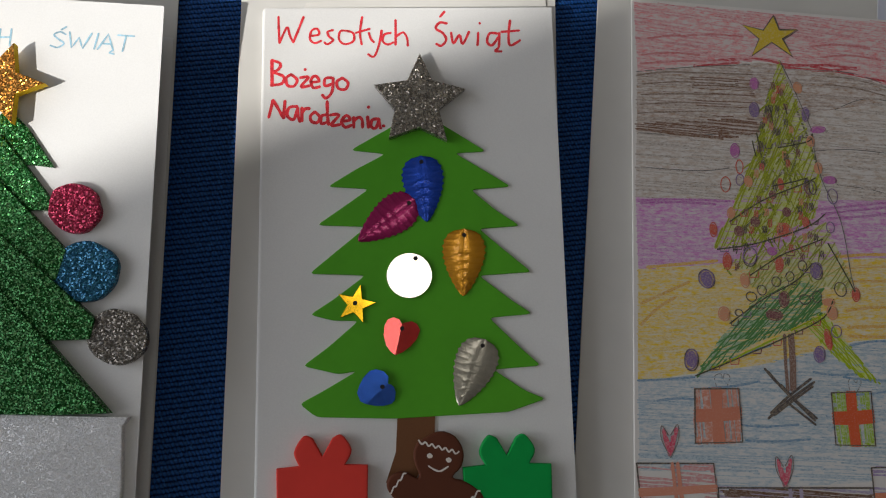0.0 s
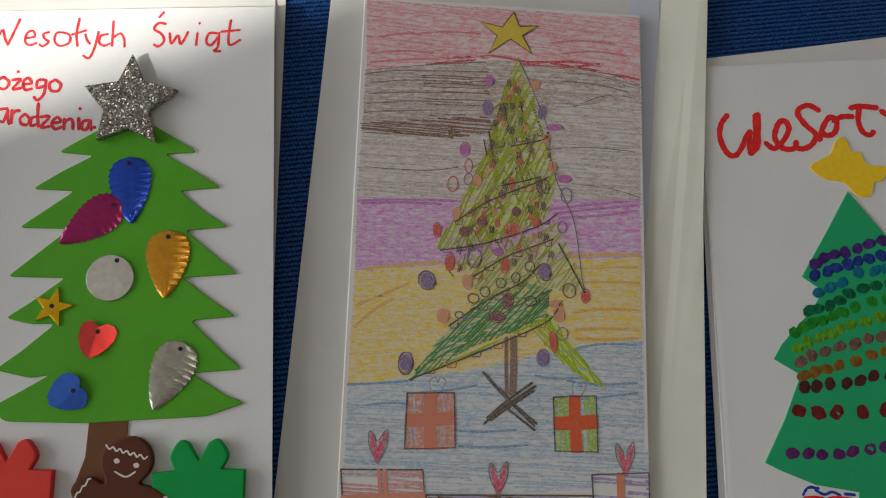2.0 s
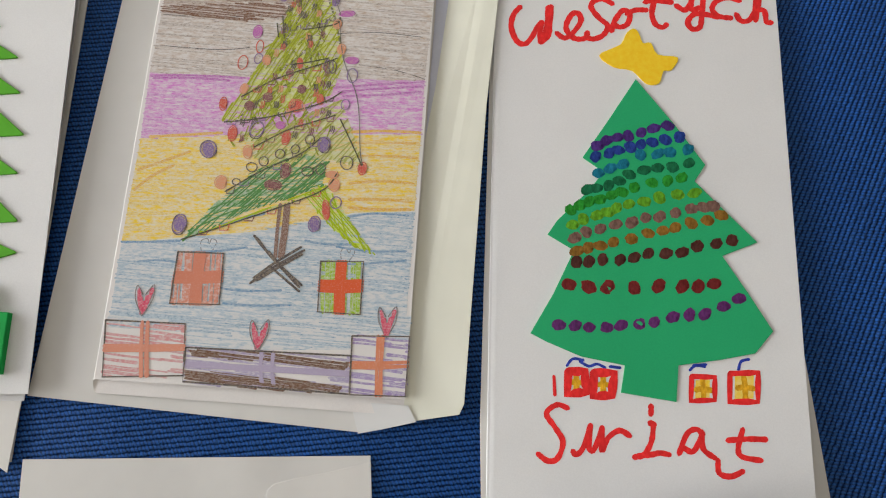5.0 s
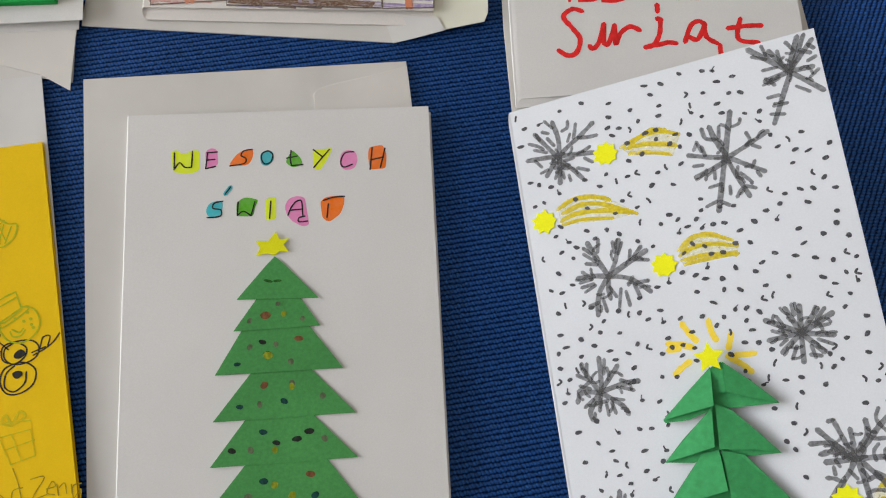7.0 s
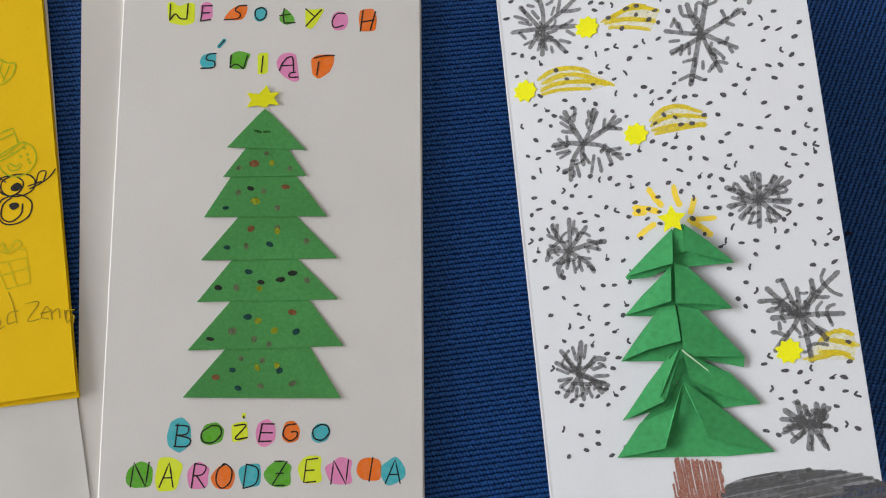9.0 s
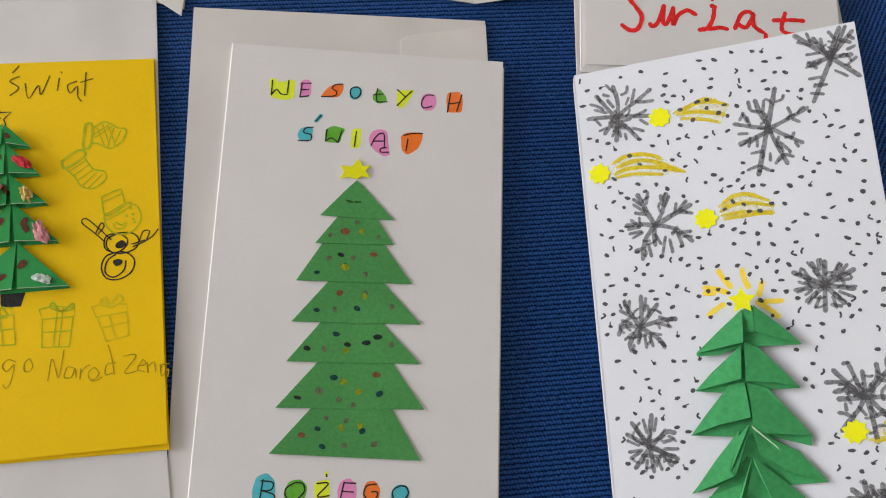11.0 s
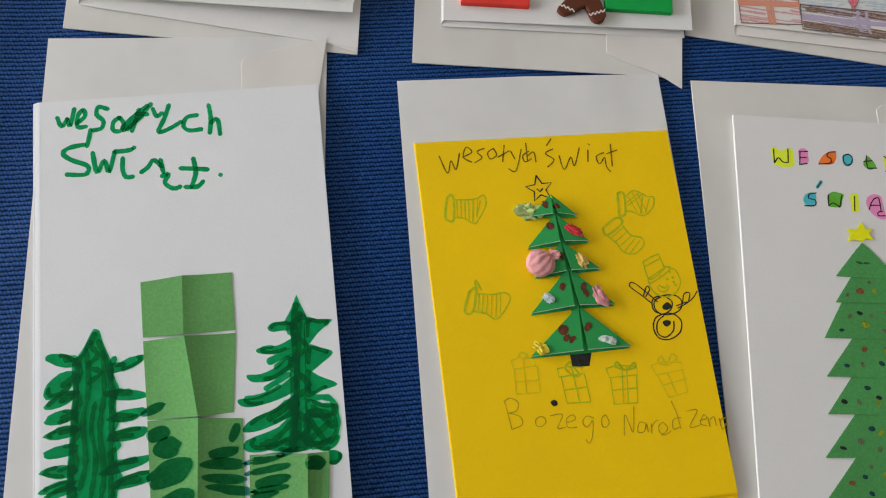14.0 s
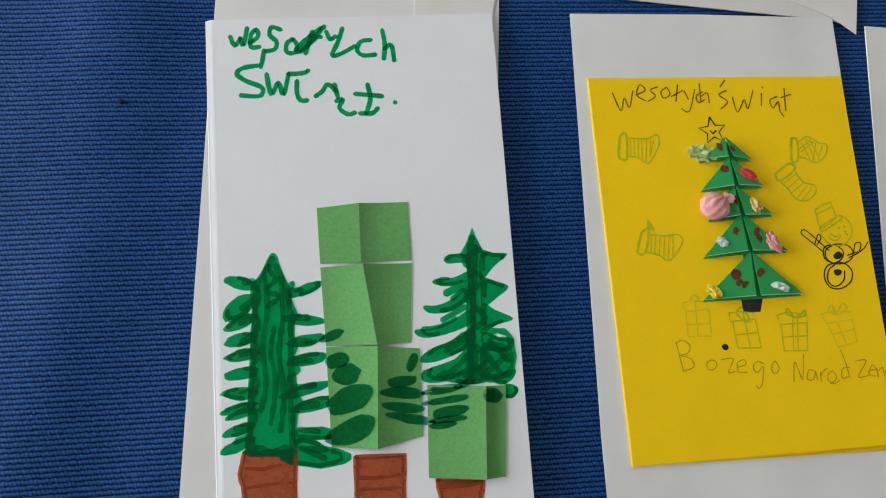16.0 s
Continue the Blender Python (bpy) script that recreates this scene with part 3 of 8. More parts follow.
BLUE = (0.0032, 0.073, 0.345)
RIB, RIB2 = radians(7), radians(66)
body = new("tablecloth", ribbed(-0.45, 0.42, -0.46, 0.26, RIB, PITCH, 0.0))
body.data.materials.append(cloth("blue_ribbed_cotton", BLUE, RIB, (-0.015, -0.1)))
tagged(body, "deep blue ribbed woven cotton tablecloth, lying flat", "tablecloth")
bm = bmesh.new()
g0 = Ground(0, 0)
plate(bm, g0, [(-640, -490), (800, -490), (800, 290), (-640, 290)], -3.0, -2.4)
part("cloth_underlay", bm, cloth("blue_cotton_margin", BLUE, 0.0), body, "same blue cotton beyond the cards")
strip = new("tablecloth", ribbed(0.325, 0.56, -0.46, 0.26, RIB2, PITCH, 0.0006, rise=0.14))
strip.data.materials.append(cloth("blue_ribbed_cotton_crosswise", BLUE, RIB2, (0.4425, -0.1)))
tagged(strip, "second length of blue ribbed cotton laid slantwise over the first", "tablecloth")
for at, r in (("-210.0,-136.3", 0.9), ("358.9,-184.5", 0.9)):
    (x, y), = pts(at)
    g = Ground(x, y)
    bm = bmesh.new()
    plate(bm, g, blob(x, y, r, r * 0.75, 0.3, 0.4, 10), 0.0, 2.7 if x > 0 else 2.9, 0.15)
    tagged(part("lint_speck", bm, foam("dark_lint", (0.012, 0.012, 0.02))), "dark speck of lint on the blue cloth", "lint").location = g.origin / 1000

# ---- envelopes ----
envelope("cream paper envelope, closed, under the glitter card", ENVELOPE, "-180,150 -60,148 " + "-62.6,-71.8" + " -178,-69", 0.15, 0.7,
         "-102.3,-57.6 -94.9,-59.9 -87.1,-64.9 -62.6,-71.3 -63.1,-43.5", FLAP, "folded-over flap with a slanted end")
TOP_ENVELOPE = envelope("cream paper envelope under the card with the leaf-green tree", ENVELOPE, "-38.2,144.6" + " " + "77.2,150.3" + " " + "73.5,-74.2 63.3,-72.4 -40.3,-73.7", 0.15, 0.7,
         "41.3,-47.6 40.9,-63.4 48.0,-67.0 62.6,-71.4 73.0,-77.6 74.7,-45.7", FLAP, "folded-over flap with a slanted end")
g, env = envelope("cream envelope with its gummed flap open, under the pencil drawing", ENVELOPE, "94.1,149.0 221.0,153.6" + " " + "187.9,-61.6 75.7,-52.3", 0.15, 0.7)
cutout("flap", g, env, CREAM, "220.8,153.1 236.1,154.1 238.6,151.0 237.9,142.3 235.8,119.8 230.3,59.8" + " " + "223.8,-51.4 222.2,-55.0 206.1,-57.6 188.0,-61.7", 0.35, 0.65, 0.1, "open flap with a yellowish gum strip", False,
       [0, 2.3, 2.4, 2.4, 2.4, 2.4, 2.2, 2.1, 1, 0])
cutout("lining", g, env, LINING, "208.3,153.2 220.7,153.6" + " " + "202.5,-8.3 195.0,-45.6 190.3,-53.7 185.3,-51.8", 0.72, 0.85, 0.0, "lilac printed inside of the envelope")
cutout("lining", g, env, ENVELOPE_WHITE, "184.8,-51.4 188.0,-62.1 196.1,-60.5 207.6,-57.8 204.7,-52.4", 0.8, 0.95, 0.0, "white inside of the open flap", False, [0.1, 0.05, 0.5, 1.2, 1.2])
envelope("cream envelope under the card with the dotted tree", ENVELOPE, "232.2,123.6 280.1,130.4 324.1,137.2 326.8,137.1 327.7,135.0 328.3,124.9" + " " + "350.2,-96.8 341.6,-100.2 230.4,-97.2 229.4,-57.2", 0.75, 1.1)
envelope("cream closed envelope under the card with the layered tree", ENVELOPE, "77.2,-73.2 192.6,-69.2" + " 198.0,-292.0 88.0,-296.0", 0.15, 0.7,
         "159.3,-92.2 158.7,-81.4 160.9,-79.1 167.7,-77.2 179.2,-74.8 192.8,-71.2 194.3,-91.9", FLAP, "folded-over flap with a rounded corner")
envelope("thin white wrinkled envelope under the yellow card", ENVELOPE_WHITE, "-46.2,-82.4 6.4,-76.6 62.8,-71.5" + " " + "85.4,-243.6" + " 96.0,-300.0 -20.0,-312.0 " + "-28.9,-243.9", 0.85, 1.1)
envelope("white paper envelope, closed, under the card with the marker trees", ENVELOPE_WHITE, "-182.6,-74.1 -75.1,-65.1" + " -66.0,-290.0 -172.0,-300.0", 0.85, 1.1,
         "-106.8,-93.6 -108.0,-79.0 -106.4,-76.7 -101.0,-74.5 -90.1,-71.0 -75.0,-65.6 -76.1,-78.8 -77.1,-91.0", FLAP, "folded-over flap with a rounded corner")

g, env = TOP_ENVELOPE
cutout("flap", g, env, FLAP, "-16.1,136.1 -15.2,137.9 -8.5,139.2 19.4,141.9 42.9,144.1 73.0,146.4 74.2,133.1 -15.7,130.0", 0.95, 1.2, 0.1, "tucked-in flap with a rounded corner")

# ---- glitter card ----
sh, card = folded_card(((-169.7, 136.4, 2), (-60.8, 126.2, 18.5), (-65.2, -56.6, 7), (-171.2, -55.3, 3)), WHITE, "white handmade card with a glittering green tree and baubles", (-1.5, -3.5), size=(105.02, 191.71))
lettering(sh, card, PALE_BLUE_PEN, "pale blue pen writing, the end of a greeting", ("H", "52.2,18.0 56.8,17.7", 6.0, 0.6), ("ŚWIĄT", "69.0,17.0 95.6,17.0", 5.6, 0.6))
G_GREEN = glitter("green_glitter", (0.0025, 0.075, 0.006), (0.45, 1.0, 0.45), 0.00042, 0.6, 1.3, 0.78)
for text, z in (
    ("57.5,39.3 64.6,46.0 73.9,59.2 66.7,58.7 50.2,59.4 47.2,59.5 50.8,49.2", 1.0),
    ("56.5,49.1 66.0,59.9 73.8,69.7 74.0,74.0 68.9,74.0 40.7,74.9 42.8,70.9 49.9,60.0", 1.7),
    ("55.1,62.3 67.1,73.8 80.3,87.0 77.8,97.2 39.5,98.2 38.6,88.9", 2.4),
    ("55.6,79.8 72.2,92.9 90.7,109.2 89.4,115.9 78.4,116.5 34.6,117.2 34.0,111.1", 3.1),
    ("56.6,95.5 75.7,115.8 96.9,139.4 79.3,140.4 30.3,140.7", 3.8),
):
    cutout("tree_tier", sh, card, G_GREEN, text, 0.05, z, 0.25)
cutout("star", sh, card, foam("yellow_foam_edge", (0.75, 0.48, 0.01)), star(*pts("56.2,32.4")[0], 14.6, 0.45, 1.52), 2.0, 4.4, 0.0, "yellow foam star with orange glitter on top")
cutout("star_top", sh, card, glitter("orange_glitter", (0.35, 0.12, 0.01), (1.0, 0.62, 0.18)), star(*pts("56.2,32.4")[0], 14.4, 0.45, 1.52), 4.42, 4.6, 0.1, "orange glitter")
for at, r, base, top, lab in (("81.6,72.7", 8.3, (0.30, 0.008, 0.045), (0.95, 0.16, 0.28), "pink"), ("86.1,93.8", 10.2, (0.008, 0.085, 0.17), (0.12, 0.5, 0.75), "blue"), ("97.2,114.7", 9.2, (0.13, 0.115, 0.10), (0.9, 0.86, 0.8), "silver")):
    cutout("bauble", sh, card, glitter(lab + "_glitter", base, top, 0.00045, 0.6, 1.3, 0.7), blob(*pts(at)[0], r, rough=0.05, n=18), 0.05, 2.3, 0.35, lab + " glitter foam bauble", True)
cutout("glitter_block", sh, card, glitter("white_glitter", (0.66, 0.66, 0.68), (0.98, 0.98, 1.0), 0.0003, 0.12, 0.55, 0.6), "7.4,140.6 102.6,140.4 100.7,143.5 101.6,163.7" + " 99,187 5,187", 0.05, 2.0, 0.3, "white glitter block below the tree")

# ---- card with the leaf-green tree ----
sh, card = folded_card(((-29.5, 134.7, 2.2), (73.8, 137.4, 7.1), (77.5, -52, 4.5), (-27.8, -54.3, 2.2)), WHITE, "white handmade card with a leaf-green tree, sequins and a silver star", (-0.5, -2.5), size=(105.07, 190.98))
for lines, wide in (
    (["4.6,3.3 4.8,8.7 5.1,13.3", "5.1,13.3 6.7,9.3 7.9,7.4 8.8,10.6 10.0,13.1", "10.0,13.1 11.9,8.1 13.6,3.4", "16.0,10.7 19.2,10.1 18.5,7.9 16.5,8.8 16.0,11.9 17.7,13.4 20.0,12.6", "24.3,8.5 22.3,9.2 22.9,11.0 24.3,12.3 22.3,13.9 21.2,13.2", "29.9,8.9 27.0,8.9 26.4,12.0 28.5,13.9 31.6,12.7 31.6,9.8 29.3,8.8", "34.8,3.5 34.0,9.6 34.6,14.0", "32.5,9.6 37.5,8.1", "37.2,9.6 37.9,11.9 39.0,13.2", "41.9,8.7 40.7,14.7 39.0,18.7 36.9,17.8", "45.2,9.7 42.8,10.3 42.2,12.8 44.0,14.1 46.1,13.3", "47.0,4.7 46.9,14.2", "47.2,11.0 49.7,9.5 51.1,11.7 51.3,14.6"], 0.85),
    (["65.8,6.1 63.2,5.8 61.7,8.0 64.3,9.9 65.4,12.5 63.6,14.7 61.8,14.0", "63.4,3.5 65.0,1.6", "67.3,9.7 68.0,13.8 70.3,10.6 71.4,14.1 73.9,9.4", "77.3,9.8 76.9,14.5", "77.9,6.0 78.0,6.2", "84.3,10.1 81.5,10.1 80.5,13.3 82.3,14.6 84.8,11.4", "85.1,9.9 84.7,15.2 83.4,16.8 85.6,17.0", "89.3,5.1 88.5,10.8 89.0,14.7 92.7,12.8", "85.9,9.5 92.5,9.0"], 0.95),
    (["2.5,19.8 2.7,29.2", "2.5,19.8 5.5,21.1 4.9,23.2 2.9,24.4", "2.9,24.4 6.7,26.0 6.1,28.6 2.4,29.2", "9.4,25.2 7.6,26.6 8.1,29.3 10.4,29.6 11.5,27.3 9.4,25.2", "12.6,26.5 15.5,26.3 12.9,29.8 15.9,29.5", "14.3,23.3 14.4,23.5", "16.3,28.2 19.3,27.8 18.0,25.8 16.4,27.4 17.2,30.2 19.5,29.9", "23.9,26.6 21.5,26.9 21.4,29.6 23.9,28.9", "24.3,26.7 23.9,31.8 21.8,34.2 20.5,33.0", "27.6,26.7 25.6,28.1 26.2,30.6 28.7,30.9 29.6,28.5 27.6,26.7"], 1.1),
    (["1.7,41.1 3.1,34.8", "3.1,34.8 5.1,38.1 6.9,41.4", "6.9,41.4 7.3,35.2", "11.6,37.1 8.8,37.6 8.2,40.6 10.5,41.9 11.8,37.7", "11.8,37.7 12.0,40.7 12.6,42.7", "13.3,37.7 13.3,42.5", "13.4,39.5 14.4,38.1 15.9,38.0", "17.9,39.2 16.3,40.8 16.8,42.8 18.7,43.2 19.6,41.2 17.9,39.2", "22.1,40.3 20.2,40.9 20.2,43.6 22.4,42.9", "22.2,35.4 22.3,40.3 22.7,43.9", "23.2,40.5 26.4,40.4 23.6,44.2 26.7,44.0", "27.6,42.8 30.4,42.3 29.0,40.7 27.3,42.8 28.5,45.0 30.7,44.3", "31.6,41.4 31.6,45.1", "31.7,42.7 33.3,41.4 34.5,42.3 34.7,45.1", "36.5,41.2 36.8,45.2", "36.8,37.5 36.9,37.8", "40.5,42.1 38.2,42.4 37.7,44.8 39.3,45.5 40.5,42.8", "40.5,42.1 40.7,44.3 41.1,45.5", "42.0,44.6 42.3,44.8"], 1.15),
):
    drawing("lettering", sh, card, RED_PEN, lines, wide, "red felt-pen word of a Christmas greeting")
TREE_R = "55.2,39.7 66.2,46.6 78.5,54.7 67.3,55.2 78.0,61.9 87.0,67.7 72.6,68.6 81.6,76.4 89.7,81.9 75.0,82.7 85.1,91.6 93.1,98.4 74.5,99.2 85.5,108.0 92.7,113.0 77.6,114.0 87.9,124.4 94.9,130.9 78.4,131.7 89.2,139.2 96.1,142.1"
TREE_L = "83.1,146.1 45.0,146.9 18.9,145.5 13.3,141.0 21.6,136.7 32.3,130.7 26.3,131.6 14.3,128.5 22.5,122.6 32.9,113.8 24.4,113.5 16.6,111.3 24.3,106.4 35.4,98.2 16.3,97.2 25.3,89.8 35.9,81.2 18.9,80.3 28.1,73.9 36.9,67.7 22.5,66.7 32.0,60.8 42.8,55.1 30.5,53.6 44.0,45.8"
cutout("tree", sh, card, LEAF_FOAM, eased(pts(TREE_R + " " + TREE_L), 1.6), 0.05, 0.85, 0.18, "leaf-green foam tree")
cutout("trunk", sh, card, BROWN_PAPER, "45.6,146.1 58.2,146.6 57.7,156.5 50.4,168.6 41.5,167.7 44.9,157.9", 0.05, 0.4, 0.05, "brown paper trunk")
SILVER_GLITTER = glitter("silver_glitter", (0.16, 0.14, 0.12), (0.95, 0.90, 0.82), 0.0005)
cutout("star", sh, card, SILVER_GLITTER, "55.5,18.9 59.7,28.9 71.5,32.3 61.9,39.6 64.5,51.4 54.9,46.4 44.0,50.1 46.1,39.5 39.1,30.5 50.7,28.9", 0.9, 3.4, 0.25, "thick silver glitter star")


def leaf_sequin(name, top, tip, width, colour, label):
    """A dented metallic leaf: scalloped rim, midrib and side veins in relief."""
    a, b = Vector(pts(top)[0]), Vector(pts(tip)[0])
    d, L = (b - a).normalized(), (b - a).length
    s = Vector((-d.y, d.x))
    bm, n, k = bmesh.new(), 34, 8
    rows = []
    for i in range(n + 1):
        t = i / n
        half = width / 2 * (math.sin(math.pi * t ** 0.6) ** 0.72) * (1 + 0.06 * math.cos(i * math.tau / 3)) + 0.12
        row = []
        for j in range(-k, k + 1):
            x = j / k
            h = 1.2 + 0.5 * (1 - x * x) + (0.075 if 0.35 < t < 0.95 else 0.01) * max(0, math.cos(abs(x) * 5 - i * 1.5)) ** 2 * (1 - abs(x)) - 0.06 * math.exp(-(x * 7) ** 2)
            q = a + d * (L * t) + s * (half * x)
            row.append(bm.verts.new(sh.at(q.x, q.y, h)))
        rows.append(row)
    for r0, r1 in zip(rows, rows[1:]):
        for j in range(2 * k):
            bm.faces.new((r0[j], r0[j + 1], r1[j + 1], r1[j]))
    bmesh.ops.recalc_face_normals(bm, faces=bm.faces[:])
    leaf = part(name, bm, foil(label.split()[0] + "_foil", colour, 0.24, 0.65, 0.15), card, label)
    bm = bmesh.new()
    c = a + d * L * 0.1
    flat(bm, sh, blob(c.x, c.y, 0.75, rough=0.02), 2.05)
    part("hole", bm, BLACK_PEN, leaf)


leaf_sequin("sequin", "55.1,56.2", "56.9,80.0", 14.2, (0.01, 0.07, 0.55), "blue metallic leaf sequin")
leaf_sequin("sequin", "52.7,71.9", "33.0,86.3", 13.4, (0.38, 0.008, 0.12), "magenta metallic leaf sequin")
leaf_sequin("sequin", "69.8,82.7", "68.8,106.3", 14.6, (0.72, 0.32, 0.01), "gold metallic leaf sequin")
leaf_sequin("sequin", "75.8,121.3", "66.3,143.4", 14.2, (0.45, 0.42, 0.34), "silver metallic leaf sequin")


def heart(u, v, r, turn=0.0):
    out = []
    for i in range(24):
        t = i / 24 * math.tau
        x, y = 16 * math.sin(t) ** 3 / 16, -(13 * math.cos(t) - 5 * math.cos(2 * t) - 2 * math.cos(3 * t) - math.cos(4 * t)) / 16
        out.append((u + r * (x * math.cos(turn) - y * math.sin(turn)), v + r * (x * math.sin(turn) + y * math.cos(turn))))
    return out


for outline, colour, lab, hole in (
    (blob(*pts("50.4,98.7")[0], 8.0, rough=0.0, n=28), (0.86, 0.82, 0.74), "silver round sequin", "52.6,92.8"),
    (star(*pts("32.0,108.2")[0], 7.0, 0.42, 0.25), (0.90, 0.52, 0.02), "gold star sequin", "31.8,107.8"),
):
    s = cutout("sequin", sh, card, foil(lab.split()[0] + "_sequin_foil", colour, 0.3 if "heart" in lab else 0.16), outline, 0.9, 1.5, 0.2, lab)
    bm = bmesh.new()
    flat(bm, sh, blob(*pts(hole)[0], 0.8, rough=0.02), 1.56)
    part("hole", bm, BLACK_PEN, s)
for halves, hole, colour, lab in (
    (("47.6,115.3 46.5,113.7 44.8,113.0 42.8,113.6 41.7,115.6 41.3,118.8 42.1,122.4 43.5,124.5 45.2,125.9", "45.2,125.9 47.7,124.9 50.3,123.0 52.6,120.5 53.7,117.5 52.7,115.4 50.8,114.5 48.7,114.9 47.6,115.3"), "47.6,116.9", (0.85, 0.05, 0.04), "red metallic heart sequin, bent along its middle"),
    (("42.6,135.4 42.7,132.8 41.2,131.1 38.6,130.3 36.4,130.9 34.5,132.9 33.2,135.2 32.3,138.0 33.4,140.8 35.2,141.7", "35.2,141.7 38.1,142.4 41.1,142.5 43.7,141.9 44.8,140.7 45.1,138.1 44.6,136.6 43.8,135.6 42.6,135.4"), "40.7,136.2", (0.04, 0.17, 0.78), "blue metallic heart sequin, bent along its middle"),
):
    heart_sequin = None
    for k, o in enumerate(halves):
        q = pts(o)
        a, b = Vector(q[0]), Vector(q[-1])
        n = Vector((b.y - a.y, a.x - b.x)).normalized()
        hs = [0.9 + (-0.0066 * (x - 46) + 0.0406 * (y - 119)) * (lab[0] == "r") - (0.0 if k == 0 else 0.14) * abs((Vector((x, y)) - a).dot(n)) for x, y in q]
        ob = cutout("sequin" if k == 0 else "sequin_half", sh, heart_sequin or card, foil(lab.split()[0] + "_heart_foil", colour, 0.22, 0.85, 0.4), q, 0.9, 1.2, 0.0, lab if k == 0 else "", False, hs)
        heart_sequin = heart_sequin or ob
    bm = bmesh.new()
    flat(bm, sh, blob(*pts(hole)[0], 0.75, rough=0.02), 2.3)
    part("hole", bm, BLACK_PEN, heart_sequin)
for at, mat, lab, x in (("6.2,161.5 35.7,162.7", RED_FOAM, "red foam gift with a bow", 0), ("66.9,163.6 96.6,164.8", GREEN_FOAM, "green foam gift with a bow", 0)):
    (a, v), (b, _) = pts(at)
    m = (a + b) / 2
    w = (b - a) / 2
    bow = [(a, v), (m - w * 0.5, v - 0.5), (m - w * 0.62, v - 5), (m - w * 0.42, v - 10), (m - w * 0.22, v - 9.2), (m, v - 3.4), (m + w * 0.22, v - 9.2), (m + w * 0.42, v - 10), (m + w * 0.64, v - 5), (m + w * 0.5, v - 0.5), (b, v)]
    cutout("gift", sh, card, mat, bow[:1] + smooth(bow[1:5], False, 4) + [bow[5]] + smooth(bow[6:10], False, 4) + [bow[10], (b - 0.4, 184.5), (a + 0.6, 184)], 0.05, 2.6, 0.4, lab)
HX, HV = pts("58.9,160.2")[0]
bm = bmesh.new()
ginger = [(0, -8.6), (5.5, -7), (8.3, -2), (7.5, 3), (4.5, 6.4), (9, 8), (14, 12), (14.5, 16), (10.5, 17), (6.5, 15), (6, 19), (7.5, 23), (8.6, 27), (6, 30.4), (2.4, 29), (0, 23.4), (-4, 25.6), (-9, 27.6), (-12, 25), (-9.4, 21.5), (-7, 18.5), (-7, 15.5), (-11, 14), (-15, 12), (-17.2, 8), (-15, 4.5), (-11, 4), (-7.5, 6), (-6.5, 5), (-8.2, 0), (-7, -5)]
plate(bm, sh, smooth([(HX + x, HV + y) for x, y in ginger], True, 3), 0.9, 3.0, 0.5)
cookie = part("gingerbread_figure", bm, FELT, card, "brown felt gingerbread cookie with white icing lines")
drawing("icing", sh, cookie, ICING, [
    [(HX - 6.5 + 1.1 * i, HV - 5.6 + 0.35 * i + (0.5 if i % 2 else -0.5)) for i in range(13)],
    [(HX - 16.5 + 0.8 * i, HV + 11 - 1.0 * i + (0.4 if i % 2 else -0.4)) for i in range(8)],
    [(HX + 7 + 0.9 * i, HV + 17 - 0.9 * i + (0.4 if i % 2 else -0.4)) for i in range(8)],
    [(HX + 1.2 + 0.85 * i, HV + 27.4 - 0.3 * i + (0.5 if i % 2 else -0.5)) for i in range(9)], [(HX - 11 + 0.85 * i, HV + 23 + 0.4 * i + (0.5 if i % 2 else -0.5)) for i in range(8)],
    [(HX - 3.4, HV + 2.4), (HX, HV + 4.2), (HX + 3, HV + 2.8)]], 0.55, "", 3.05)
drawing("icing", sh, cookie, ICING, [[(HX - 3.2, HV - 1), (HX - 2.7, HV - 0.8)], [(HX + 3, HV + 0.6), (HX + 3.5, HV + 0.8)], [(HX - 4, HV + 14), (HX - 3.6, HV + 14.3)]], 1.7, "", 3.05)

# ---- pencil drawing ----
sh, card = folded_card(((106.6, 145.0, 2.2), (210.9, 140.1, 3.0), (203.5, -50.5, 3.5), (98.0, -46.3, 2.2)), paper("drawing_paper", (0.83, 0.79, 0.76)), "white card with a coloured-pencil drawing of a Christmas tree", (0.8, -4.5))
PENCILS = {c: pencil(c + "_bauble_pencil", v, 0.75, 1800, 1, 0.0, 0.35, 0.95, (0.62, 0.50, 0.34)) for c, v in (("violet", (0.22, 0.14, 0.36)), ("red", (0.66, 0.08, 0.06)), ("orange", (0.76, 0.32, 0.18)), ("magenta", (0.52, 0.12, 0.48)), ("plum", (0.20, 0.05, 0.08)), ("dark", (0.05, 0.045, 0.06)))}
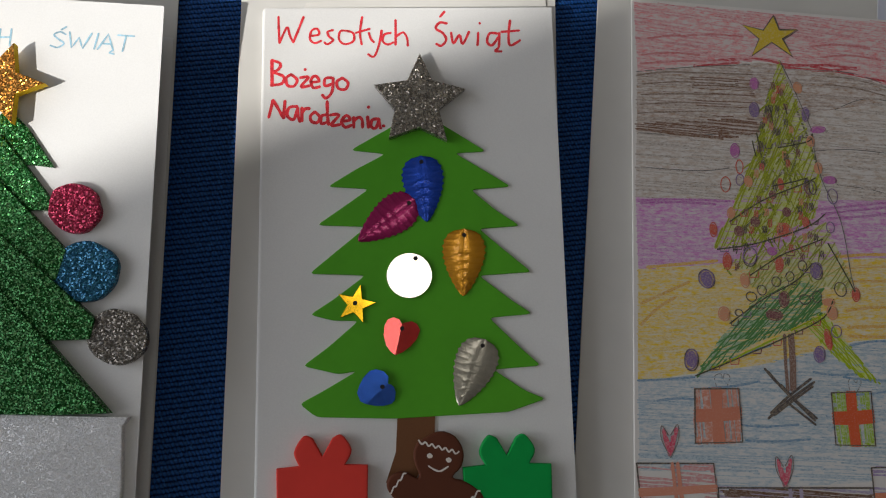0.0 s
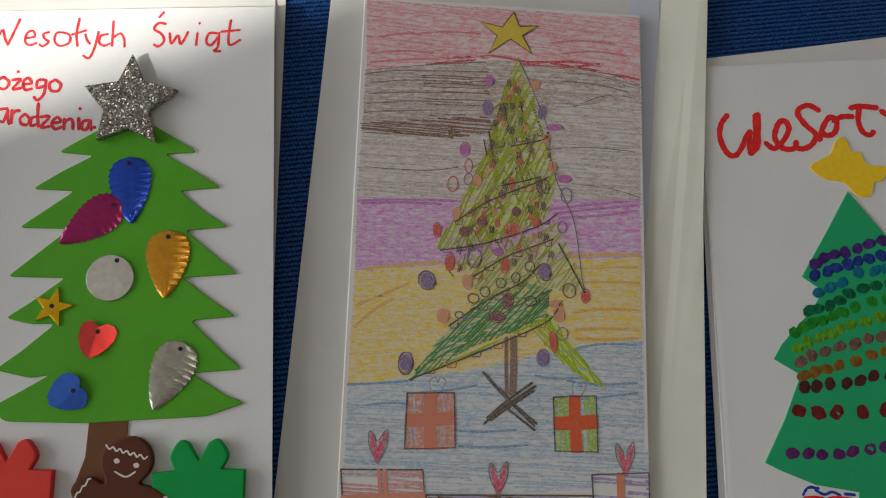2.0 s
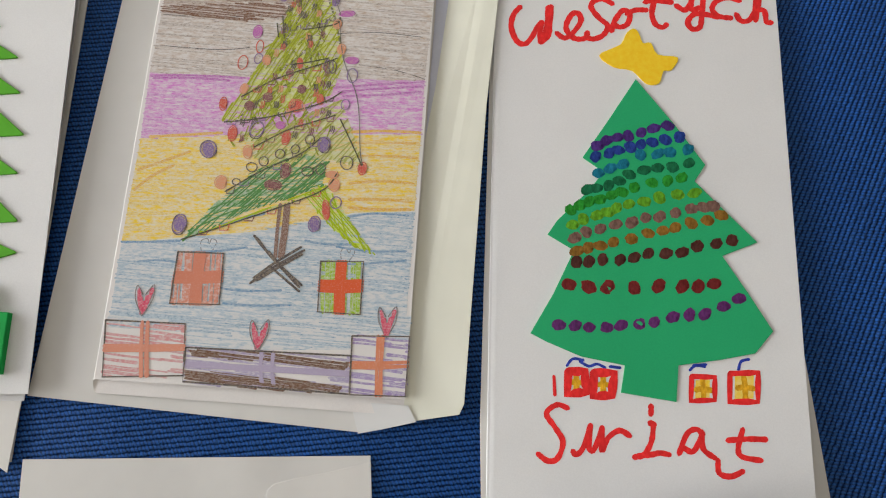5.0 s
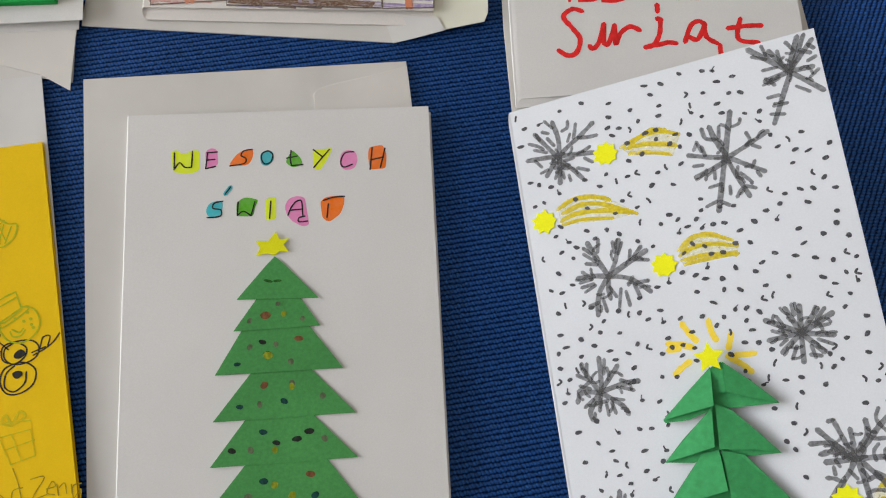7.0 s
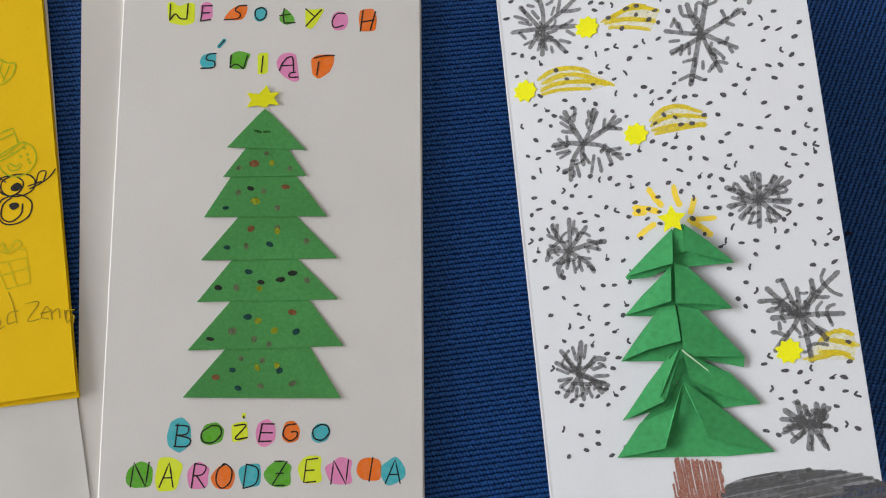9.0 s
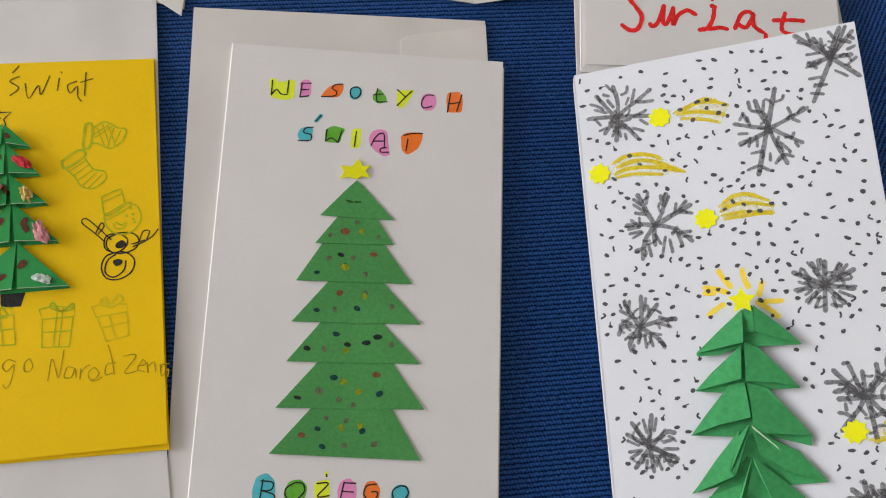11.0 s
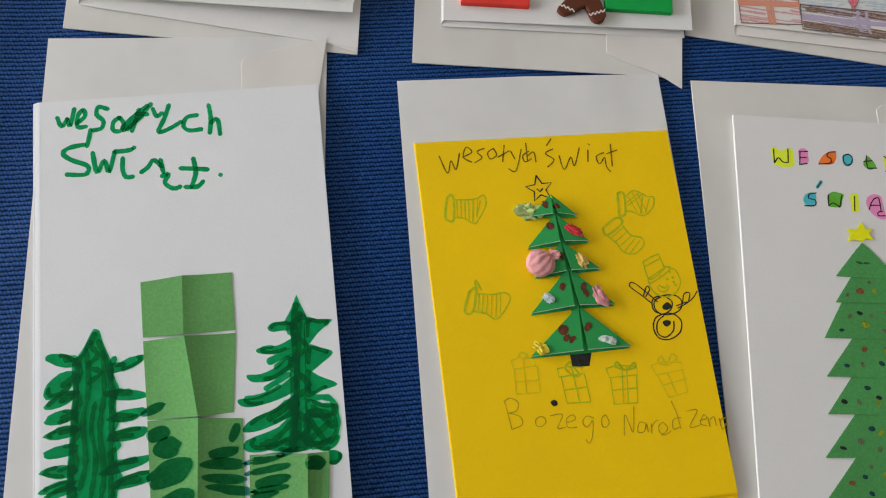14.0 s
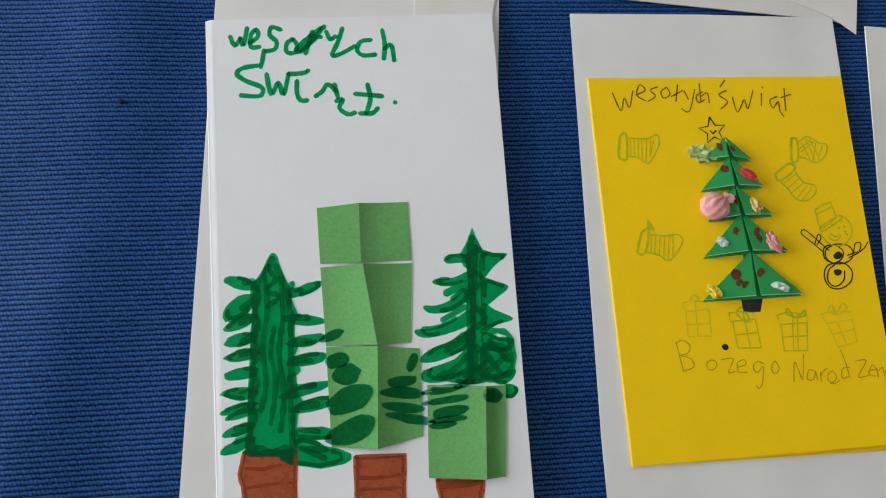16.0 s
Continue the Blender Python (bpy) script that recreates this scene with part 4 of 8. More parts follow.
BANDS = (
    ("pink_sky", "0.5,1.4 104.8,1.1 104.8,27.7 78.7,21.6 49.9,21.0 25.8,24.4 1.9,29.4", (0.82, 0.25, 0.27), (0.66, 0.08, 0.12), 0.36, 0.06),
    ("brown_sky", "1.5,29.4 25.9,25.2 49.9,21.8 78.7,22.5 104.6,28.1 104.5,33.6 79.4,38.4 51.3,45.5 47.7,51.0 20.0,52.2 1.5,50.8", (0.43, 0.27, 0.18), (0.22, 0.12, 0.075), 0.38, -0.02),
    ("grey_sky", "1.4,50.4 20.0,51.8 47.6,50.6 59.3,42.9 104.7,33.4 103.7,72.4 53.2,75.8 0.8,77.0", (0.54, 0.42, 0.33), (0.27, 0.19, 0.135), 0.36, 0.02),
    ("violet_sky", "0.8,77.2 53.2,75.8 103.7,72.4 103.8,94.0 54.5,98.2 1.6,103.3", (0.68, 0.23, 0.61), (0.58, 0.14, 0.54), 0.46, 0.0),
    ("yellow_sky", "1.6,103.5 54.5,98.2 103.8,94.4 103.4,124.0 82.9,125.9 45.4,136.0 1.1,143.0", (0.88, 0.62, 0.04), (0.82, 0.50, 0.0), 0.53, -0.08),
    ("blue_ground", "1.2,143.4 45.4,136.0 82.9,126.3 103.4,124.2 103.5,169.9 51.5,172.9 1.6,173.3", (0.34, 0.48, 0.58), (0.13, 0.30, 0.47), 0.34, 0.02),
    ("blue_ground", "2.0,167.6 54.4,167.3 105.2,162.0 104.9,170.3 85.0,171.0 84.9,175.5 28.6,179.5 27.3,170.4 0.3,170.8", (0.34, 0.48, 0.58), (0.2, 0.36, 0.5), 0.2, 0.02),
)
for k, (nm, o, colour, dark, cover, ang) in enumerate(BANDS):
    bm = bmesh.new()
    flat(bm, sh, pts(o), 0.03 + 0.004 * k)
    tint = part(nm, bm, pencil(nm + "_tint", colour, cover + 0.12, 850, 0.35, 0.0, 0.12, 1.0), card, "coloured-pencil shading in " + nm.replace("_", " "))
    bm = bmesh.new()
    hatch(bm, sh, pts(o), ang, 1.05, 0.5, 0.08, 0.4)
    tagged(part("pencil_shading", bm, pencil(nm + "_strokes", tuple(c * 0.85 for c in dark), 0.45, 1500, 0.6, 0.0, 0.0, 0.8, tuple(0.5 * c + 0.38 for c in colour)), tint), kind="stuff")
drawing("pencil_shading", sh, card, pencil("dark_pencil", (0.05, 0.04, 0.035), 0.7, 2600, 1), [
    "1.4,29.2 23.9,25.6 45.9,23.0", "68.4,23.6 87.0,23.2 104.6,28.1", "79.4,38.4 91.5,33.3 104.7,33.8", "70.0,55.5 84.0,53.9 101.6,54.5", "2.0,52.9 20.0,52.6 39.7,50.6", "78.6,67.9 92.7,69.2 103.8,71.9", "2.9,65.9 25.0,65.9 36.6,64.1"], 0.32, "dark pencil lines")
for colour, tone, lines, wide in (
    ("magenta", (0.50, 0.10, 0.46), ("1.7,78.6 11.8,77.4 25.1,76.9 36.6,76.7", "2.5,79.4 15.6,78.2 30.9,78.2", "69.7,78.1 85.4,75.6 103.2,72.9", "71.8,79.6 87.4,77.1 102.9,75.0", "73.8,81.1 89.5,79.4 102.6,77.1"), 0.9),
    ("amber", (0.78, 0.42, 0.0), ("4.9,102.7 17.8,100.9 30.8,99.1", "76.5,95.4 90.1,93.9 103.5,93.6", "78.6,99.6 90.3,98.3 103.2,98.0", "80.8,104.6 92.4,103.7 103.0,103.6", "79.4,115.2 90.9,113.5 102.5,113.8", "79.7,121.3 91.2,120.5 102.4,120.4", "79.9,124.4 91.3,124.3 102.1,123.5", "2.6,115.7 11.3,111.6 20.2,107.3", "2.6,123.2 8.2,117.4 15.2,112.9"), 1.1),
    ("blue", (0.12, 0.28, 0.46), ("1.1,142.8 10.7,142.1 21.5,141.0", "35.5,133.9 44.5,130.6 50.0,128.9", "80.0,127.8 89.5,125.9 101.4,125.9", "65.5,137.7 73.0,138.6 82.4,137.9", "23.7,145.0 36.3,143.5 45.3,141.7", "80.9,145.4 92.1,144.0 101.9,142.5", "37.4,156.9 46.5,157.4 59.2,156.3", "76.8,139.2 88.2,140.0 101.5,139.2", "7.9,149.5 15.0,148.5 21.5,148.7", "39.6,162.2 50.5,162.3 63.2,161.3"), 0.8),
    ("umber", (0.20, 0.11, 0.06), ("1.4,30.7 13.0,28.5 30.7,27.6 46.7,26.9", "3.7,33.9 19.2,31.9 41.0,31.6", "3.1,38.1 17.6,36.7 43.3,35.3", "1.9,45.3 14.4,44.0 31.9,42.4", "75.1,28.7 87.4,29.1 99.9,31.3", "2.5,41.9 19.9,39.9 37.6,39.5", "77.0,25.5 87.3,25.6 103.1,28.4"), 0.6),
    ("rose", (0.66, 0.12, 0.14), ("3.5,22.4 14.2,20.7 26.2,20.7", "2.9,25.9 16.5,24.0 34.3,22.2", "21.5,13.2 31.5,12.0 43.6,11.9", "70.3,13.8 82.6,11.9 95.1,12.3", "5.8,15.8 15.6,13.7 21.6,13.7", "74.6,17.8 86.9,16.0 99.4,16.8"), 0.8),
):
    ink = pencil("heavy_" + colour + "_pencil", tone, 0.62, 2000, 0.5)
    for line in lines:
        drawing("pencil_stroke", sh, card, ink, [line], wide, "heavier " + colour + " pencil stroke", 0.1)
drawing("pencil_shading", sh, card, pencil("red_pencil", (0.60, 0.03, 0.05), 0.75, 2200, 0.5), ["33.7,22.1 49.9,20.5 62.2,21.9 78.6,20.7 89.4,21.7", "60.2,22.9 74.6,23.2 89.0,20.9", "23.9,25.4 41.8,22.4", "70.4,21.7 91.2,24.2 104.1,26.0"], 1.0, "heavy red pencil lines")
bm = bmesh.new()
hatch(bm, sh, pts("0.9,49.2 25.5,46.5 47.3,44.3 49.2,50.0 33.9,53.0 16.1,52.9 1.6,52.1"), 0.03, 0.7, 0.6, 0.10, 0.1)
hatch(bm, sh, pts("22.2,29.3 47.2,27.2 47.2,42.6 25.5,46.0"), -0.02, 1.3, 0.5, 0.10, 0.3)
part("pencil_shading", bm, pencil("brown_pencil", (0.19, 0.075, 0.03), 0.75, 2200, 0.5), card, "heavy brown pencil strokes")
for o, colour, ang, gap in (
    ("57.6,20.0 51.0,40.2 47.9,55.1 41.0,70.0 36.0,82.4 29.2,94.6 46.3,91.9 69.2,81.1 72.6,68.3 67.5,45.6", (0.45, 0.49, 0.04), 2.0, 1.5),
    ("37.1,98.2 54.2,93.5 73.2,82.5 79.8,98.3 83.2,108.0 70.5,106.6 55.2,111.1 43.5,107.7", (0.50, 0.50, 0.14), 2.2, 1.7),
    ("44.8,113.1 62.6,105.0 70.5,107.6 69.4,117.4 44.9,127.9 26.0,138.9 21.9,140.9 31.6,126.5", (0.13, 0.32, 0.10), 2.3, 1.0),
    ("21.9,140.9 45.0,129.2 70.2,118.3 70.9,116.7 63.4,120.5 39.6,132.8", (0.46, 0.58, 0.02), -0.45, 0.8),
    ("62.7,120.9 70.9,116.3 81.1,129.4 90.4,140.9 83.4,138.9 73.6,131.6", (0.46, 0.58, 0.02), 0.8, 0.8),
):
    bm = bmesh.new()
    flat(bm, sh, pts(o), 0.062)
    fol = part("tree_shading", bm, pencil("tree_tint", tuple(min(1, c * 1.25) for c in colour), 0.55, 800, 0.7, ang, 0.4, 0.95), card, "green pencil foliage of the drawn tree")
    bm = bmesh.new()
    hatch(bm, sh, pts(o), ang, gap * 0.8, 0.5, 0.12, 0.3, 0.8)
    hatch(bm, sh, pts(o), ang + 0.35, gap * 2.4, 0.45, 0.13, 0.3, 0.5)
    tagged(part("pencil_shading", bm, pencil("tree_strokes", tuple(c * 0.7 for c in colour), 0.5, 1800, 1, 0.0, 0.0, 0.85, colour), fol), kind="stuff")
drawing("garland", sh, card, pencil("light_graphite", (0.09, 0.085, 0.06), 0.7, 2200, 1), ["58.0,20.4 63.8,33.0 69.6,47.5", "69.3,49.7 72.5,66.2 79.2,82.2 82.0,102.2 83.4,108.0"], 0.35, "thin pencil outline of the drawn tree", 0.2)
drawing("garland", sh, card, pencil("graphite", (0.05, 0.045, 0.04), 0.8, 2000, 1, 0.0, 0.3, 0.95, (0.4, 0.4, 0.2)), [
    "21.9,140.5 37.8,133.8 56.1,125.6 70.2,118.3 74.6,111.3", "31.1,94.9 46.3,91.9 65.5,84.9 73.1,79.5", "36.1,84.4 49.2,75.6 64.6,68.7 70.1,65.9", "52.8,70.1 60.6,68.1 66.9,66.1",
    "35.0,121.6 47.7,112.4 60.7,105.0 67.1,98.4", "43.3,103.8 54.4,96.4 62.0,93.1 71.6,89.1", "69.7,48.8 67.8,51.9 55.9,55.1",
    "47.6,49.9 49.2,59.2", "45.8,53.2 47.0,58.9", "59.0,37.6 60.0,41.8", "53.4,40.1 54.1,44.7", "73.6,90.6 80.0,102.2 83.0,108.0"], 0.5, "dark pencil garlands", 0.2)
bm = bmesh.new()
rng = random.Random(5)
for _ in range(150):
    v = rng.uniform(28, 104)
    half = (v - 22) * (0.30 if v < 92 else 0.34)
    u = 57 - (v - 20) * 0.03 + rng.uniform(-half, half * 0.85) * 0.8
    t = rng.choice((1.9, 2.2, 1.1)) + rng.uniform(-0.2, 0.2)
    d = rng.uniform(2.5, 7)
    ribbon(bm, sh, [(u, v), (u + d / 2 * math.cos(t) + rng.uniform(-0.3, 0.3), v + d / 2 * math.sin(t)), (u + d * math.cos(t), v + d * math.sin(t))], rng.uniform(0.35, 0.8), 0.13, 0.25)
tagged(part("pencil_shading", bm, pencil("dark_olive_pencil", (0.14, 0.17, 0.015), 0.55, 1800, 1, 0.0, 0.0, 0.9, (0.44, 0.48, 0.06)), card, "dark olive pencil strokes in the tree"), kind="stuff")
for colour, count in (("plum", 16), ("dark", 22), ("orange", 12), ("red", 10)):
    for _ in range(count):
        v = rng.uniform(30, 104)
        half = (v - 20) * 0.26
        u = 57 - (v - 20) * 0.04 + rng.uniform(-half, half)
        bm = bmesh.new()
        for e in range(3):
            ribbon(bm, sh, [(u + e * 0.6, v - 1.2), (u + e * 0.6 + 0.3, v), (u + e * 0.6 - 0.1, v + rng.uniform(0.8, 1.8))], 0.4, 0.2, 0.3)
        part("pencil_mark", bm, PENCILS[colour], card, "short " + colour + " pencil marks in the tree")
for k, line in enumerate(("36.2,84.8 49.2,76.0 64.6,69.1", "32.2,94.5 48.2,91.0 71.2,81.0", "43.3,103.8 56.3,95.8 71.6,89.5", "35.4,121.6 49.6,112.3 67.2,99.2", "26.9,137.9 48.7,129.1 70.2,118.3", "48.0,55.5 57.8,52.5 68.6,48.9")):
    q = smooth(pts(line), steps=6)
    for i in range(1, len(q) - 1, 2):
        bm = bmesh.new()
        u, v = q[i]
        a, b = rng.uniform(1.2, 1.9), rng.uniform(1.2, 2.0)
        ribbon(bm, sh, [(u - a, v), (u - a * 0.9, v + b), (u + a * 0.8, v + b * 0.9), (u + a, v - 0.4)], 0.42, 0.21)
        part("drawn_bulb", bm, PENCILS[("dark", "plum", "violet", "red")[(i + k) % 4]], card, "small pencil bulb hanging from a drawn garland")
drawing("pencil_shading", sh, card, pencil("olive_pencil", (0.12, 0.13, 0.01), 0.75, 2400, 1), ["53.6,31.5 51.2,42.3 48.5,48.8", "57.2,42.0 51.9,54.9 48.4,63.4", "60.2,60.7 52.8,69.3 45.3,75.8", "64.7,50.0 62.2,60.5 60.4,64.8", "53.2,77.5 42.1,86.1 36.7,92.3", "63.0,37.3 67.7,49.8 71.3,62.1", "58.1,58.7 60.7,68.9"], 0.9, "olive pencil strokes")
for colour, filled, where in (
    ("violet", True, "26.8,105.9,3.2,3.6 20.5,134.8,2.6,4 47.0,40.9,2.2,3.2 68.2,131.4,2.4,3.4 67.3,41.3,1.6,3.2 68.6,100.8,2.4,3.4"),
    ("violet", False, "43.4,96.8,2.8,3.6 76.4,72.6,2.2,3.4 67.1,69.6,2,3.2 74.9,84.5,1.8,2.4 40.5,68.4,1.8,2.4 75.1,122.9,2.2,2.6"),
    ("red", True, "29.8,87.7,1.6,3 34.7,99.1,1.9,3.4 54.5,99.4,1.7,3.2 71.8,125.9,1.4,4.4 83.4,109.2,1.8,2.8 56.3,69.1,1.1,2.6 65.4,83.3,1.4,2.4 56.7,86.4,3,3"),
    ("red", False, "34.9,70.5,2.1,3.4 40.5,63.4,1.6,3"),
    ("orange", True, "41.1,105.9,1.9,2.8 33.0,118.2,2.4,3 73.8,116.2,2.2,3 72.7,112.4,2.8,1.4 36.7,81.1,1.6,2.4 71.3,62.1,1.8,2.4 64.7,30.8,1.8,2.4 68.8,51.8,1.8,2.2 43.7,68.8,1.8,2.2"),
    ("magenta", True, "47.4,30.4,1.8,2.6 38.9,57.3,2,3 72.0,47.0,3.4,1.4 75.7,66.4,3,1.6 51.9,94.6,2,1.6"),
    ("plum", True, "55.7,112.1,2.1,3.4 51.8,117.9,3.6,2.2 39.5,87.8,2,2 45.8,83.9,2,2 58.1,79.6,1.8,1.8 53.0,73.4,1.6,1.6"),
    ("dark", False, "26.8,105.9,3.5,3.9 20.5,135.0,2.9,4.4 43.4,97.1,3.1,4 77.5,107.5,2.6,3 68.6,101.2,2.6,3.6 43.4,111.6,2.2,2 53.0,105.8,2,2 58.3,103.6,1.8,2 63.3,99.4,2,2 47.4,109.1,2,2 63.7,111.8,2.4,2 68.3,110.6,2,2.4 68.7,69.7,1.6,3 38.5,117.6,1.6,1.4"),
):
    for u, v, a, b in pts(where):
        bm = bmesh.new()
        t = random.uniform(-0.2, 0.2)
        if filled:
            flat(bm, sh, blob(u, v, a * 0.74, b * 0.74, t, 0.12), 0.185 + random.uniform(0, 0.012))
        ribbon(bm, sh, ring(u, v, a * 0.86, b * 0.86, t), 0.42, 0.2)
        part("drawn_bauble", bm, PENCILS[colour], card, colour + " pencil bauble on the drawn tree")
bm = bmesh.new()
points = pts("56.2,2.3 58.2,7.7 65.6,7.1 59.5,11.5 63.1,18.3 55.1,13.2 46.8,19.5 50.1,12.3 43.3,7.1 51.9,8.6")
flat(bm, sh, points, 0.16)
top = part("drawn_star", bm, pencil("star_yellow_pencil", (0.70, 0.50, 0.02), 0.9, 1600, 1), card, "yellow pencil star with a dark outline")
drawing("outline", sh, top, PENCILS["dark"], [points + points[:1], [(x + 0.4, y + 0.3) for x, y in points[:6]]], 0.5, "", 0.18, True)
drawing("drawn_trunk", sh, card, pencil("trunk_pencil", (0.20, 0.09, 0.05), 0.75, 2000, 1), ["55.3,125.0 55.3,134.1 55.7,144.5", "57.2,125.0 57.4,134.1 57.2,144.4", "58.3,124.5 58.5,134.0 58.3,143.8"], 1.3, "brown pencil trunk", 0.15)
drawing("drawn_stand", sh, card, PENCILS["dark"], ["47.4,137.2 53.4,143.6 65.3,154.7", "48.6,138.1 55.8,145.8 66.0,154.0", "48.1,154.5 55.6,148.2 65.7,141.3", "49.1,152.6 55.5,146.9 64.5,140.2", "50.3,153.3 57.4,148.1 65.0,142.9", "53.3,142.7 59.3,149.0", "54.6,148.2 65.4,156.2"], 0.9, "dark pencil cross stand", 0.17)
for o, fill, rib, lab in (
    ("21.5,145.0 37.6,144.5 38.4,162.8 21.3,163.6", (0.68, 0.26, 0.17), (0.66, 0.22, 0.13), "reddish pencil gift"),
    ("71.9,144.9 86.9,144.0 87.4,163.0 72.6,163.0", (0.34, 0.52, 0.02), (0.72, 0.10, 0.02), "green pencil gift with a red ribbon"),
    ("0.4,170.8 27.7,170.3 29.5,188.0 2.5,190.2", (0.66, 0.30, 0.30), (0.70, 0.28, 0.18), "pale pink pencil gift"),
    ("85.3,170.6 105.0,169.5 105.1,190.1 86.3,190.7", (0.36, 0.27, 0.50), (0.70, 0.24, 0.12), "violet pencil gift with an orange ribbon"),
    ("29.1,178.4 85.4,177.5 85.9,190.5 29.7,190.0", (0.42, 0.36, 0.52), (0.45, 0.38, 0.52), "violet and brown pencil gift"),
):
    q = pts(o)
    bm = bmesh.new()
    small = q[0][1] < 150
    hatch(bm, sh, q, 1.5 if small else random.choice((0.05, 1.5)), 0.8 if small else 1.2, 0.8, 0.11, 0.15 if small else 0.35, 0.3)
    gift = part("drawn_gift", bm, pencil("gift_fill", fill, 0.75, 1300, 0.6, 1.57, 0.25, 0.98), card, lab)
    a, b, c, d = (Vector(p[:2]) for p in q)
    bm = bmesh.new()
    for k in (0.40, 0.46, 0.52, 0.58) if small else (0.46, 0.53):
        ribbon(bm, sh, [tuple(a.lerp(b, k)), tuple(a.lerp(b, k).lerp(d.lerp(c, k), 0.5)), tuple(d.lerp(c, k + 0.02))], 1.3, 0.16, 0.3)
        ribbon(bm, sh, [tuple(a.lerp(d, k)), tuple(a.lerp(d, k).lerp(b.lerp(c, k), 0.5)), tuple(b.lerp(c, k - 0.03))], 1.3, 0.16, 0.3)
    part("ribbon", bm, pencil("gift_ribbon", rib, 1.0, 1800, 1), gift)
    drawing("outline", sh, gift, PENCILS["dark"], [[tuple(p) for p in (a, b, c, d, a)]], 0.6, "", 0.2, True)
bm = bmesh.new()
for o in ("29.9,179.0 55.5,178.1 85.2,179.9 83.4,182.6 55.7,181.1 32.2,181.5", "30.0,186.0 56.3,186.7 83.8,188.0 82.0,190.5 52.8,190.8 30.3,188.8"):
    hatch(bm, sh, pts(o), 0.06, 0.6, 0.6, 0.17, 0.08)
part("pencil_shading", bm, pencil("gift_brown", (0.16, 0.07, 0.03), 0.8, 2000, 0.5), card, "brown pencil bars")
BOW_RED, BOW_GREY = pencil("tulip_red_pencil", (0.66, 0.04, 0.11), 0.7, 1800, 1), pencil("bow_outline_pencil", (0.16, 0.13, 0.13), 0.7, 2400, 1)
for u, v in pts("12.4,163.6 53.4,173.1 97.0,165.6"):
    bm = bmesh.new()
    for a, b, c in ((-2.3, -4.2, 1.5), (2.2, -4.6, 1.4), (-1.3, -1.6, 1.5), (1.2, -2.0, 1.5), (0.0, 0.4, 1.6)):
        ribbon(bm, sh, [(u + a, v + b), (u + a * 0.7, v + b * 0.3 + 0.6), (u + a * 0.12, v + 4.2)], c, 0.16, 0.3, 0.4)
    bow = part("drawn_bow", bm, BOW_RED, card, "red pencil bow with two pointed loops")
    drawing("outline", sh, bow, BOW_GREY, [[(u, v + 5), (u - 3.1, v - 1), (u - 3.0, v - 5.6), (u - 0.6, v - 2.4)], [(u, v + 5), (u + 2.9, v - 1), (u + 2.7, v - 6.2), (u + 0.2, v - 2.6)]], 0.4, "", 0.2)
drawing("outline", sh, card, pencil("bow_grey", (0.16, 0.16, 0.17), 0.7, 2400, 1), ["29.6,144.3 28.9,140.6 31.1,139.5 32.0,141.3 32.6,139.4 34.5,140.5 33.0,144.6", "79.1,144.3 78.6,140.9 80.0,139.4 81.6,141.2 82.3,139.3 83.5,140.8 81.8,144.2"], 0.35, "grey pencil bows")

# ---- card with the dotted tree ----
sh, card = folded_card(((235.6, 120.4, 2.0), (343.1, 127.0, 4.0), (340.6, -82.9, 7.0), (234.3, -85.7, 2.0)), WHITE, "white handmade card with an emerald tree of coloured dot rows", (-2.5, -3.5), 1.5)
drawing("lettering", sh, card, RED_MARKER, [
    "7.4,20.0 4.8,23.4 4.0,28.8 6.2,34.7 9.3,36.1 12.0,33.2 13.8,29.4 15.8,26.9", "15.8,26.9 15.2,30.8 15.3,35.5", "19.3,20.1 18.9,27.2 18.3,32.6 15.5,35.6", "18.3,20.4 17.8,28.3 16.6,33.9",
    "21.5,31.7 24.6,34.0 28.2,31.3 30.9,26.6 29.6,23.3 27.0,24.3 25.1,29.7 28.1,34.1 32.3,34.3 33.3,31.8", "43.2,19.7 39.4,17.5 35.7,18.7 35.0,21.3 38.0,25.8 41.2,29.2 39.4,33.1 35.5,34.7 32.6,33.7",
    "42.6,31.5 43.9,27.2 47.1,22.7 49.8,24.3 48.9,28.5 45.9,29.9 43.4,28.5", "48.7,24.3 52.0,22.7 56.3,22.8", "55.8,19.3 59.8,18.8 66.2,19.7", "59.3,19.6 58.4,24.5 59.6,28.9 62.3,30.5 63.9,29.3",
    "67.9,21.1 71.6,23.2 74.6,18.2", "74.2,17.8 73.8,23.1 76.9,22.3", "78.7,18.0 77.8,25.2 76.8,30.7 73.7,31.4 72.2,28.3 75.0,25.1 79.9,25.5 84.0,26.8",
    "92.9,19.8 88.1,18.3 83.6,19.9 81.9,23.2 84.3,26.2 89.0,27.2", "91.1,25.5 92.8,28.5 96.1,28.2 99.4,23.2", "100.9,16.6 100.0,21.7 98.5,28.5", "99.7,17.0 98.6,25.0", "99.4,23.7 102.2,24.6 102.7,29.1 104.6,29.6"], 2.2, "first word of a greeting in red marker", 0.05)
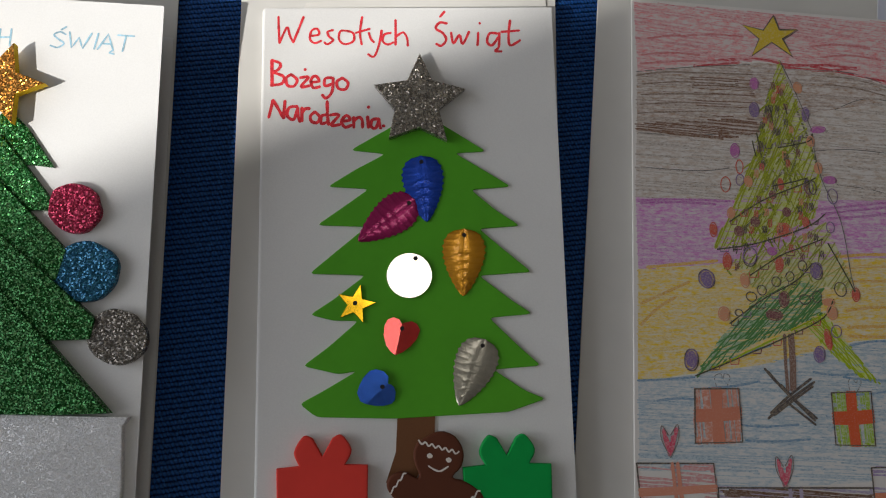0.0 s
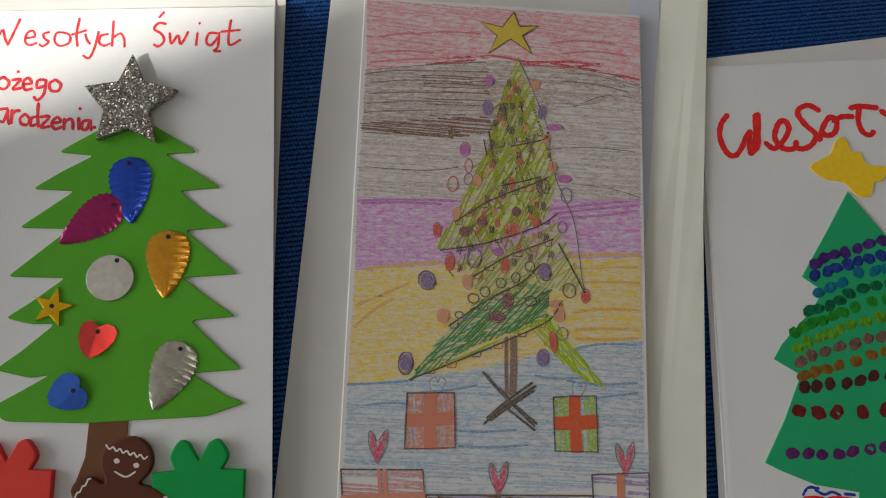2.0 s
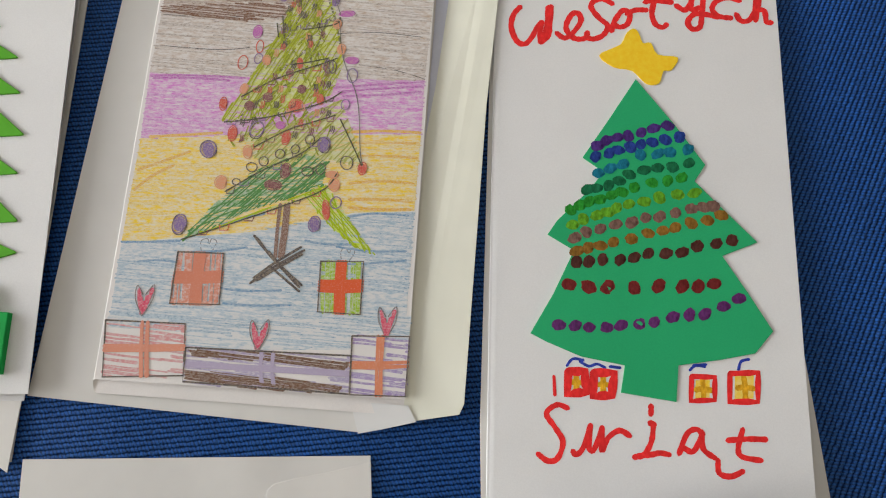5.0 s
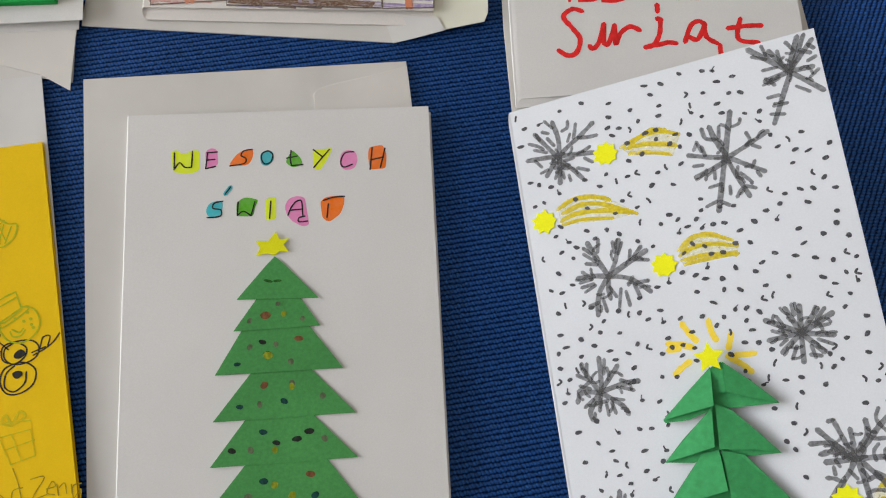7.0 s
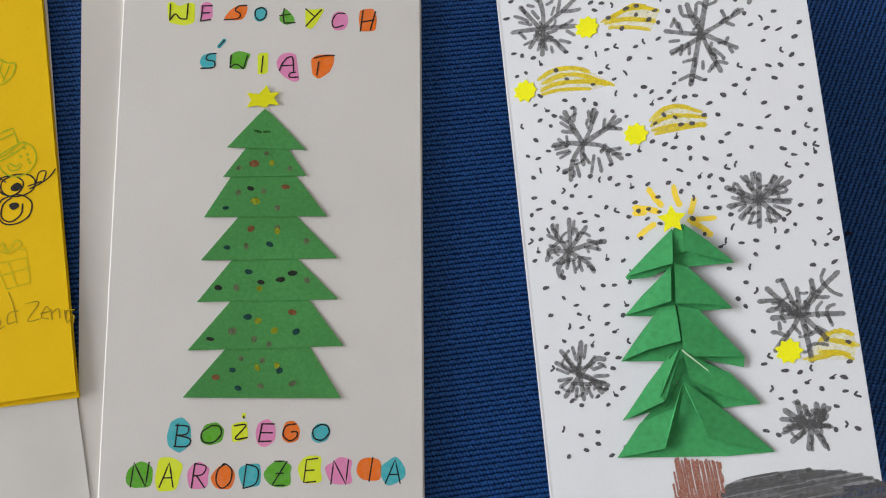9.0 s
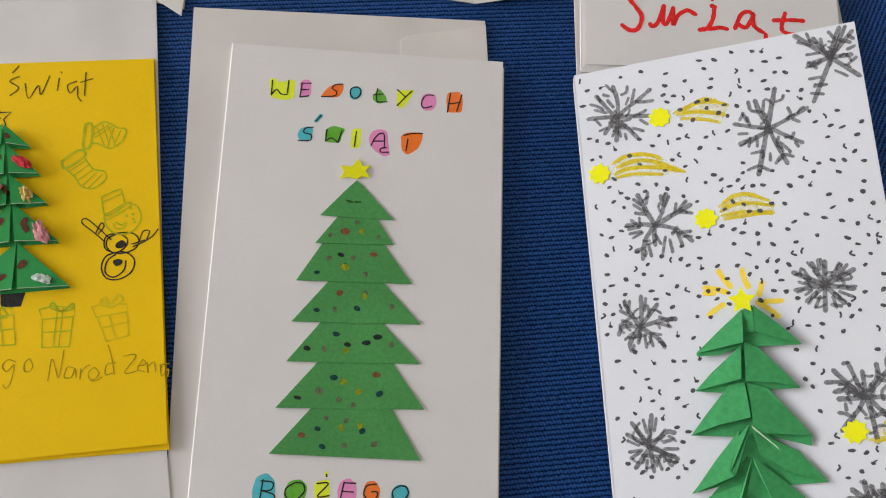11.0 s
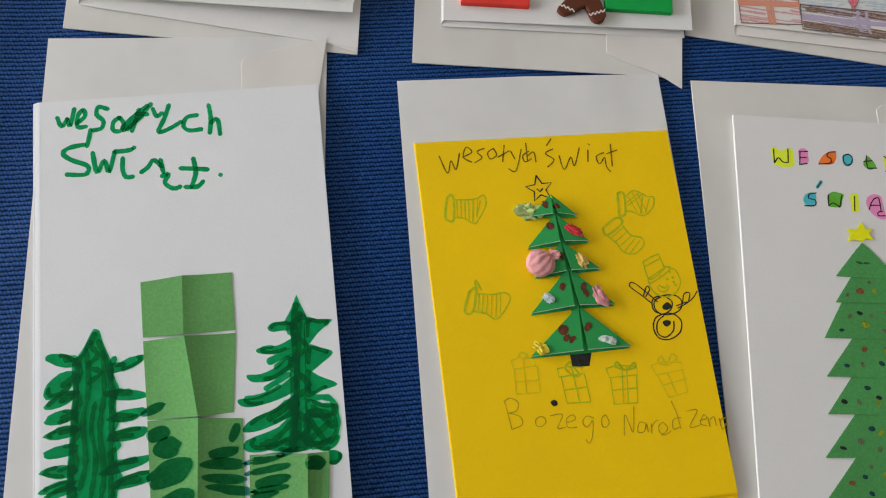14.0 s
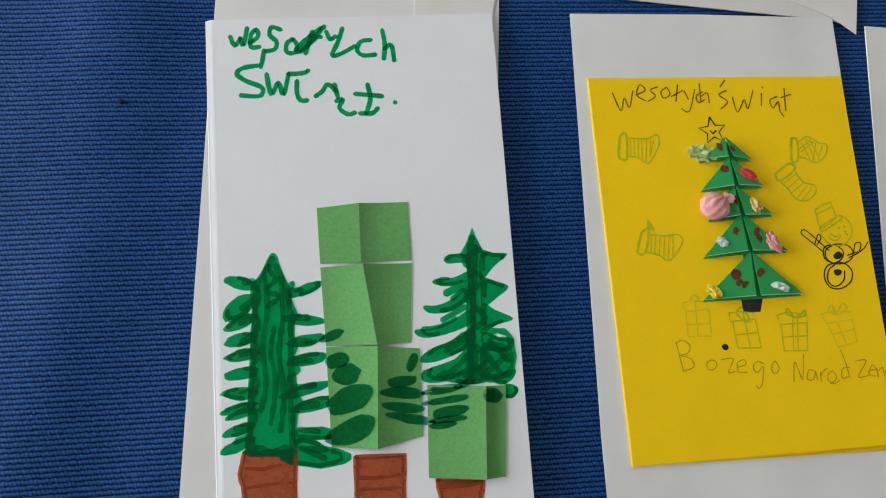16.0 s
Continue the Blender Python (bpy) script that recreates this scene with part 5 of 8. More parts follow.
drawing("lettering", sh, card, RED_MARKER, ["24.8,174.7 21.1,173.5 17.5,176.4 20.5,181.2 23.1,185.9 21.3,191.3 18.0,192.2 14.7,189.9", "26.4,189.0 27.7,190.2 30.1,187.6 32.5,180.5", "32.5,180.5 31.9,187.7 33.7,188.4 36.5,181.3", "36.5,181.6 36.3,189.2 38.3,184.9 42.3,182.3 45.8,184.1", "53.9,181.0 53.1,186.0 50.5,190.3 47.2,191.1", "48.4,190.7 52.6,190.4 55.9,189.8 59.0,190.4", "53.3,174.1 53.3,175.6 53.2,177.0", "52.7,179.8 54.3,180.5", "62.3,190.1 65.2,183.6 68.6,182.1 70.5,184.0", "70.6,183.4 67.2,189.3 63.8,188.0", "70.4,182.9 70.5,188.5 74.4,191.6", "75.3,192.2 75.5,196.4 79.4,197.5 83.4,195.9", "84.2,182.2 82.3,188.3 83.5,191.2 89.8,192.4", "78.9,185.8 85.4,185.4 91.8,185.6"],
        1.9, "second word of a greeting in red marker")
cutout("star", sh, card, light_ink("yellow_painted_paper", (0.93, 0.52, 0.0), (0.98, 0.72, 0.05), 0.5), smooth(pts("51.1,30.8 53.1,32.8 54.5,37.0 57.6,37.1 60.1,42.1 67.7,43.5 65.1,48.7 62.0,49.1 60.2,54.1 55.4,54.2 50.1,48.6 43.3,47.0 37.6,41.9 43.1,38.8 46.3,37.0 48.4,32.6"), True, 3), 0.05, 0.4, 0.06, "yellow painted paper star")
cutout("tree", sh, card, EMERALD, "51.3,52.2 64.6,70.1 76.0,87.3 71.8,93.6 83.6,106.6 93.3,117.1 80.4,121.9 88.9,135.7 96.7,149.1 90.0,156.7 77.8,158.8 63.2,160.5 62.0,172.9 43.1,169.6 44.7,160.3 29.5,157.0 17.6,151.7 11.9,148.6 20.0,134.5 27.4,118.8 17.9,112.7 21.4,107.5 33.5,95.8 38.4,89.1 30.9,83.3 41.3,67.7", 0.05, 0.5, 0.08, "emerald paper tree")
for row, colour in (
    ("36.5,78.8 39.8,76.8 44.0,75.7 47.9,75.3 52.8,74.0 57.4,72.5 62.6,71.5", (0.07, 0.02, 0.2)),
    ("35.6,83.2 40.8,81.9 44.0,80.8 48.6,79.8 52.5,78.7 56.8,78.0 61.6,77.0 66.9,76.2", (0.012, 0.045, 0.28)),
    ("36.6,89.7 41.1,87.9 45.7,86.4 52.3,82.9 58.7,82.6 63.2,82.2 69.8,81.2", (0.0, 0.18, 0.28)),
    ("32.5,96.0 35.7,95.5 40.2,94.5 44.1,92.8 48.0,90.5 53.5,88.9 58.5,88.1 63.9,87.8 70.0,86.5", (0.0, 0.15, 0.055)),
    ("26.3,103.7 29.8,101.8 33.0,100.7 36.8,99.9 41.3,98.3 45.1,97.2 49.6,95.6 56.1,93.8 61.9,93.1 67.1,92.1", (0.015, 0.3, 0.02)),
    ("26.9,109.3 30.8,107.3 35.9,105.8 39.7,104.8 42.9,103.3 47.4,101.9 53.2,101.0 58.6,99.8 65.4,98.6 71.4,98.2", (0.12, 0.38, 0.01)),
    ("27.6,114.2 31.8,112.0 36.9,111.0 42.6,109.5 48.3,108.9 53.4,107.2 58.5,106.9 64.3,105.6 70.1,104.1 74.6,103.7 78.2,103.2", (0.21, 0.11, 0.085)),
    ("28.4,119.1 32.4,118.1 36.8,117.3 41.6,116.1 48.0,115.0 54.1,113.1 59.5,112.1 63.9,111.1 69.8,109.6 75.8,108.7 80.8,106.8", (0.28, 0.13, 0.012)),
    ("28.2,123.3 32.6,123.2 37.6,122.6 43.8,122.6 48.8,121.9 53.9,120.6 60.2,120.7 66.1,120.4 71.7,118.2 78.5,117.3 84.2,116.2", (0.085, 0.018, 0.012)),
    ("25.4,131.3 32.4,132.3 39.2,132.5 48.6,133.1 57.3,132.5 65.7,132.7 71.3,132.9 77.0,132.0", (0.18, 0.01, 0.01)),
    ("21.8,145.9 27.6,146.2 32.4,146.9 38.6,147.0 43.6,146.3 50.0,145.9 55.2,145.4 61.8,143.7 67.7,142.9 73.1,142.8 79.8,140.2 85.4,137.5", (0.13, 0.018, 0.15)),
):
    ink = rgb_marker("dot_ink", colour)
    wide = 2.75 if colour[0] == 0.18 else 2.4
    for i, (u, v) in enumerate(pts(row)):
        bm = bmesh.new()
        flat(bm, sh, blob(u, v, wide * random.uniform(0.88, 1.1), wide * random.uniform(0.78, 0.95), random.uniform(-0.6, 0.3), 0.2), 0.54 + 0.002 * (i % 3))
        ribbon(bm, sh, ring(u, v, wide * 0.66, wide * 0.6), 0.8, 0.56)
        part("ink_dot", bm, ink, card, "felt-pen dot in a row across the tree")
for outline, middle, wide in (
    ("25.1,162.1 30.7,162.3 31.3,169.2 24.7,169.9", "26.9,163.1 28.3,162.9 28.7,168.4 26.7,168.7", 3.0),
    ("34.0,162.6 41.0,162.9 39.9,170.4 33.6,170.7", "36.0,163.9 38.4,163.7 37.4,169.3 35.9,169.7", 3.0),
    ("67.7,164.3 75.6,164.7 75.2,172.4 67.0,172.6", "69.0,165.6 73.9,165.5 73.5,171.5 68.5,171.8", 1.9),
    ("80.9,163.5 90.6,163.3 89.9,173.1 80.3,173.0", "82.6,164.3 89.1,164.2 88.5,172.0 82.0,172.1", 2.0),
):
    q, m = pts(outline), pts(middle)
    bm = bmesh.new()
    flat(bm, sh, m, 0.045)
    gift = part("drawn_gift", bm, light_ink("gift_yellow_ink", (0.92, 0.60, 0.02), (0.85, 0.76, 0.45), 0.75), card, "small gift in red and yellow marker")
    drawing("outline", sh, gift, RED_MARKER, [[tuple(Vector(a).lerp(Vector(b), k / 3)) for a, b in zip(q, q[1:] + q[:1]) for k in range(3)] + q[:1]], wide, "", 0.08, True)
    c = sum((Vector(p) for p in m), Vector((0, 0))) / 4
    drawing("ribbon", sh, gift, rgb_marker("amber_ink", (0.90, 0.42, 0.01)), [[tuple(c + Vector((-2.4, 0.3))), tuple(c + Vector((0, 0))), tuple(c + Vector((3.4, 0.6)))], [tuple(c + Vector((0, -4))), tuple(c + Vector((0.3, 0))), tuple(c + Vector((0.2, 4)))]], 1.9, "", 0.06)
BLUE_INK = rgb_marker("blue_ink", (0.02, 0.05, 0.42))
for lines in (["24.6,160.2 26.7,157.8 30.3,158.3", "29.1,158.7 32.2,160.4 35.1,159.7 37.9,161.0", "39.5,160.6 43.1,161.1"], ["67.1,162.2 69.2,160.6 72.4,161.1", "68.4,160.6 72.8,160.3"], ["83.9,162.3 85.0,159.4 87.8,158.7"]):
    drawing("drawn_bow", sh, card, BLUE_INK, lines, 1.0, "blue felt-pen bow")
drawing("ink_mark", sh, card, RED_MARKER, ["20.1,163.7 20.4,170.2"], 1.1, "red marker stroke")

# ---- card with the layered tree ----
sh, card = folded_card(((94.1, -88.3, 2.5), (199.7, -88.2, 3.5), (200, -280.2, 3.5), (94.3, -280.3, 2.5)), WHITE, "white handmade card with a layered green paper tree and rainbow letters", (0.8, -1.5), size=(105.65, 192.0))
HUES = {"y": (0.80, 0.93, 0.01), "p": (0.86, 0.27, 0.56), "o": (0.96, 0.19, 0.0), "c": (0.05, 0.50, 0.58), "g": (0.10, 0.44, 0.01)}


def eased_square(u, v, a, b, turn, rough, n):
    """A hand-coloured patch, between a square and an oval."""
    out = []
    for i in range(n):
        t = i / n * math.tau + random.uniform(-0.12, 0.12)
        c, s = math.cos(t), math.sin(t)
        k = (abs(c) ** 3.2 + abs(s) ** 3.2) ** (-1 / 3.2) * (1 + random.uniform(-rough, rough) * 0.45)
        x, y = a * k * c, b * k * s
        out.append((u + x * math.cos(turn * 0.4) - y * math.sin(turn * 0.4), v + x * math.sin(turn * 0.4) + y * math.cos(turn * 0.4)))
    return out


PADS = {k: light_ink("highlighter_" + k, v, (0.80, 0.79, 0.78), 1.16) for k, v in HUES.items()}
NAMES = {"y": "yellow", "p": "pink", "o": "orange", "c": "turquoise", "g": "green"}
for hue, patch, pen in (
    ("y", "14.9,13.9 17.1,13.3 18.5,15.0 20.5,14.6 22.5,13.6 24.7,13.8 24.8,21.2 21.1,22.4 15.7,21.4", "16.1,14.4 16.1,17.8 16.1,20.5;16.1,20.5 17.9,18.1 19.7,19.8 22.0,19.9;22.0,19.9 22.2,16.9 22.3,14.0"),
    ("p", "26.6,14.4 28.6,13.0 30.7,13.6 31.2,19.4 27.1,20.4", "27.2,14.8 30.9,14.6;27.5,14.8 27.2,17.9 26.9,20.6;26.9,20.6 30.3,19.9;27.1,17.5 30.1,17.3"),
    ("o", "34.8,19.6 37.4,15.8 40.2,14.1 43.3,13.8 43.3,16.8 41.8,19.6 38.5,20.0", "43.1,14.1 40.2,14.5 39.1,16.2 40.8,17.4 40.1,19.2 35.2,19.9"),
    ("c", "45.7,15.7 47.7,14.5 50.2,14.9 50.6,18.1 48.4,20.5 45.9,19.7", "48.6,14.8 46.5,15.7 46.2,17.9 47.4,19.6 49.4,18.9 50.1,16.3 48.6,14.8"),
    ("g", "54.6,18.7 56.9,14.7 59.9,17.9 60.5,20.3 57.2,21.4 55.1,20.0", "56.5,15.0 56.2,18.1 56.6,20.6;56.6,20.6 60.5,20.3;54.9,17.8 58.7,17.1"),
    ("y", "64.0,14.9 67.4,15.1 71.1,14.4 69.2,18.6 66.4,22.8 64.3,22.1", "64.2,14.9 67.5,17.8;69.9,15.1 67.5,17.8 64.3,21.6"),
    ("p", "73.4,19.4 74.1,16.4 76.6,15.3 79.3,16.5 79.7,19.6 78.5,22.4 75.6,23.1 73.7,21.9", "78.5,16.3 75.4,16.6 73.8,19.6 74.7,21.8 77.8,20.9"),
    ("o", "83.8,14.8 88.8,14.0 90.0,17.6 89.5,22.8 84.0,23.1 83.4,18.5", "85.0,14.8 84.0,23.0;89.5,15.3 87.6,22.5;84.3,19.5 88.9,18.6"),
    ("c", "26.9,36.0 28.0,33.3 30.7,32.3 32.8,32.6 32.8,35.6 31.5,38.2 28.3,38.5", "32.9,32.6 30.0,33.2 29.5,35.0 32.2,35.7 31.9,37.9 27.5,38.3;33.6,30.1 35.5,27.6"),
    ("g", "37.5,33.1 40.4,31.4 45.2,32.5 43.9,34.9 43.3,38.4 37.6,38.2", "38.1,33.1 37.8,37.9;37.8,37.9 39.9,36.5 42.5,38.2;42.5,38.2 43.8,33.2"),
    ("y", "47.4,32.3 51.1,31.8 51.1,39.7 47.5,40.3", "49.3,33.2 48.8,39.4"),
    ("p", "54.1,35.1 55.3,32.7 58.1,31.6 61.0,32.3 61.6,36.8 62.4,42.2 60.2,42.8 56.5,40.7 54.4,37.7", "55.1,38.6 56.2,35.9 57.8,33.8;57.8,33.8 59.8,33.6 60.2,38.7;55.7,36.8 60.1,36.5;60.9,39.1 58.9,39.6 58.9,41.0 61.8,40.9"),
    ("o", "66.3,33.9 68.5,32.4 74.7,32.0 74.6,35.1 73.2,38.7 69.2,41.6 66.9,40.0", "67.4,33.7 70.9,32.7 74.7,32.5;69.1,35.0 68.5,39.9"),
    ("c", "20.8,166.2 21.9,161.4 25.5,159.8 28.5,162.8 28.8,168.8 25.1,171.9 21.3,169.4", "24.3,162.2 23.6,169.5;23.6,162.7 27.6,163.1 27.3,165.5 24.1,165.9;24.1,165.9 28.4,167.2 27.5,169.5 23.3,169.5"),
    ("g", "31.5,166.4 33.0,162.6 37.0,161.7 39.6,164.1 38.9,168.2 34.8,169.5 32.0,168.4", "35.4,162.9 32.2,165.1 32.7,168.0 35.9,168.4 38.5,165.9 37.9,163.3 35.4,162.9"),
    ("y", "41.7,162.6 46.9,161.5 47.4,167.5 42.2,168.6;45.2,158.9 46.5,158.9 46.2,160.9 45.1,160.8", "42.7,163.1 46.6,163.0 43.1,167.3 47.1,167.0;45.7,159.9 45.9,160.7"),
    ("p", "49.7,165.5 50.6,162.2 53.9,160.8 56.4,163.6 56.3,168.2 52.9,170.5 50.4,169.2", "51.9,162.6 50.9,168.4;51.9,162.6 55.9,162.7;51.3,165.5 55.3,165.6;50.9,168.4 55.0,168.3"),
    ("o", "58.6,165.3 59.4,162.1 62.7,161.6 64.6,164.6 64.0,168.3 60.7,169.2 58.6,167.7", "63.2,162.8 59.9,163.4 58.9,166.3 61.1,168.3 63.4,167.0 63.4,165.4 61.6,165.4"),
    ("c", "68.2,165.5 69.9,162.8 73.5,162.7 74.9,165.3 73.6,168.5 70.3,169.4 68.3,167.9", "71.5,163.1 68.9,164.7 69.3,167.5 71.9,168.2 74.2,165.9 73.5,163.6 71.5,163.1"),
):
    bm = bmesh.new()
    for k, o in enumerate(patch.split(";")):
        flat(bm, sh, smooth(eased(pts(o), 1.2), True, 2), 0.04 + 0.003 * k)
    if hue == "c" and pen.count(";") == 1:
        ribbon(bm, sh, pts(pen.split(";")[1]), 1.5, 0.045)
    pad = part("letter_patch", bm, PADS[hue], card, NAMES[hue] + " highlighter patch behind a letter")
    drawing("lettering", sh, pad, BLACK_PEN, pen.split(";"), 0.5, "", 0.1)
for word, hues, where, size in (
    ("NARODZENIA", "gypocgypoc", "12.6,178.4 21.4,178.7 31.4,178.9 39.5,179.5 48.1,179.4 57.8,178.7 67.8,178.2 77.8,178.7 87.8,178.1 95.7,179.0", 7.8),
):
    for ch, hue, (u, v) in zip(word, hues, pts(where)):
        bm = bmesh.new()
        flat(bm, sh, smooth(eased_square(u, v, size * random.uniform(0.44, 0.56), size * random.uniform(0.52, 0.62), random.uniform(-0.5, 0.5), 0.38, 9), True, 3), 0.04)
        pad = part("letter_patch", bm, PADS[hue], card, NAMES[hue] + " highlighter patch behind a letter")
        bm = bmesh.new()
        w = size * GLYPHS[ch][1] / 100 * random.uniform(0.98, 1.2)
        write(bm, sh, ch, "%f,%f %f,%f" % (u - w / 2, v + size / 2, u + w / 2, v + size / 2), size, 0.46, 0.1)
        part("lettering", bm, BLACK_PEN, pad)
TIERS = []
for k, o in enumerate((
    "25.6,153.6 40.2,136.2 66.5,135.6 78.1,154.5", "26.6,138.0 41.8,119.7 65.6,119.2 78.8,136.9", "29.2,121.7 41.7,105.5 61.0,104.9 76.8,120.9", "30.0,107.4 43.7,90.3 60.6,90.0 76.5,106.6",
    "30.6,92.3 40.2,76.3 60.7,75.8 72.7,91.8", "36.6,78.0 45.7,65.3 57.8,65.8 65.4,77.3", "37.7,67.3 47.9,55.5 50.5,52.9 53.2,55.2 65.1,67.9",
)):
    q = pts(o)
    top, low = min(p[1] for p in q), max(p[1] for p in q)
    TIERS.append((top, low))
    cutout("tree_tier", sh, card, GREEN_PAPER, q, 0.05, 0.3, 0.0, "", False, [0.32 * (p[1] - top) / (low - top) for p in q])
cutout("star", sh, card, STICKER, "50.9,44.3 52.3,47.1 55.5,46.8 53.6,49.0 55.4,51.7 52.1,51.3 50.6,52.6 47.7,51.9 44.1,52.6 45.6,49.9 44.1,47.3 48.3,47.6", 0.45, 0.65, 0.04, "neon yellow paper star")
SPOTS = (("brown", (0.22, 0.09, 0.03), "47.2,73.1,1.9,1.2 58.2,81.3,1.5,0.9 46.6,96.3,1.3,1.1 61.3,125.3,1.4,1.1 36.2,147.0,1.3,1"), ("black", (0.012, 0.02, 0.012), "46.2,82.0,1.3,0.8 36.2,116.8,1.4,0.9 50.5,114.9,1.3,0.8 57.1,114.0,1.5,1 61.1,111.8,1.6,1 34.0,134.2,1.3,0.7"),
         ("teal", (0.0, 0.055, 0.05), "37.9,89.0,1.1,0.7 38.7,102.9,1.1,0.8 53.1,101.7,1.3,0.9 46.2,111.3,1.4,0.9 46.3,126.8,1.5,1 62.7,131.9,1.3,1.1 41.7,144.7,1.1,0.9 57.3,145.0,1.2,1 43.7,150.7,1.2,0.9"), ("lime", (0.30, 0.36, 0.01), "55.6,97.0,1,1.2 50.0,117.1,1,1 49.8,128.1,1.1,1.2 55.4,131.5,1.1,1.3 49.9,144.0,0.9,1.2 56.4,143.3,0.9,1.3 47.9,86.5,1.5,1.3 53.3,72.8,1,1"),
         ("mauve", (0.13, 0.17, 0.085), "51.4,69.4,0.9,0.8 42.0,74.7,0.8,1 59.6,74.7,0.9,0.8 42.0,83.5,0.9,1.1 50.6,82.9,0.9,1 55.5,88.9,1,1.1 45.2,102.4,0.9,1.1 65.7,100.6,1,1.1 42.2,116.8,1,1.2 66.1,114.3,1,1.2 41.3,131.6,1.4,1.3 48.6,134.4,1,1.1 53.7,136.2,0.8,1 44.5,140.8,0.8,1 51.5,141.6,0.9,1 51.1,150.1,1.2,0.9 61.7,149.4,1.4,0.9 55.8,95.9,1,1"), ("green", (0.02, 0.13, 0.01), "48.3,61.4,1.6,0.5 51.3,61.5,1.4,0.5 47.7,86.3,1.5,1.2"))
for nm, colour, where in SPOTS:
    ink = rgb_marker(nm + "_spot_ink", colour)
    for u, v, a, b in pts(where):
        bm = bmesh.new()
        top, low = [q for q in TIERS if q[0] <= v + 0.5 and v - 1.5 <= q[1]][-1]
        flat(bm, sh, blob(u, v, a, b, random.uniform(-0.4, 0.4)), 0.35 + 0.32 * (v + b - top) / (low - top))
        part("ink_spot", bm, ink, card, nm + " felt-pen spot on the paper tree")

# ---- yellow card ----
sh, card = folded_card(((-38.0, -109.0, 2.0), (64.9, -97.1, 2.5), (85.5, -239.5, 3.0), (-17.0, -253.6, 2.0)), YELLOW_CARD, "bright yellow handmade card with a folded green paper tree", (0.2, 0.2), 1.4)


DARK_PEN = light_ink("dark_brown_pen", (0.03, 0.018, 0.006), (0.92, 0.60, 0.0), 0.97)
drawing("lettering", sh, card, DARK_PEN, [
    "8.7,5.9 11.2,13.2 13.1,8.1 14.7,11.9 16.9,5.2", "18.0,6.9 21.9,5.0 19.9,2.8 18.3,6.9 21.4,9.2", "27.1,3.7 24.0,5.0 25.7,7.5 22.5,9.5", "30.7,3.9 28.2,5.7 29.0,8.3 31.7,6.8 30.7,3.9", "35.2,2.9 33.7,9.7", "32.1,7.7 37.0,5.3",
    "37.6,5.6 38.8,8.9", "41.9,5.0 38.6,13.7 35.7,12.8", "45.0,5.9 42.2,7.7 42.7,10.3 45.4,9.2", "44.1,2.5 43.8,9.6", "44.3,7.7 46.8,6.4 47.1,10.5"], 0.5, "first word of a greeting in thin dark pen")
drawing("lettering", sh, card, DARK_PEN, [
    "54.8,5.5 51.5,7.3 54.6,10.1 51.6,13.0", "52.4,4.0 54.7,1.2", "56.9,8.5 58.1,14.5 61.6,9.4 62.5,13.2 65.7,5.7", "69.1,6.8 68.3,11.8", "69.7,4.2 70.1,4.7", "75.4,8.3 72.1,9.8 73.0,13.0 75.5,10.4 75.6,14.3 76.9,16.5", "78.8,4.8 78.0,14.2", "76.7,8.8 81.2,7.5"], 0.5, "second word of a greeting in thin dark pen")
drawing("lettering", sh, card, FINE_PEN, ["21.2,102.4 21.9,106.1 22.7,113.0", "21.2,102.7 23.7,101.7 26.4,103.6 25.4,106.4 22.3,107.1", "22.3,107.1 26.3,108.7 26.8,111.6 22.7,113.0", "33.9,109.5 32.1,110.5 32.0,112.6 33.7,113.1 35.6,111.9 35.4,110.1 33.9,109.5", "37.8,109.6 42.3,109.7 39.8,114.3 42.8,114.3", "43.2,112.8 46.7,112.0 46.4,110.2 43.8,111.2 43.6,114.4 46.9,114.8", "53.9,112.2 51.3,111.2 49.5,113.3 51.0,115.2 53.4,113.1 52.3,118.7 50.7,121.0 49.7,119.6", "58.5,111.4 56.9,112.7 56.7,115.4 58.2,115.9 59.5,114.1 58.5,111.4"], 0.4, "faint pencil word of a Christmas greeting")
drawing("lettering", sh, card, FINE_PEN, ["64.4,119.6 65.8,112.3 67.0,115.8 68.0,118.8 69.8,109.7", "73.5,116.3 71.0,115.6 69.8,118.9 72.2,119.1 73.5,116.3 73.7,119.4", "75.4,116.5 75.0,120.2", "75.5,117.6 77.0,116.0 78.3,115.5", "80.0,116.5 78.0,117.8 78.1,120.1 79.8,120.6 81.4,118.7 80.0,116.5", "78.5,121.0 80.3,121.1 82.4,120.1", "87.1,115.6 84.1,116.0 83.5,119.4 86.0,119.0", "84.6,109.1 85.9,114.4 86.4,119.6", "89.7,113.5 94.0,113.6 89.9,119.3 94.2,119.1", "94.2,117.4 97.1,117.0 96.2,115.4 94.3,118.5 96.6,119.6", "97.6,116.5 97.8,120.0", "98.2,117.7 100.0,116.6 100.3,119.9", "102.0,117.4 102.0,120.3", "105.1,117.6 102.5,118.0 102.4,121.7 104.7,119.3 104.4,122.2"], 0.4, "faint pencil word of a Christmas greeting")
SU, SV = pts("46.9,21.9")[0]
o = star(SU, SV, 5.6, 0.45, -0.1)
drawing("drawn_star", sh, card, BLACK_PEN, [o + o[:1], [(SU - 1, SV), (SU, SV + 1.2), (SU + 1.2, SV)]], 0.6, "black pen star", 0.05, True)
WINGS = []


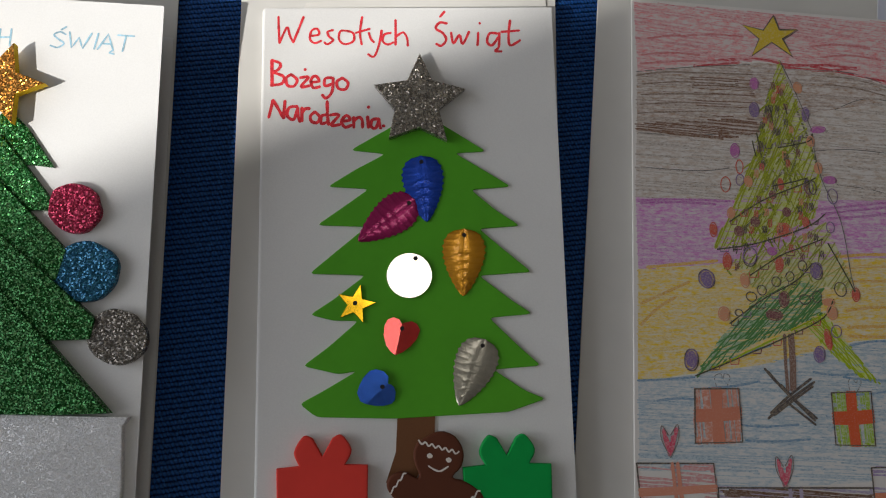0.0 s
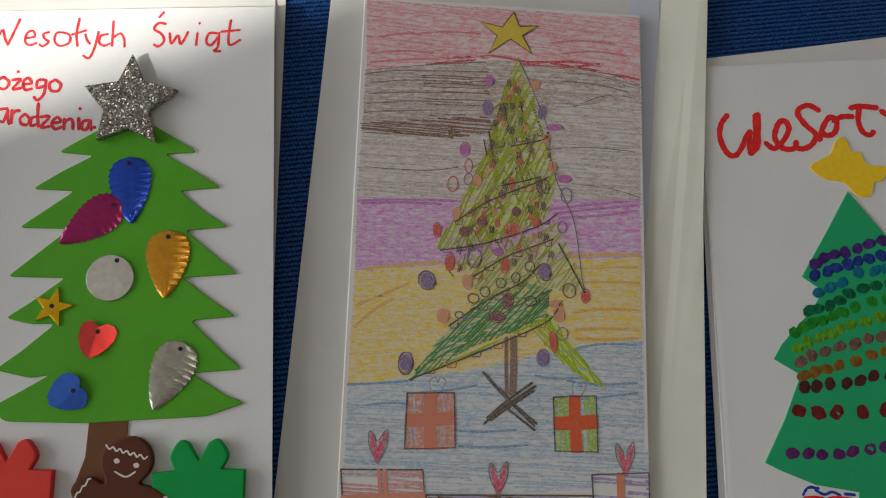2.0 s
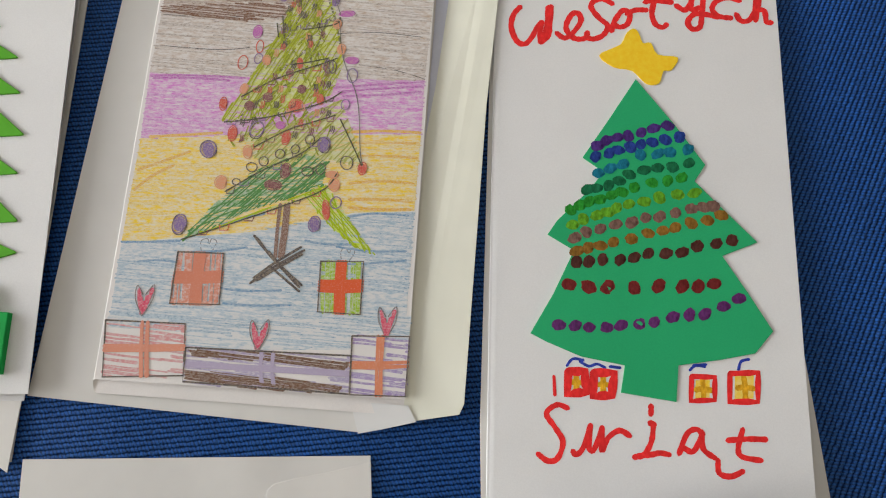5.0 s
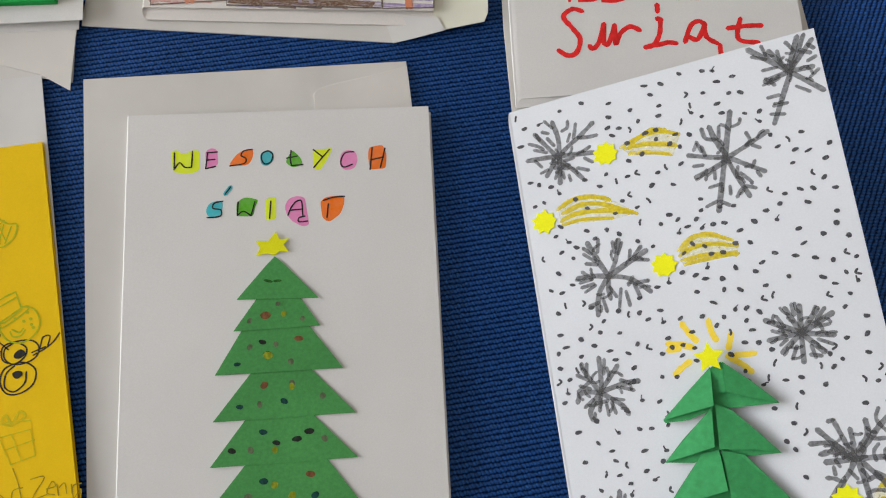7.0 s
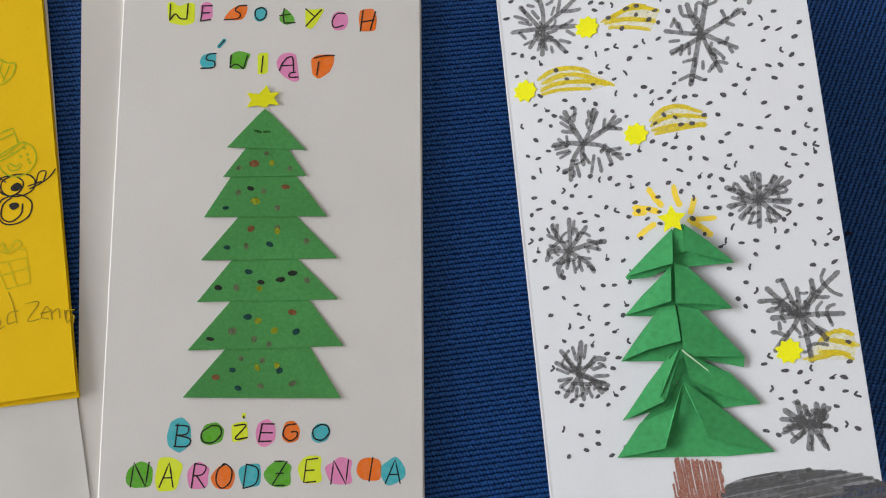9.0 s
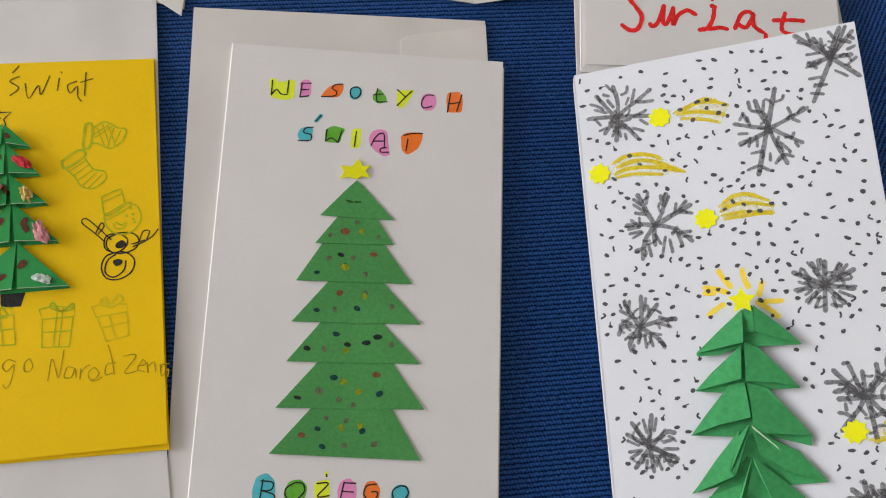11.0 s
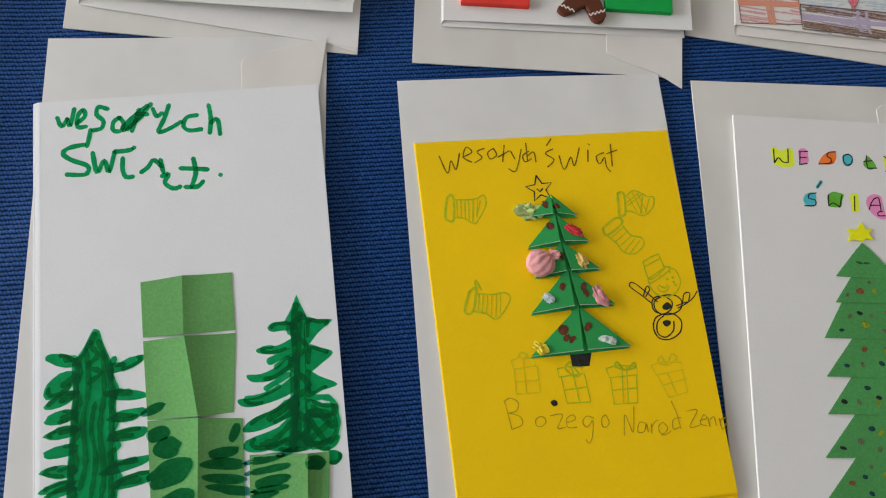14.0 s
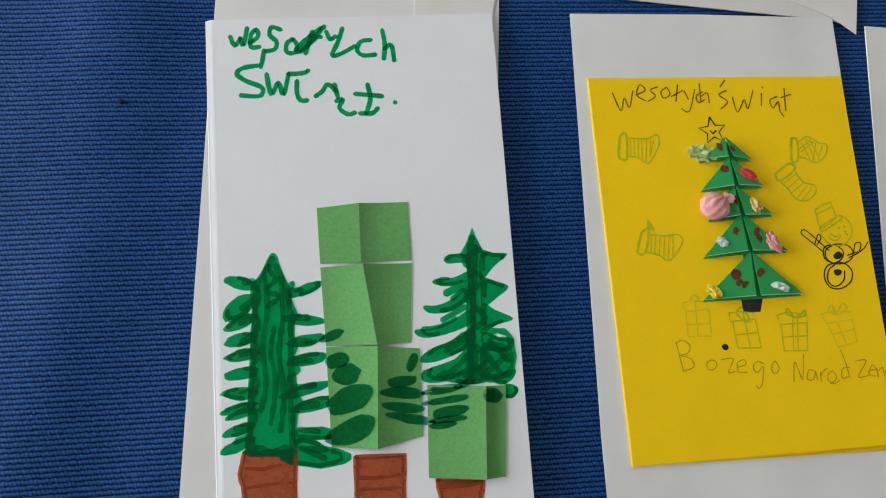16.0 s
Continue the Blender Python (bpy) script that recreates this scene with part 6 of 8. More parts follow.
def rest_height(u, v):
    """Height of the folded tree's top surface at a place on the card."""
    best = 0.1
    for tri, hs in WINGS:
        (x0, y0), (x1, y1), (x2, y2) = tri
        den = (y1 - y2) * (x0 - x2) + (x2 - x1) * (y0 - y2)
        a, b = ((y1 - y2) * (u - x2) + (x2 - x1) * (v - y2)) / den, ((y2 - y0) * (u - x2) + (x0 - x2) * (v - y2)) / den
        if min(a, b, 1 - a - b) > -0.02:
            best = max(best, a * hs[0] + b * hs[1] + (1 - a - b) * hs[2])
    return best


top, foot = pts("49.9,26.1")[0], pts("54.2,86.9")[0]
cutout("tree_spine", sh, card, ORIGAMI, [(top[0] - 0.2, top[1]), (top[0] + 0.2, top[1]), (foot[0] + 1.6, foot[1]), (foot[0] - 1.6, foot[1])], 0.02, 0.12, 0.0, "shaded paper in the slit of the tree")
for k, (apex, left, mid, right) in enumerate((
    ("54.6,70.0", "33.3,87.5", "54.4,87.1", "72.4,87.2"), ("52.8,55.0", "35.8,71.4", "53.7,70.0", "68.9,70.6"),
    ("51.6,44.3", "39.3,57.6", "52.6,56.3", "65.3,56.3"), ("51.0,33.0", "38.0,46.0", "51.8,44.7", "62.7,45.1"),
    ("50.1,25.2", "41.3,33.8", "50.9,33.4", "59.7,34.6"),
)):
    a, b, c, d = (Vector(pts(q)[0]) for q in (apex, left, mid, right))
    z = 0.25 + 0.3 * k
    down = Vector((0.1, 0.75))
    cutout("tree_underfold", sh, card, ORIGAMI, [tuple(a + down), tuple(b + down * 0.7), tuple(c + down * 1.3), tuple(d + down * 0.7)], z - 0.2, z, 0.0)
    for tip, inner, hs in ((b, c + Vector((-1.0, 0)), (0.9, 1.5, 2.1)), (d, c + Vector((0.9, 0)), (0.9, 1.3, 2.5))):
        side = Vector((-0.1 if tip is b else 0.25, 0))
        tri = [tuple(a + side), tuple(tip), tuple(inner)]
        cutout("tree_fold", sh, card, ORIGAMI, tri, z, z + 0.3, 0.0, "", False, list(hs))
        WINGS.append((tri, [z + 0.3 + h for h in hs]))
        up = (a - inner).normalized()
        cutout("cut_edge", sh, card, PALE_EDGE, [tuple(tip), tuple(inner), tuple(inner + up * 0.3), tuple(tip + (a - tip).normalized() * 0.3)], z + 0.3, z + 0.34, 0.0, "pale cut edge of the folded paper", False, [hs[1], hs[2], hs[2], hs[1]])
cutout("trunk", sh, card, rgb_marker("black_scribble", (0.02, 0.02, 0.02)), "48.6,87.2 57.3,87.4 55.5,92.9 48.9,92.8", 0.02, 0.06, 0.0, "trunk scribbled in black")
SPOT_INK = rgb_marker("brown_spot_ink", (0.13, 0.035, 0.012))
for u, v, a, b in pts("47.4,29.2,1,1.6 51.8,30.3,1,1 48.0,38.1,1.2,1.6 50.9,50.5,1,1.4 49.4,62.1,1.2,1.2 57.5,62.7,1,1.6 58.0,65.3,1,1.4 47.2,78.6,1.4,2 47.9,81.8,1.2,1.2 49.8,82.6,1.2,1 56.7,78.4,1.2,1.4"):
    bm = bmesh.new()
    q = blob(u, v, a * 1.2, b * 1.15, random.uniform(-0.5, 0.5), 0.3)
    bm.faces.new([bm.verts.new(sh.at(*e, rest_height(u, v) * 0.4 + rest_height(*e) * 0.6 + 0.12)) for e in q])
    part("ink_spot", bm, SPOT_INK, card, "brown felt-pen spot on the tree")


def crumple(u, v, r, colour, label, lump=0.5, high=1.0, aspect=1.0, turn=0.0):
    """A crumpled scrap of tissue paper."""
    bm = bmesh.new()
    bmesh.ops.create_icosphere(bm, subdivisions=3, radius=1)
    off, base = Vector((u, v, r)), rest_height(u, v)
    c, s = math.cos(turn), math.sin(turn)
    for w in bm.verts:
        d = w.co.normalized()
        k = 1 + lump * (noise.noise(d * 1.7 + off) * 0.75 + abs(noise.noise(d * 3.4 + off)) * 0.6 - 0.2)
        x, y = d.x * r * k * aspect, d.y * r * k * 0.8
        w.co = sh.at(u + x * c - y * s, v + x * s + y * c, base + max(-0.05, (d.z * 0.5 + 0.3)) * r * k * high)
    return part("paper_scrap", bm, paper("tissue", colour, 0.15, 0.85, 0.6, 900), card, label)


for at, r, colour, lab, lump, aspect, turn in (
    ("41.0,31.3", 4.4, (0.48, 0.60, 0.22), "crumpled pale green tissue", 1.0, 1.1, 0.2), ("47.9,49.5", 2.6, (0.86, 0.40, 0.40), "ruffled pink tissue knot", 0.9, 0.8, 0.3),
    ("57.1,40.8", 2.3, (0.66, 0.05, 0.06), "red paper scrap", 0.8, 1.7, 0.6), ("58.3,52.5", 2.3, (0.75, 0.52, 0.16), "ochre paper scrap", 1.0, 1.4, 1.2), ("43.2,66.3", 1.9, (0.62, 0.74, 0.74), "pale blue paper scrap", 0.9, 1.2, 0.4),
    ("63.3,67.3", 2.7, (0.78, 0.34, 0.36), "pink paper scrap", 0.8, 1.6, 1.1), ("63.9,84.1", 2.2, (0.60, 0.72, 0.64), "whitish paper scrap", 0.9, 1.4, 0.4), ("37.0,84.7", 2.5, (0.85, 0.66, 0.05), "yellow paper scrap", 0.8, 1.2, 0.7),
):
    crumple(*pts(at)[0], r, colour, lab, lump, 0.75, aspect, turn)
u, v = pts("42.1,52.4")[0]
bm = bmesh.new()
bmesh.ops.create_icosphere(bm, subdivisions=4, radius=1)
axis = Vector((0.8, -0.55, 0.25)).normalized()
side = axis.cross(Vector((0, 0, 1))).normalized()
rise = side.cross(axis)
for w in bm.verts:
    d = w.co.normalized()
    near, phi = d.dot(axis), math.atan2(d.dot(rise), d.dot(side))
    k = 1 + 0.05 * (0.6 + 0.6 * near) * math.sin(11 * phi + 1.5 * near) + 0.07 * noise.noise(d * 2.1) - 0.12 * max(0, near) ** 3
    w.co = sh.at(u + d.x * 5.7 * k, v + d.y * 5.3 * k, 1.5 + max(-0.28, d.z * 0.6 + 0.3) * 4.6 * k)
part("tissue_pouch", bm, paper("pink_tissue", (0.86, 0.40, 0.40), 0.15, 0.85, 0.6, 900), card, "gathered pleated pink tissue pouch")


for rim, foot, ribs in (
    ("9.7,23.1 12.0,22.5 11.3,31.9 9.2,32.4 8.2,30.5 9.7,23.1", "12.3,24.1 20.4,24.4 24.2,23.0 24.6,27.0 20.4,33.5 18.5,34.0 15.2,31.8 11.3,31.3", "13.4,24.5 12.9,31.3;15.0,24.4 14.3,31.5;16.5,24.6 15.8,31.8;17.9,24.5 17.3,32.5;19.8,24.5 18.6,33.6;21.6,24.1 20.4,31.7;22.7,25.1 20.8,30.5"),
    ("13.5,60.8 16.3,59.8 14.0,68.3 10.9,68.2 13.5,60.8;16.4,60.0 16.5,56.6 18.2,60.3", "16.1,61.6 22.4,62.5 27.2,62.2 29.0,64.6 25.6,69.6 22.3,72.0 19.1,69.8 14.4,68.4", "17.2,62.0 16.0,68.7;18.7,62.3 17.4,69.1;20.4,62.5 19.1,69.6;22.1,62.6 20.7,70.6;23.8,62.6 22.3,71.6;25.4,62.5 24.3,70.1"),
    ("78.2,25.8 80.6,26.2 79.9,34.2 77.3,34.7 78.2,25.8", "81.0,27.5 85.2,25.1 89.7,27.8 92.7,28.6 91.3,32.9 87.0,35.8 82.4,33.7 80.0,33.6", "82.3,27.5 84.8,34.5;84.4,26.1 86.6,34.5;86.2,26.4 88.6,34.0;81.6,31.2 88.7,26.5;81.2,30.0 87.5,25.8;88.4,27.8 85.9,35.1;90.8,28.9 88.2,34.6"),
    ("69.7,39.9 75.9,35.9 77.9,38.2 71.0,42.8 69.7,39.9", "71.0,42.8 74.1,46.2 76.5,50.0 80.7,51.0 84.9,48.0 84.8,44.9 80.7,43.5 77.8,39.1", "72.7,43.7 78.3,40.0;74.0,45.6 79.6,41.6;75.4,47.5 81.0,43.5;77.0,49.6 81.9,45.0;79.0,50.7 83.8,45.8"),
):
    st = drawing("stamped_sock", sh, card, GREEN_STAMP, rim.split(";"), 0.95, "green stamped sock")
    drawing("outline", sh, st, GREEN_STAMP, [foot], 0.6)
    drawing("stripes", sh, st, GREEN_STAMP, ribs.split(";"), 0.42)
for k, (lines, loops) in enumerate((
    ("25.9,88.0 29.3,87.3 35.0,88.0 34.9,90.9 26.4,91.3 25.9,88.0;26.6,91.3 26.2,100.5;26.2,100.5 35.2,100.8;35.2,100.8 35.5,91.0;30.5,87.7 30.1,100.4;26.3,96.1 35.3,96.2", "28.7,87.3 30.2,85.4 32.1,86.7 30.4,88.1"),
    ("43.1,92.7 46.8,92.4 52.2,93.1 52.4,95.6 43.2,95.9 43.1,92.7;44.0,96.0 44.7,105.8;44.7,105.8 53.7,106.2;53.7,106.2 53.0,95.7;48.5,92.8 49.5,105.9;44.2,100.9 53.4,100.6", "48.7,96.0 46.1,92.9 48.3,90.7 49.7,93.1 51.1,96.1 48.7,96.0;49.7,92.9 52.4,91.5 52.7,93.3"),
    ("61.7,94.5 66.2,93.7 73.6,94.8 73.4,98.0 62.4,98.1 61.7,94.5;62.7,98.1 62.5,108.0;62.5,108.0 71.6,108.4;71.6,108.4 73.0,98.3;67.9,94.4 66.1,108.3;69.7,94.5 68.0,108.2;62.8,102.8 72.2,102.9", "68.9,95.8 65.5,94.2 66.4,92.5 68.9,95.8 73.0,93.3 72.7,95.3 68.9,95.8"),
    ("79.3,95.1 83.4,94.2 91.4,95.0 91.5,97.8 80.7,98.8 79.3,95.1;81.1,98.8 84.0,107.8;84.0,107.8 91.7,106.4;91.7,106.4 91.2,98.1;85.1,98.5 87.3,106.9;82.4,103.0 92.0,101.4", "85.0,95.5 82.2,94.2 83.8,91.9 85.5,95.0 88.2,91.6 89.8,93.5 85.6,95.6"),
)):
    ink = PALE_STAMP if k in (0, 3) else GREEN_STAMP
    st = drawing("stamped_gift", sh, card, ink, lines.split(";"), 0.46, "faint green stamped gift", 0.05, True)
    drawing("bow", sh, st, ink, loops.split(";"), 0.8)
head = drawing("stamped_head", sh, card, GREEN_STAMP, ["83.5,54.6 87.1,52.9 90.3,51.9", "90.3,51.9 91.7,58.0", "91.7,58.0 84.9,61.8 83.5,54.6", "84.3,61.6 92.4,57.4 93.5,58.7 85.2,63.3 84.3,61.6", "84.0,56.4 90.6,53.7", "91.8,57.2 95.8,58.8 97.1,63.7 94.5,67.8 90.2,69.3 86.3,67.6 84.4,64.2 84.9,63.0", "87.4,65.0 88.2,66.8 90.7,66.9 92.2,65.2", "88.1,64.4 90.3,65.7 91.7,64.6"], 0.55, "green stamped round head with a top hat")
drawing("spots", sh, head, GREEN_STAMP, ["89.3,60.9 89.7,61.0", "93.3,59.3 93.6,59.6", "94.1,61.7 94.4,61.9", "94.7,64.8 95.0,64.9", "94.3,63.6 94.4,63.8", "91.9,62.2 92.2,62.4"], 1.0)
for lines, blot in (
    (["90.6,68.5 85.4,69.2 84.0,71.9 85.0,74.8 89.8,76.3 94.5,75.0 96.1,71.8 94.3,69.2 90.6,68.5", "89.1,68.7 85.4,70.4 84.9,73.6 87.4,75.9 91.0,74.4 92.1,71.2 89.1,68.7"], "90.1,71.4 91.4,72.3 91.5,73.4 89.8,74.4 88.1,74.0 88.1,72.6"),
    (["89.6,75.6 84.7,76.9 82.9,81.0 84.5,85.0 88.7,85.8 93.1,83.5 94.4,79.3 92.3,76.5 89.6,75.6", "87.9,76.5 85.0,78.7 84.2,82.9 87.0,84.9 90.5,82.7 91.4,79.1"], "88.6,78.3 90.0,78.8 90.0,80.0 88.3,80.9 87.2,80.1 87.0,78.8"),
):
    ball = drawing("drawn_snowball", sh, card, BLACK_PEN, lines, 0.52, "black pen ring of the drawn snow figure")
    bm = bmesh.new()
    flat(bm, sh, smooth(pts(blot), True, 3), 0.11)
    part("button", bm, BLACK_PEN, ball)
drawing("drawn_arm", sh, card, BLACK_PEN, ["83.8,71.1 80.1,67.4 76.6,64.1 76.9,62.5 78.7,62.9 82.7,66.9 86.4,70.9", "81.2,68.1 83.1,64.5 84.1,65.8 82.0,68.5", "94.0,74.1 98.1,72.4 101.0,70.5 103.0,68.1", "96.3,72.3 97.6,68.7 99.9,68.6 98.9,71.6", "93.6,73.1 95.6,72.6 98.2,71.9"], 0.45, "black pen stick arms")
drawing("ink_blot", sh, card, BLACK_PEN, ["39.4,105.0 40.2,105.3"], 2.2, "black ink blot")

# ---- snowflake card ----
sh, card = folded_card(((229.2, -90.8, 1.5), (326.6, -78.6, 38.0), (342.7, -270.0, 35.0), (245.2, -282.1, 1.5)), SNOW_CARD, "white handmade card with grey snowflakes and a folded paper tree", (0.4, -9.0), 1.15)
FLAKES = (
    ("14.5,7.8 15.6,14.0 15.2,19.7 13.7,30.5;3.6,19.6 9.6,20.1 17.2,21.1 26.9,22.6;28.4,11.9 23.2,15.5 18.6,18.1 13.9,21.8 9.6,26.8;7.6,10.6 11.1,16.0 15.0,22.0 18.9,26.9 21.8,30.9",
     "11.8,6.7 13.3,8.8 14.3,10.1;19.9,8.9 19.4,11.2 17.4,12.0;5.1,13.6 8.3,15.4 9.9,16.9;8.1,10.7 9.1,13.2;22.5,10.7 21.7,13.4 21.0,15.6;29.0,16.7 25.8,16.6 22.6,15.9;26.0,20.1 23.2,21.3;26.0,25.9 23.5,23.7;6.3,20.3 8.3,23.1;7.6,25.3 10.4,24.6;12.3,28.5 13.5,26.4;15.5,29.1 15.1,26.7;24.2,28.4 20.6,26.6;17.5,30.6 17.2,28.3;6.6,16.3 10.9,18.3;11.6,22.5 18.0,24.9;12.6,24.5 17.4,26.0;20.0,13.7 18.7,16.3;11.8,13.2 13.8,16.5;10.4,10.5 12.5,11.6;16.5,22.9 19.8,22.7;13.0,26.3 16.4,24.6"),
    ("73.4,20.6 71.0,28.5 67.8,38.9 63.5,52.9;57.4,31.9 64.3,34.4 69.6,35.9 74.7,39.6 80.1,43.4;65.9,24.1 66.9,28.8 69.3,34.8;69.6,35.9 76.4,33.4 83.5,30.4;69.6,36.5 64.8,38.4 58.6,40.0;69.5,37.0 71.7,44.0 73.9,50.4",
     "72.1,27.0 70.9,25.1 69.6,24.3;72.8,26.0 75.3,25.4 76.0,23.9;68.9,24.7 68.2,28.5;63.4,24.1 64.0,27.6 66.9,28.8;60.9,28.1 62.0,31.7;60.8,28.7 59.6,30.7;76.9,29.1 77.6,32.0 76.4,33.4;77.9,33.7 80.1,35.2;77.7,39.1 76.5,41.1;78.5,44.7 77.7,42.9;72.4,42.0 75.0,45.2 75.4,46.3;70.0,49.7 72.8,46.9 76.2,48.1;62.1,44.5 66.2,44.1;68.2,48.3 68.5,45.6;60.0,50.6 63.6,49.6;67.3,51.9 64.6,49.8;58.5,36.1 61.5,36.4;61.5,41.6 62.3,38.4;64.4,42.1 64.7,39.4;72.2,39.7 71.3,42.8 72.7,44.2;62.2,30.1 62.8,33.5"),
    ("24.5,66.5 21.9,60.6 19.3,53.6;24.5,66.5 27.6,61.6 29.8,54.8;24.5,66.5 30.5,63.7 38.1,60.5;24.5,66.5 31.1,68.6 37.2,74.4;24.5,66.5 20.4,71.3 18.7,78.6;24.5,66.5 19.9,65.3 14.1,64.9;24.5,66.5 23.6,70.7 23.8,74.0",
     "23.1,53.1 22.2,57.4;17.4,57.1 20.9,60.5;17.6,55.0 20.0,57.6;17.7,60.5 21.3,61.6;27.7,55.0 27.8,58.8;30.7,56.0 28.8,59.6;33.0,59.1 32.2,62.3;36.7,58.7 33.8,61.5;38.3,63.8 33.7,62.5;37.1,70.6 33.0,70.5;32.2,68.3 30.4,70.7;33.5,75.5 32.4,71.0;29.7,77.6 29.2,72.7;26.1,77.6 27.7,71.4;15.9,63.0 18.8,66.2;14.9,68.3 19.1,67.9;15.8,70.1 19.6,68.5;16.4,75.1 19.6,74.5;21.9,78.0 21.3,73.6;25.9,73.8 24.2,70.3;14.5,66.6 18.8,66.2"),
    ("16.4,92.5 15.7,101.5 13.8,109.6;14.9,103.8 10.8,96.0 10.4,93.6;14.9,103.8 20.1,98.4 22.0,96.3;14.9,103.8 23.2,102.4 27.9,102.4;14.9,103.8 21.4,109.3 22.9,112.4;14.9,103.8 10.8,109.2 11.2,112.2;14.9,103.8 9.0,103.0 7.0,105.8",
     "12.1,93.8 11.2,97.9;18.1,93.4 17.1,98.1;8.3,96.9 11.7,99.2;12.2,99.8 7.8,102.3;25.9,105.1 22.0,103.4;25.5,102.7 22.2,101.1;16.5,111.7 16.3,107.5;18.9,111.4 18.1,107.7;8.6,100.6 12.0,102.2;9.2,107.8 12.3,105.8;18.8,98.9 18.5,96.4;22.2,107.6 18.2,106.5;12.8,107.1 16.9,107.0"),
    ("15.6,135.9 14.4,142.0 13.4,147.0;14.0,147.1 8.4,138.1;14.0,147.1 19.6,142.5 22.9,142.8;14.0,147.1 23.2,151.8;14.0,147.1 14.4,155.5;14.0,147.1 8.2,153.8;14.0,147.1 6.3,141.9;14.0,147.1 17.8,149.1 20.8,153.8",
     "12.5,137.3 13.3,141.9;17.2,137.2 16.0,141.6;6.2,144.1 10.0,146.1;6.8,150.4 10.4,148.4;22.2,145.0 18.7,145.8;23.5,148.5 19.0,148.1;17.3,155.1 15.9,151.1;11.6,155.2 12.5,151.4;6.4,148.1 11.0,147.9;22.2,150.6 17.8,149.6;9.4,139.9 11.4,144.0;19.7,141.4 17.1,144.5;10.7,145.6 17.1,144.5;10.9,149.6 17.7,150.7"),
    ("80.1,96.9 76.8,88.4;80.1,96.9 81.2,88.4;80.1,96.9 86.3,90.3;80.1,96.9 90.3,92.6;80.1,96.9 89.4,99.4;80.1,96.9 85.6,104.0;80.1,96.9 79.0,106.0;80.1,96.9 73.5,101.8;80.1,96.9 70.2,97.4;80.1,96.9 70.4,91.0",
     "73.8,90.3 75.6,94.0;73.8,94.9 77.0,95.9;88.8,95.8 84.5,95.8;88.6,102.1 84.6,99.8;75.9,104.4 78.0,100.7;82.8,105.3 82.2,101.3;71.7,94.6 74.8,96.2;88.4,90.6 85.4,93.6;79.1,87.5 79.2,91.0;86.5,97.2 85.7,94.8;75.6,98.1 73.3,99.5;81.4,104.0 84.5,105.0"),
    ("78.5,126.7 83.3,132.7 87.1,137.0;83.5,124.6 85.0,129.7 86.7,135.7;92.5,126.0 92.2,130.5 88.6,134.6;100.9,124.7 96.2,128.3 92.0,132.4 87.1,137.0;75.5,130.6 81.1,131.2 84.5,133.5;77.9,134.1 82.6,133.9 85.9,136.5;78.8,136.6 87.1,137.0 93.2,137.3 100.6,138.2;87.8,136.4 88.5,142.2 89.1,152.0;87.1,137.0 84.8,140.6 80.6,144.6 78.4,147.3;89.3,138.5 93.5,144.0 94.4,145.9;87.7,128.0 87.7,132.5 87.1,137.0",
     "96.9,123.2 95.6,125.7 96.2,128.0 98.3,130.8 100.8,132.3;96.9,132.2 93.9,131.9 92.2,130.5;94.6,133.6 92.8,135.6 93.0,138.2;98.3,134.9 96.1,135.7 96.0,138.5 96.8,141.4;81.9,124.8 83.5,124.6;78.2,141.2 80.3,141.7 82.0,142.8;80.8,138.3 80.8,140.5;84.9,139.9 86.7,142.7;88.5,147.3 91.3,146.6 94.5,147.5;89.6,143.6 91.8,142.8 94.0,144.6;92.0,141.3 95.0,143.8 93.8,145.9;81.6,136.4 82.6,138.4;88.5,140.3 90.0,143.0"),
    ("83.0,0.3 94.1,12.4 103.9,21.5;100.8,1.3 94.5,12.5 86.1,28.5;98.7,1.3 93.6,12.6;103.5,3.6 94.6,11.9;94.1,12.4 89.2,3.6;94.1,12.4 86.2,13.7;94.1,12.4 101.4,12.8",
     "83.7,4.1 87.8,6.2;87.3,0.1 88.1,4.9;86.1,9.7 90.6,9.9;86.9,14.8 90.6,13.8;86.4,12.7 88.8,15.7;98.5,6.1 101.6,8.0;100.2,10.5 103.9,9.6;99.8,16.2 102.9,14.1;95.1,17.9 98.8,20.8;87.0,22.6 91.4,22.7;85.6,25.1 89.8,26.2;89.5,19.4 85.9,19.4;91.8,4.3 92.0,9.3;101.4,5.0 104.2,6.7;96.8,5.7 94.9,2.2"),
    ("78.6,166.6 82.7,170.0 86.1,171.8;82.9,164.2 83.2,168.5 84.9,171.7;77.1,169.3 80.3,169.8 83.3,170.4;78.9,171.9 83.7,171.9;84.8,165.9 85.3,168.7;88.4,165.6 88.3,168.9 87.3,171.9;90.7,166.3 89.4,169.6;92.1,167.4 89.5,169.0;91.1,169.7 88.5,171.4;91.3,172.8 88.4,172.6;86.2,172.0 91.2,173.3;86.2,172.0 89.5,179.3;86.2,172.0 84.3,179.5;86.2,172.0 79.5,176.7;86.2,172.0 77.8,172.7",
     "81.7,164.4 83.1,164.8;86.7,167.6 89.0,168.0;85.7,169.9 88.2,169.5;88.7,170.1 90.4,170.9"),
)
ROUND = []


def hull(points):
    """The outline round a set of points."""
    p = sorted(set(points))
    out = []
    for run in (p, p[::-1]):
        side = []
        for q in run:
            while len(side) > 1 and (side[-1][0] - side[-2][0]) * (q[1] - side[-2][1]) - (side[-1][1] - side[-2][1]) * (q[0] - side[-2][0]) <= 0:
                side.pop()
            side.append(q)
        out += side[:-1]
    return out


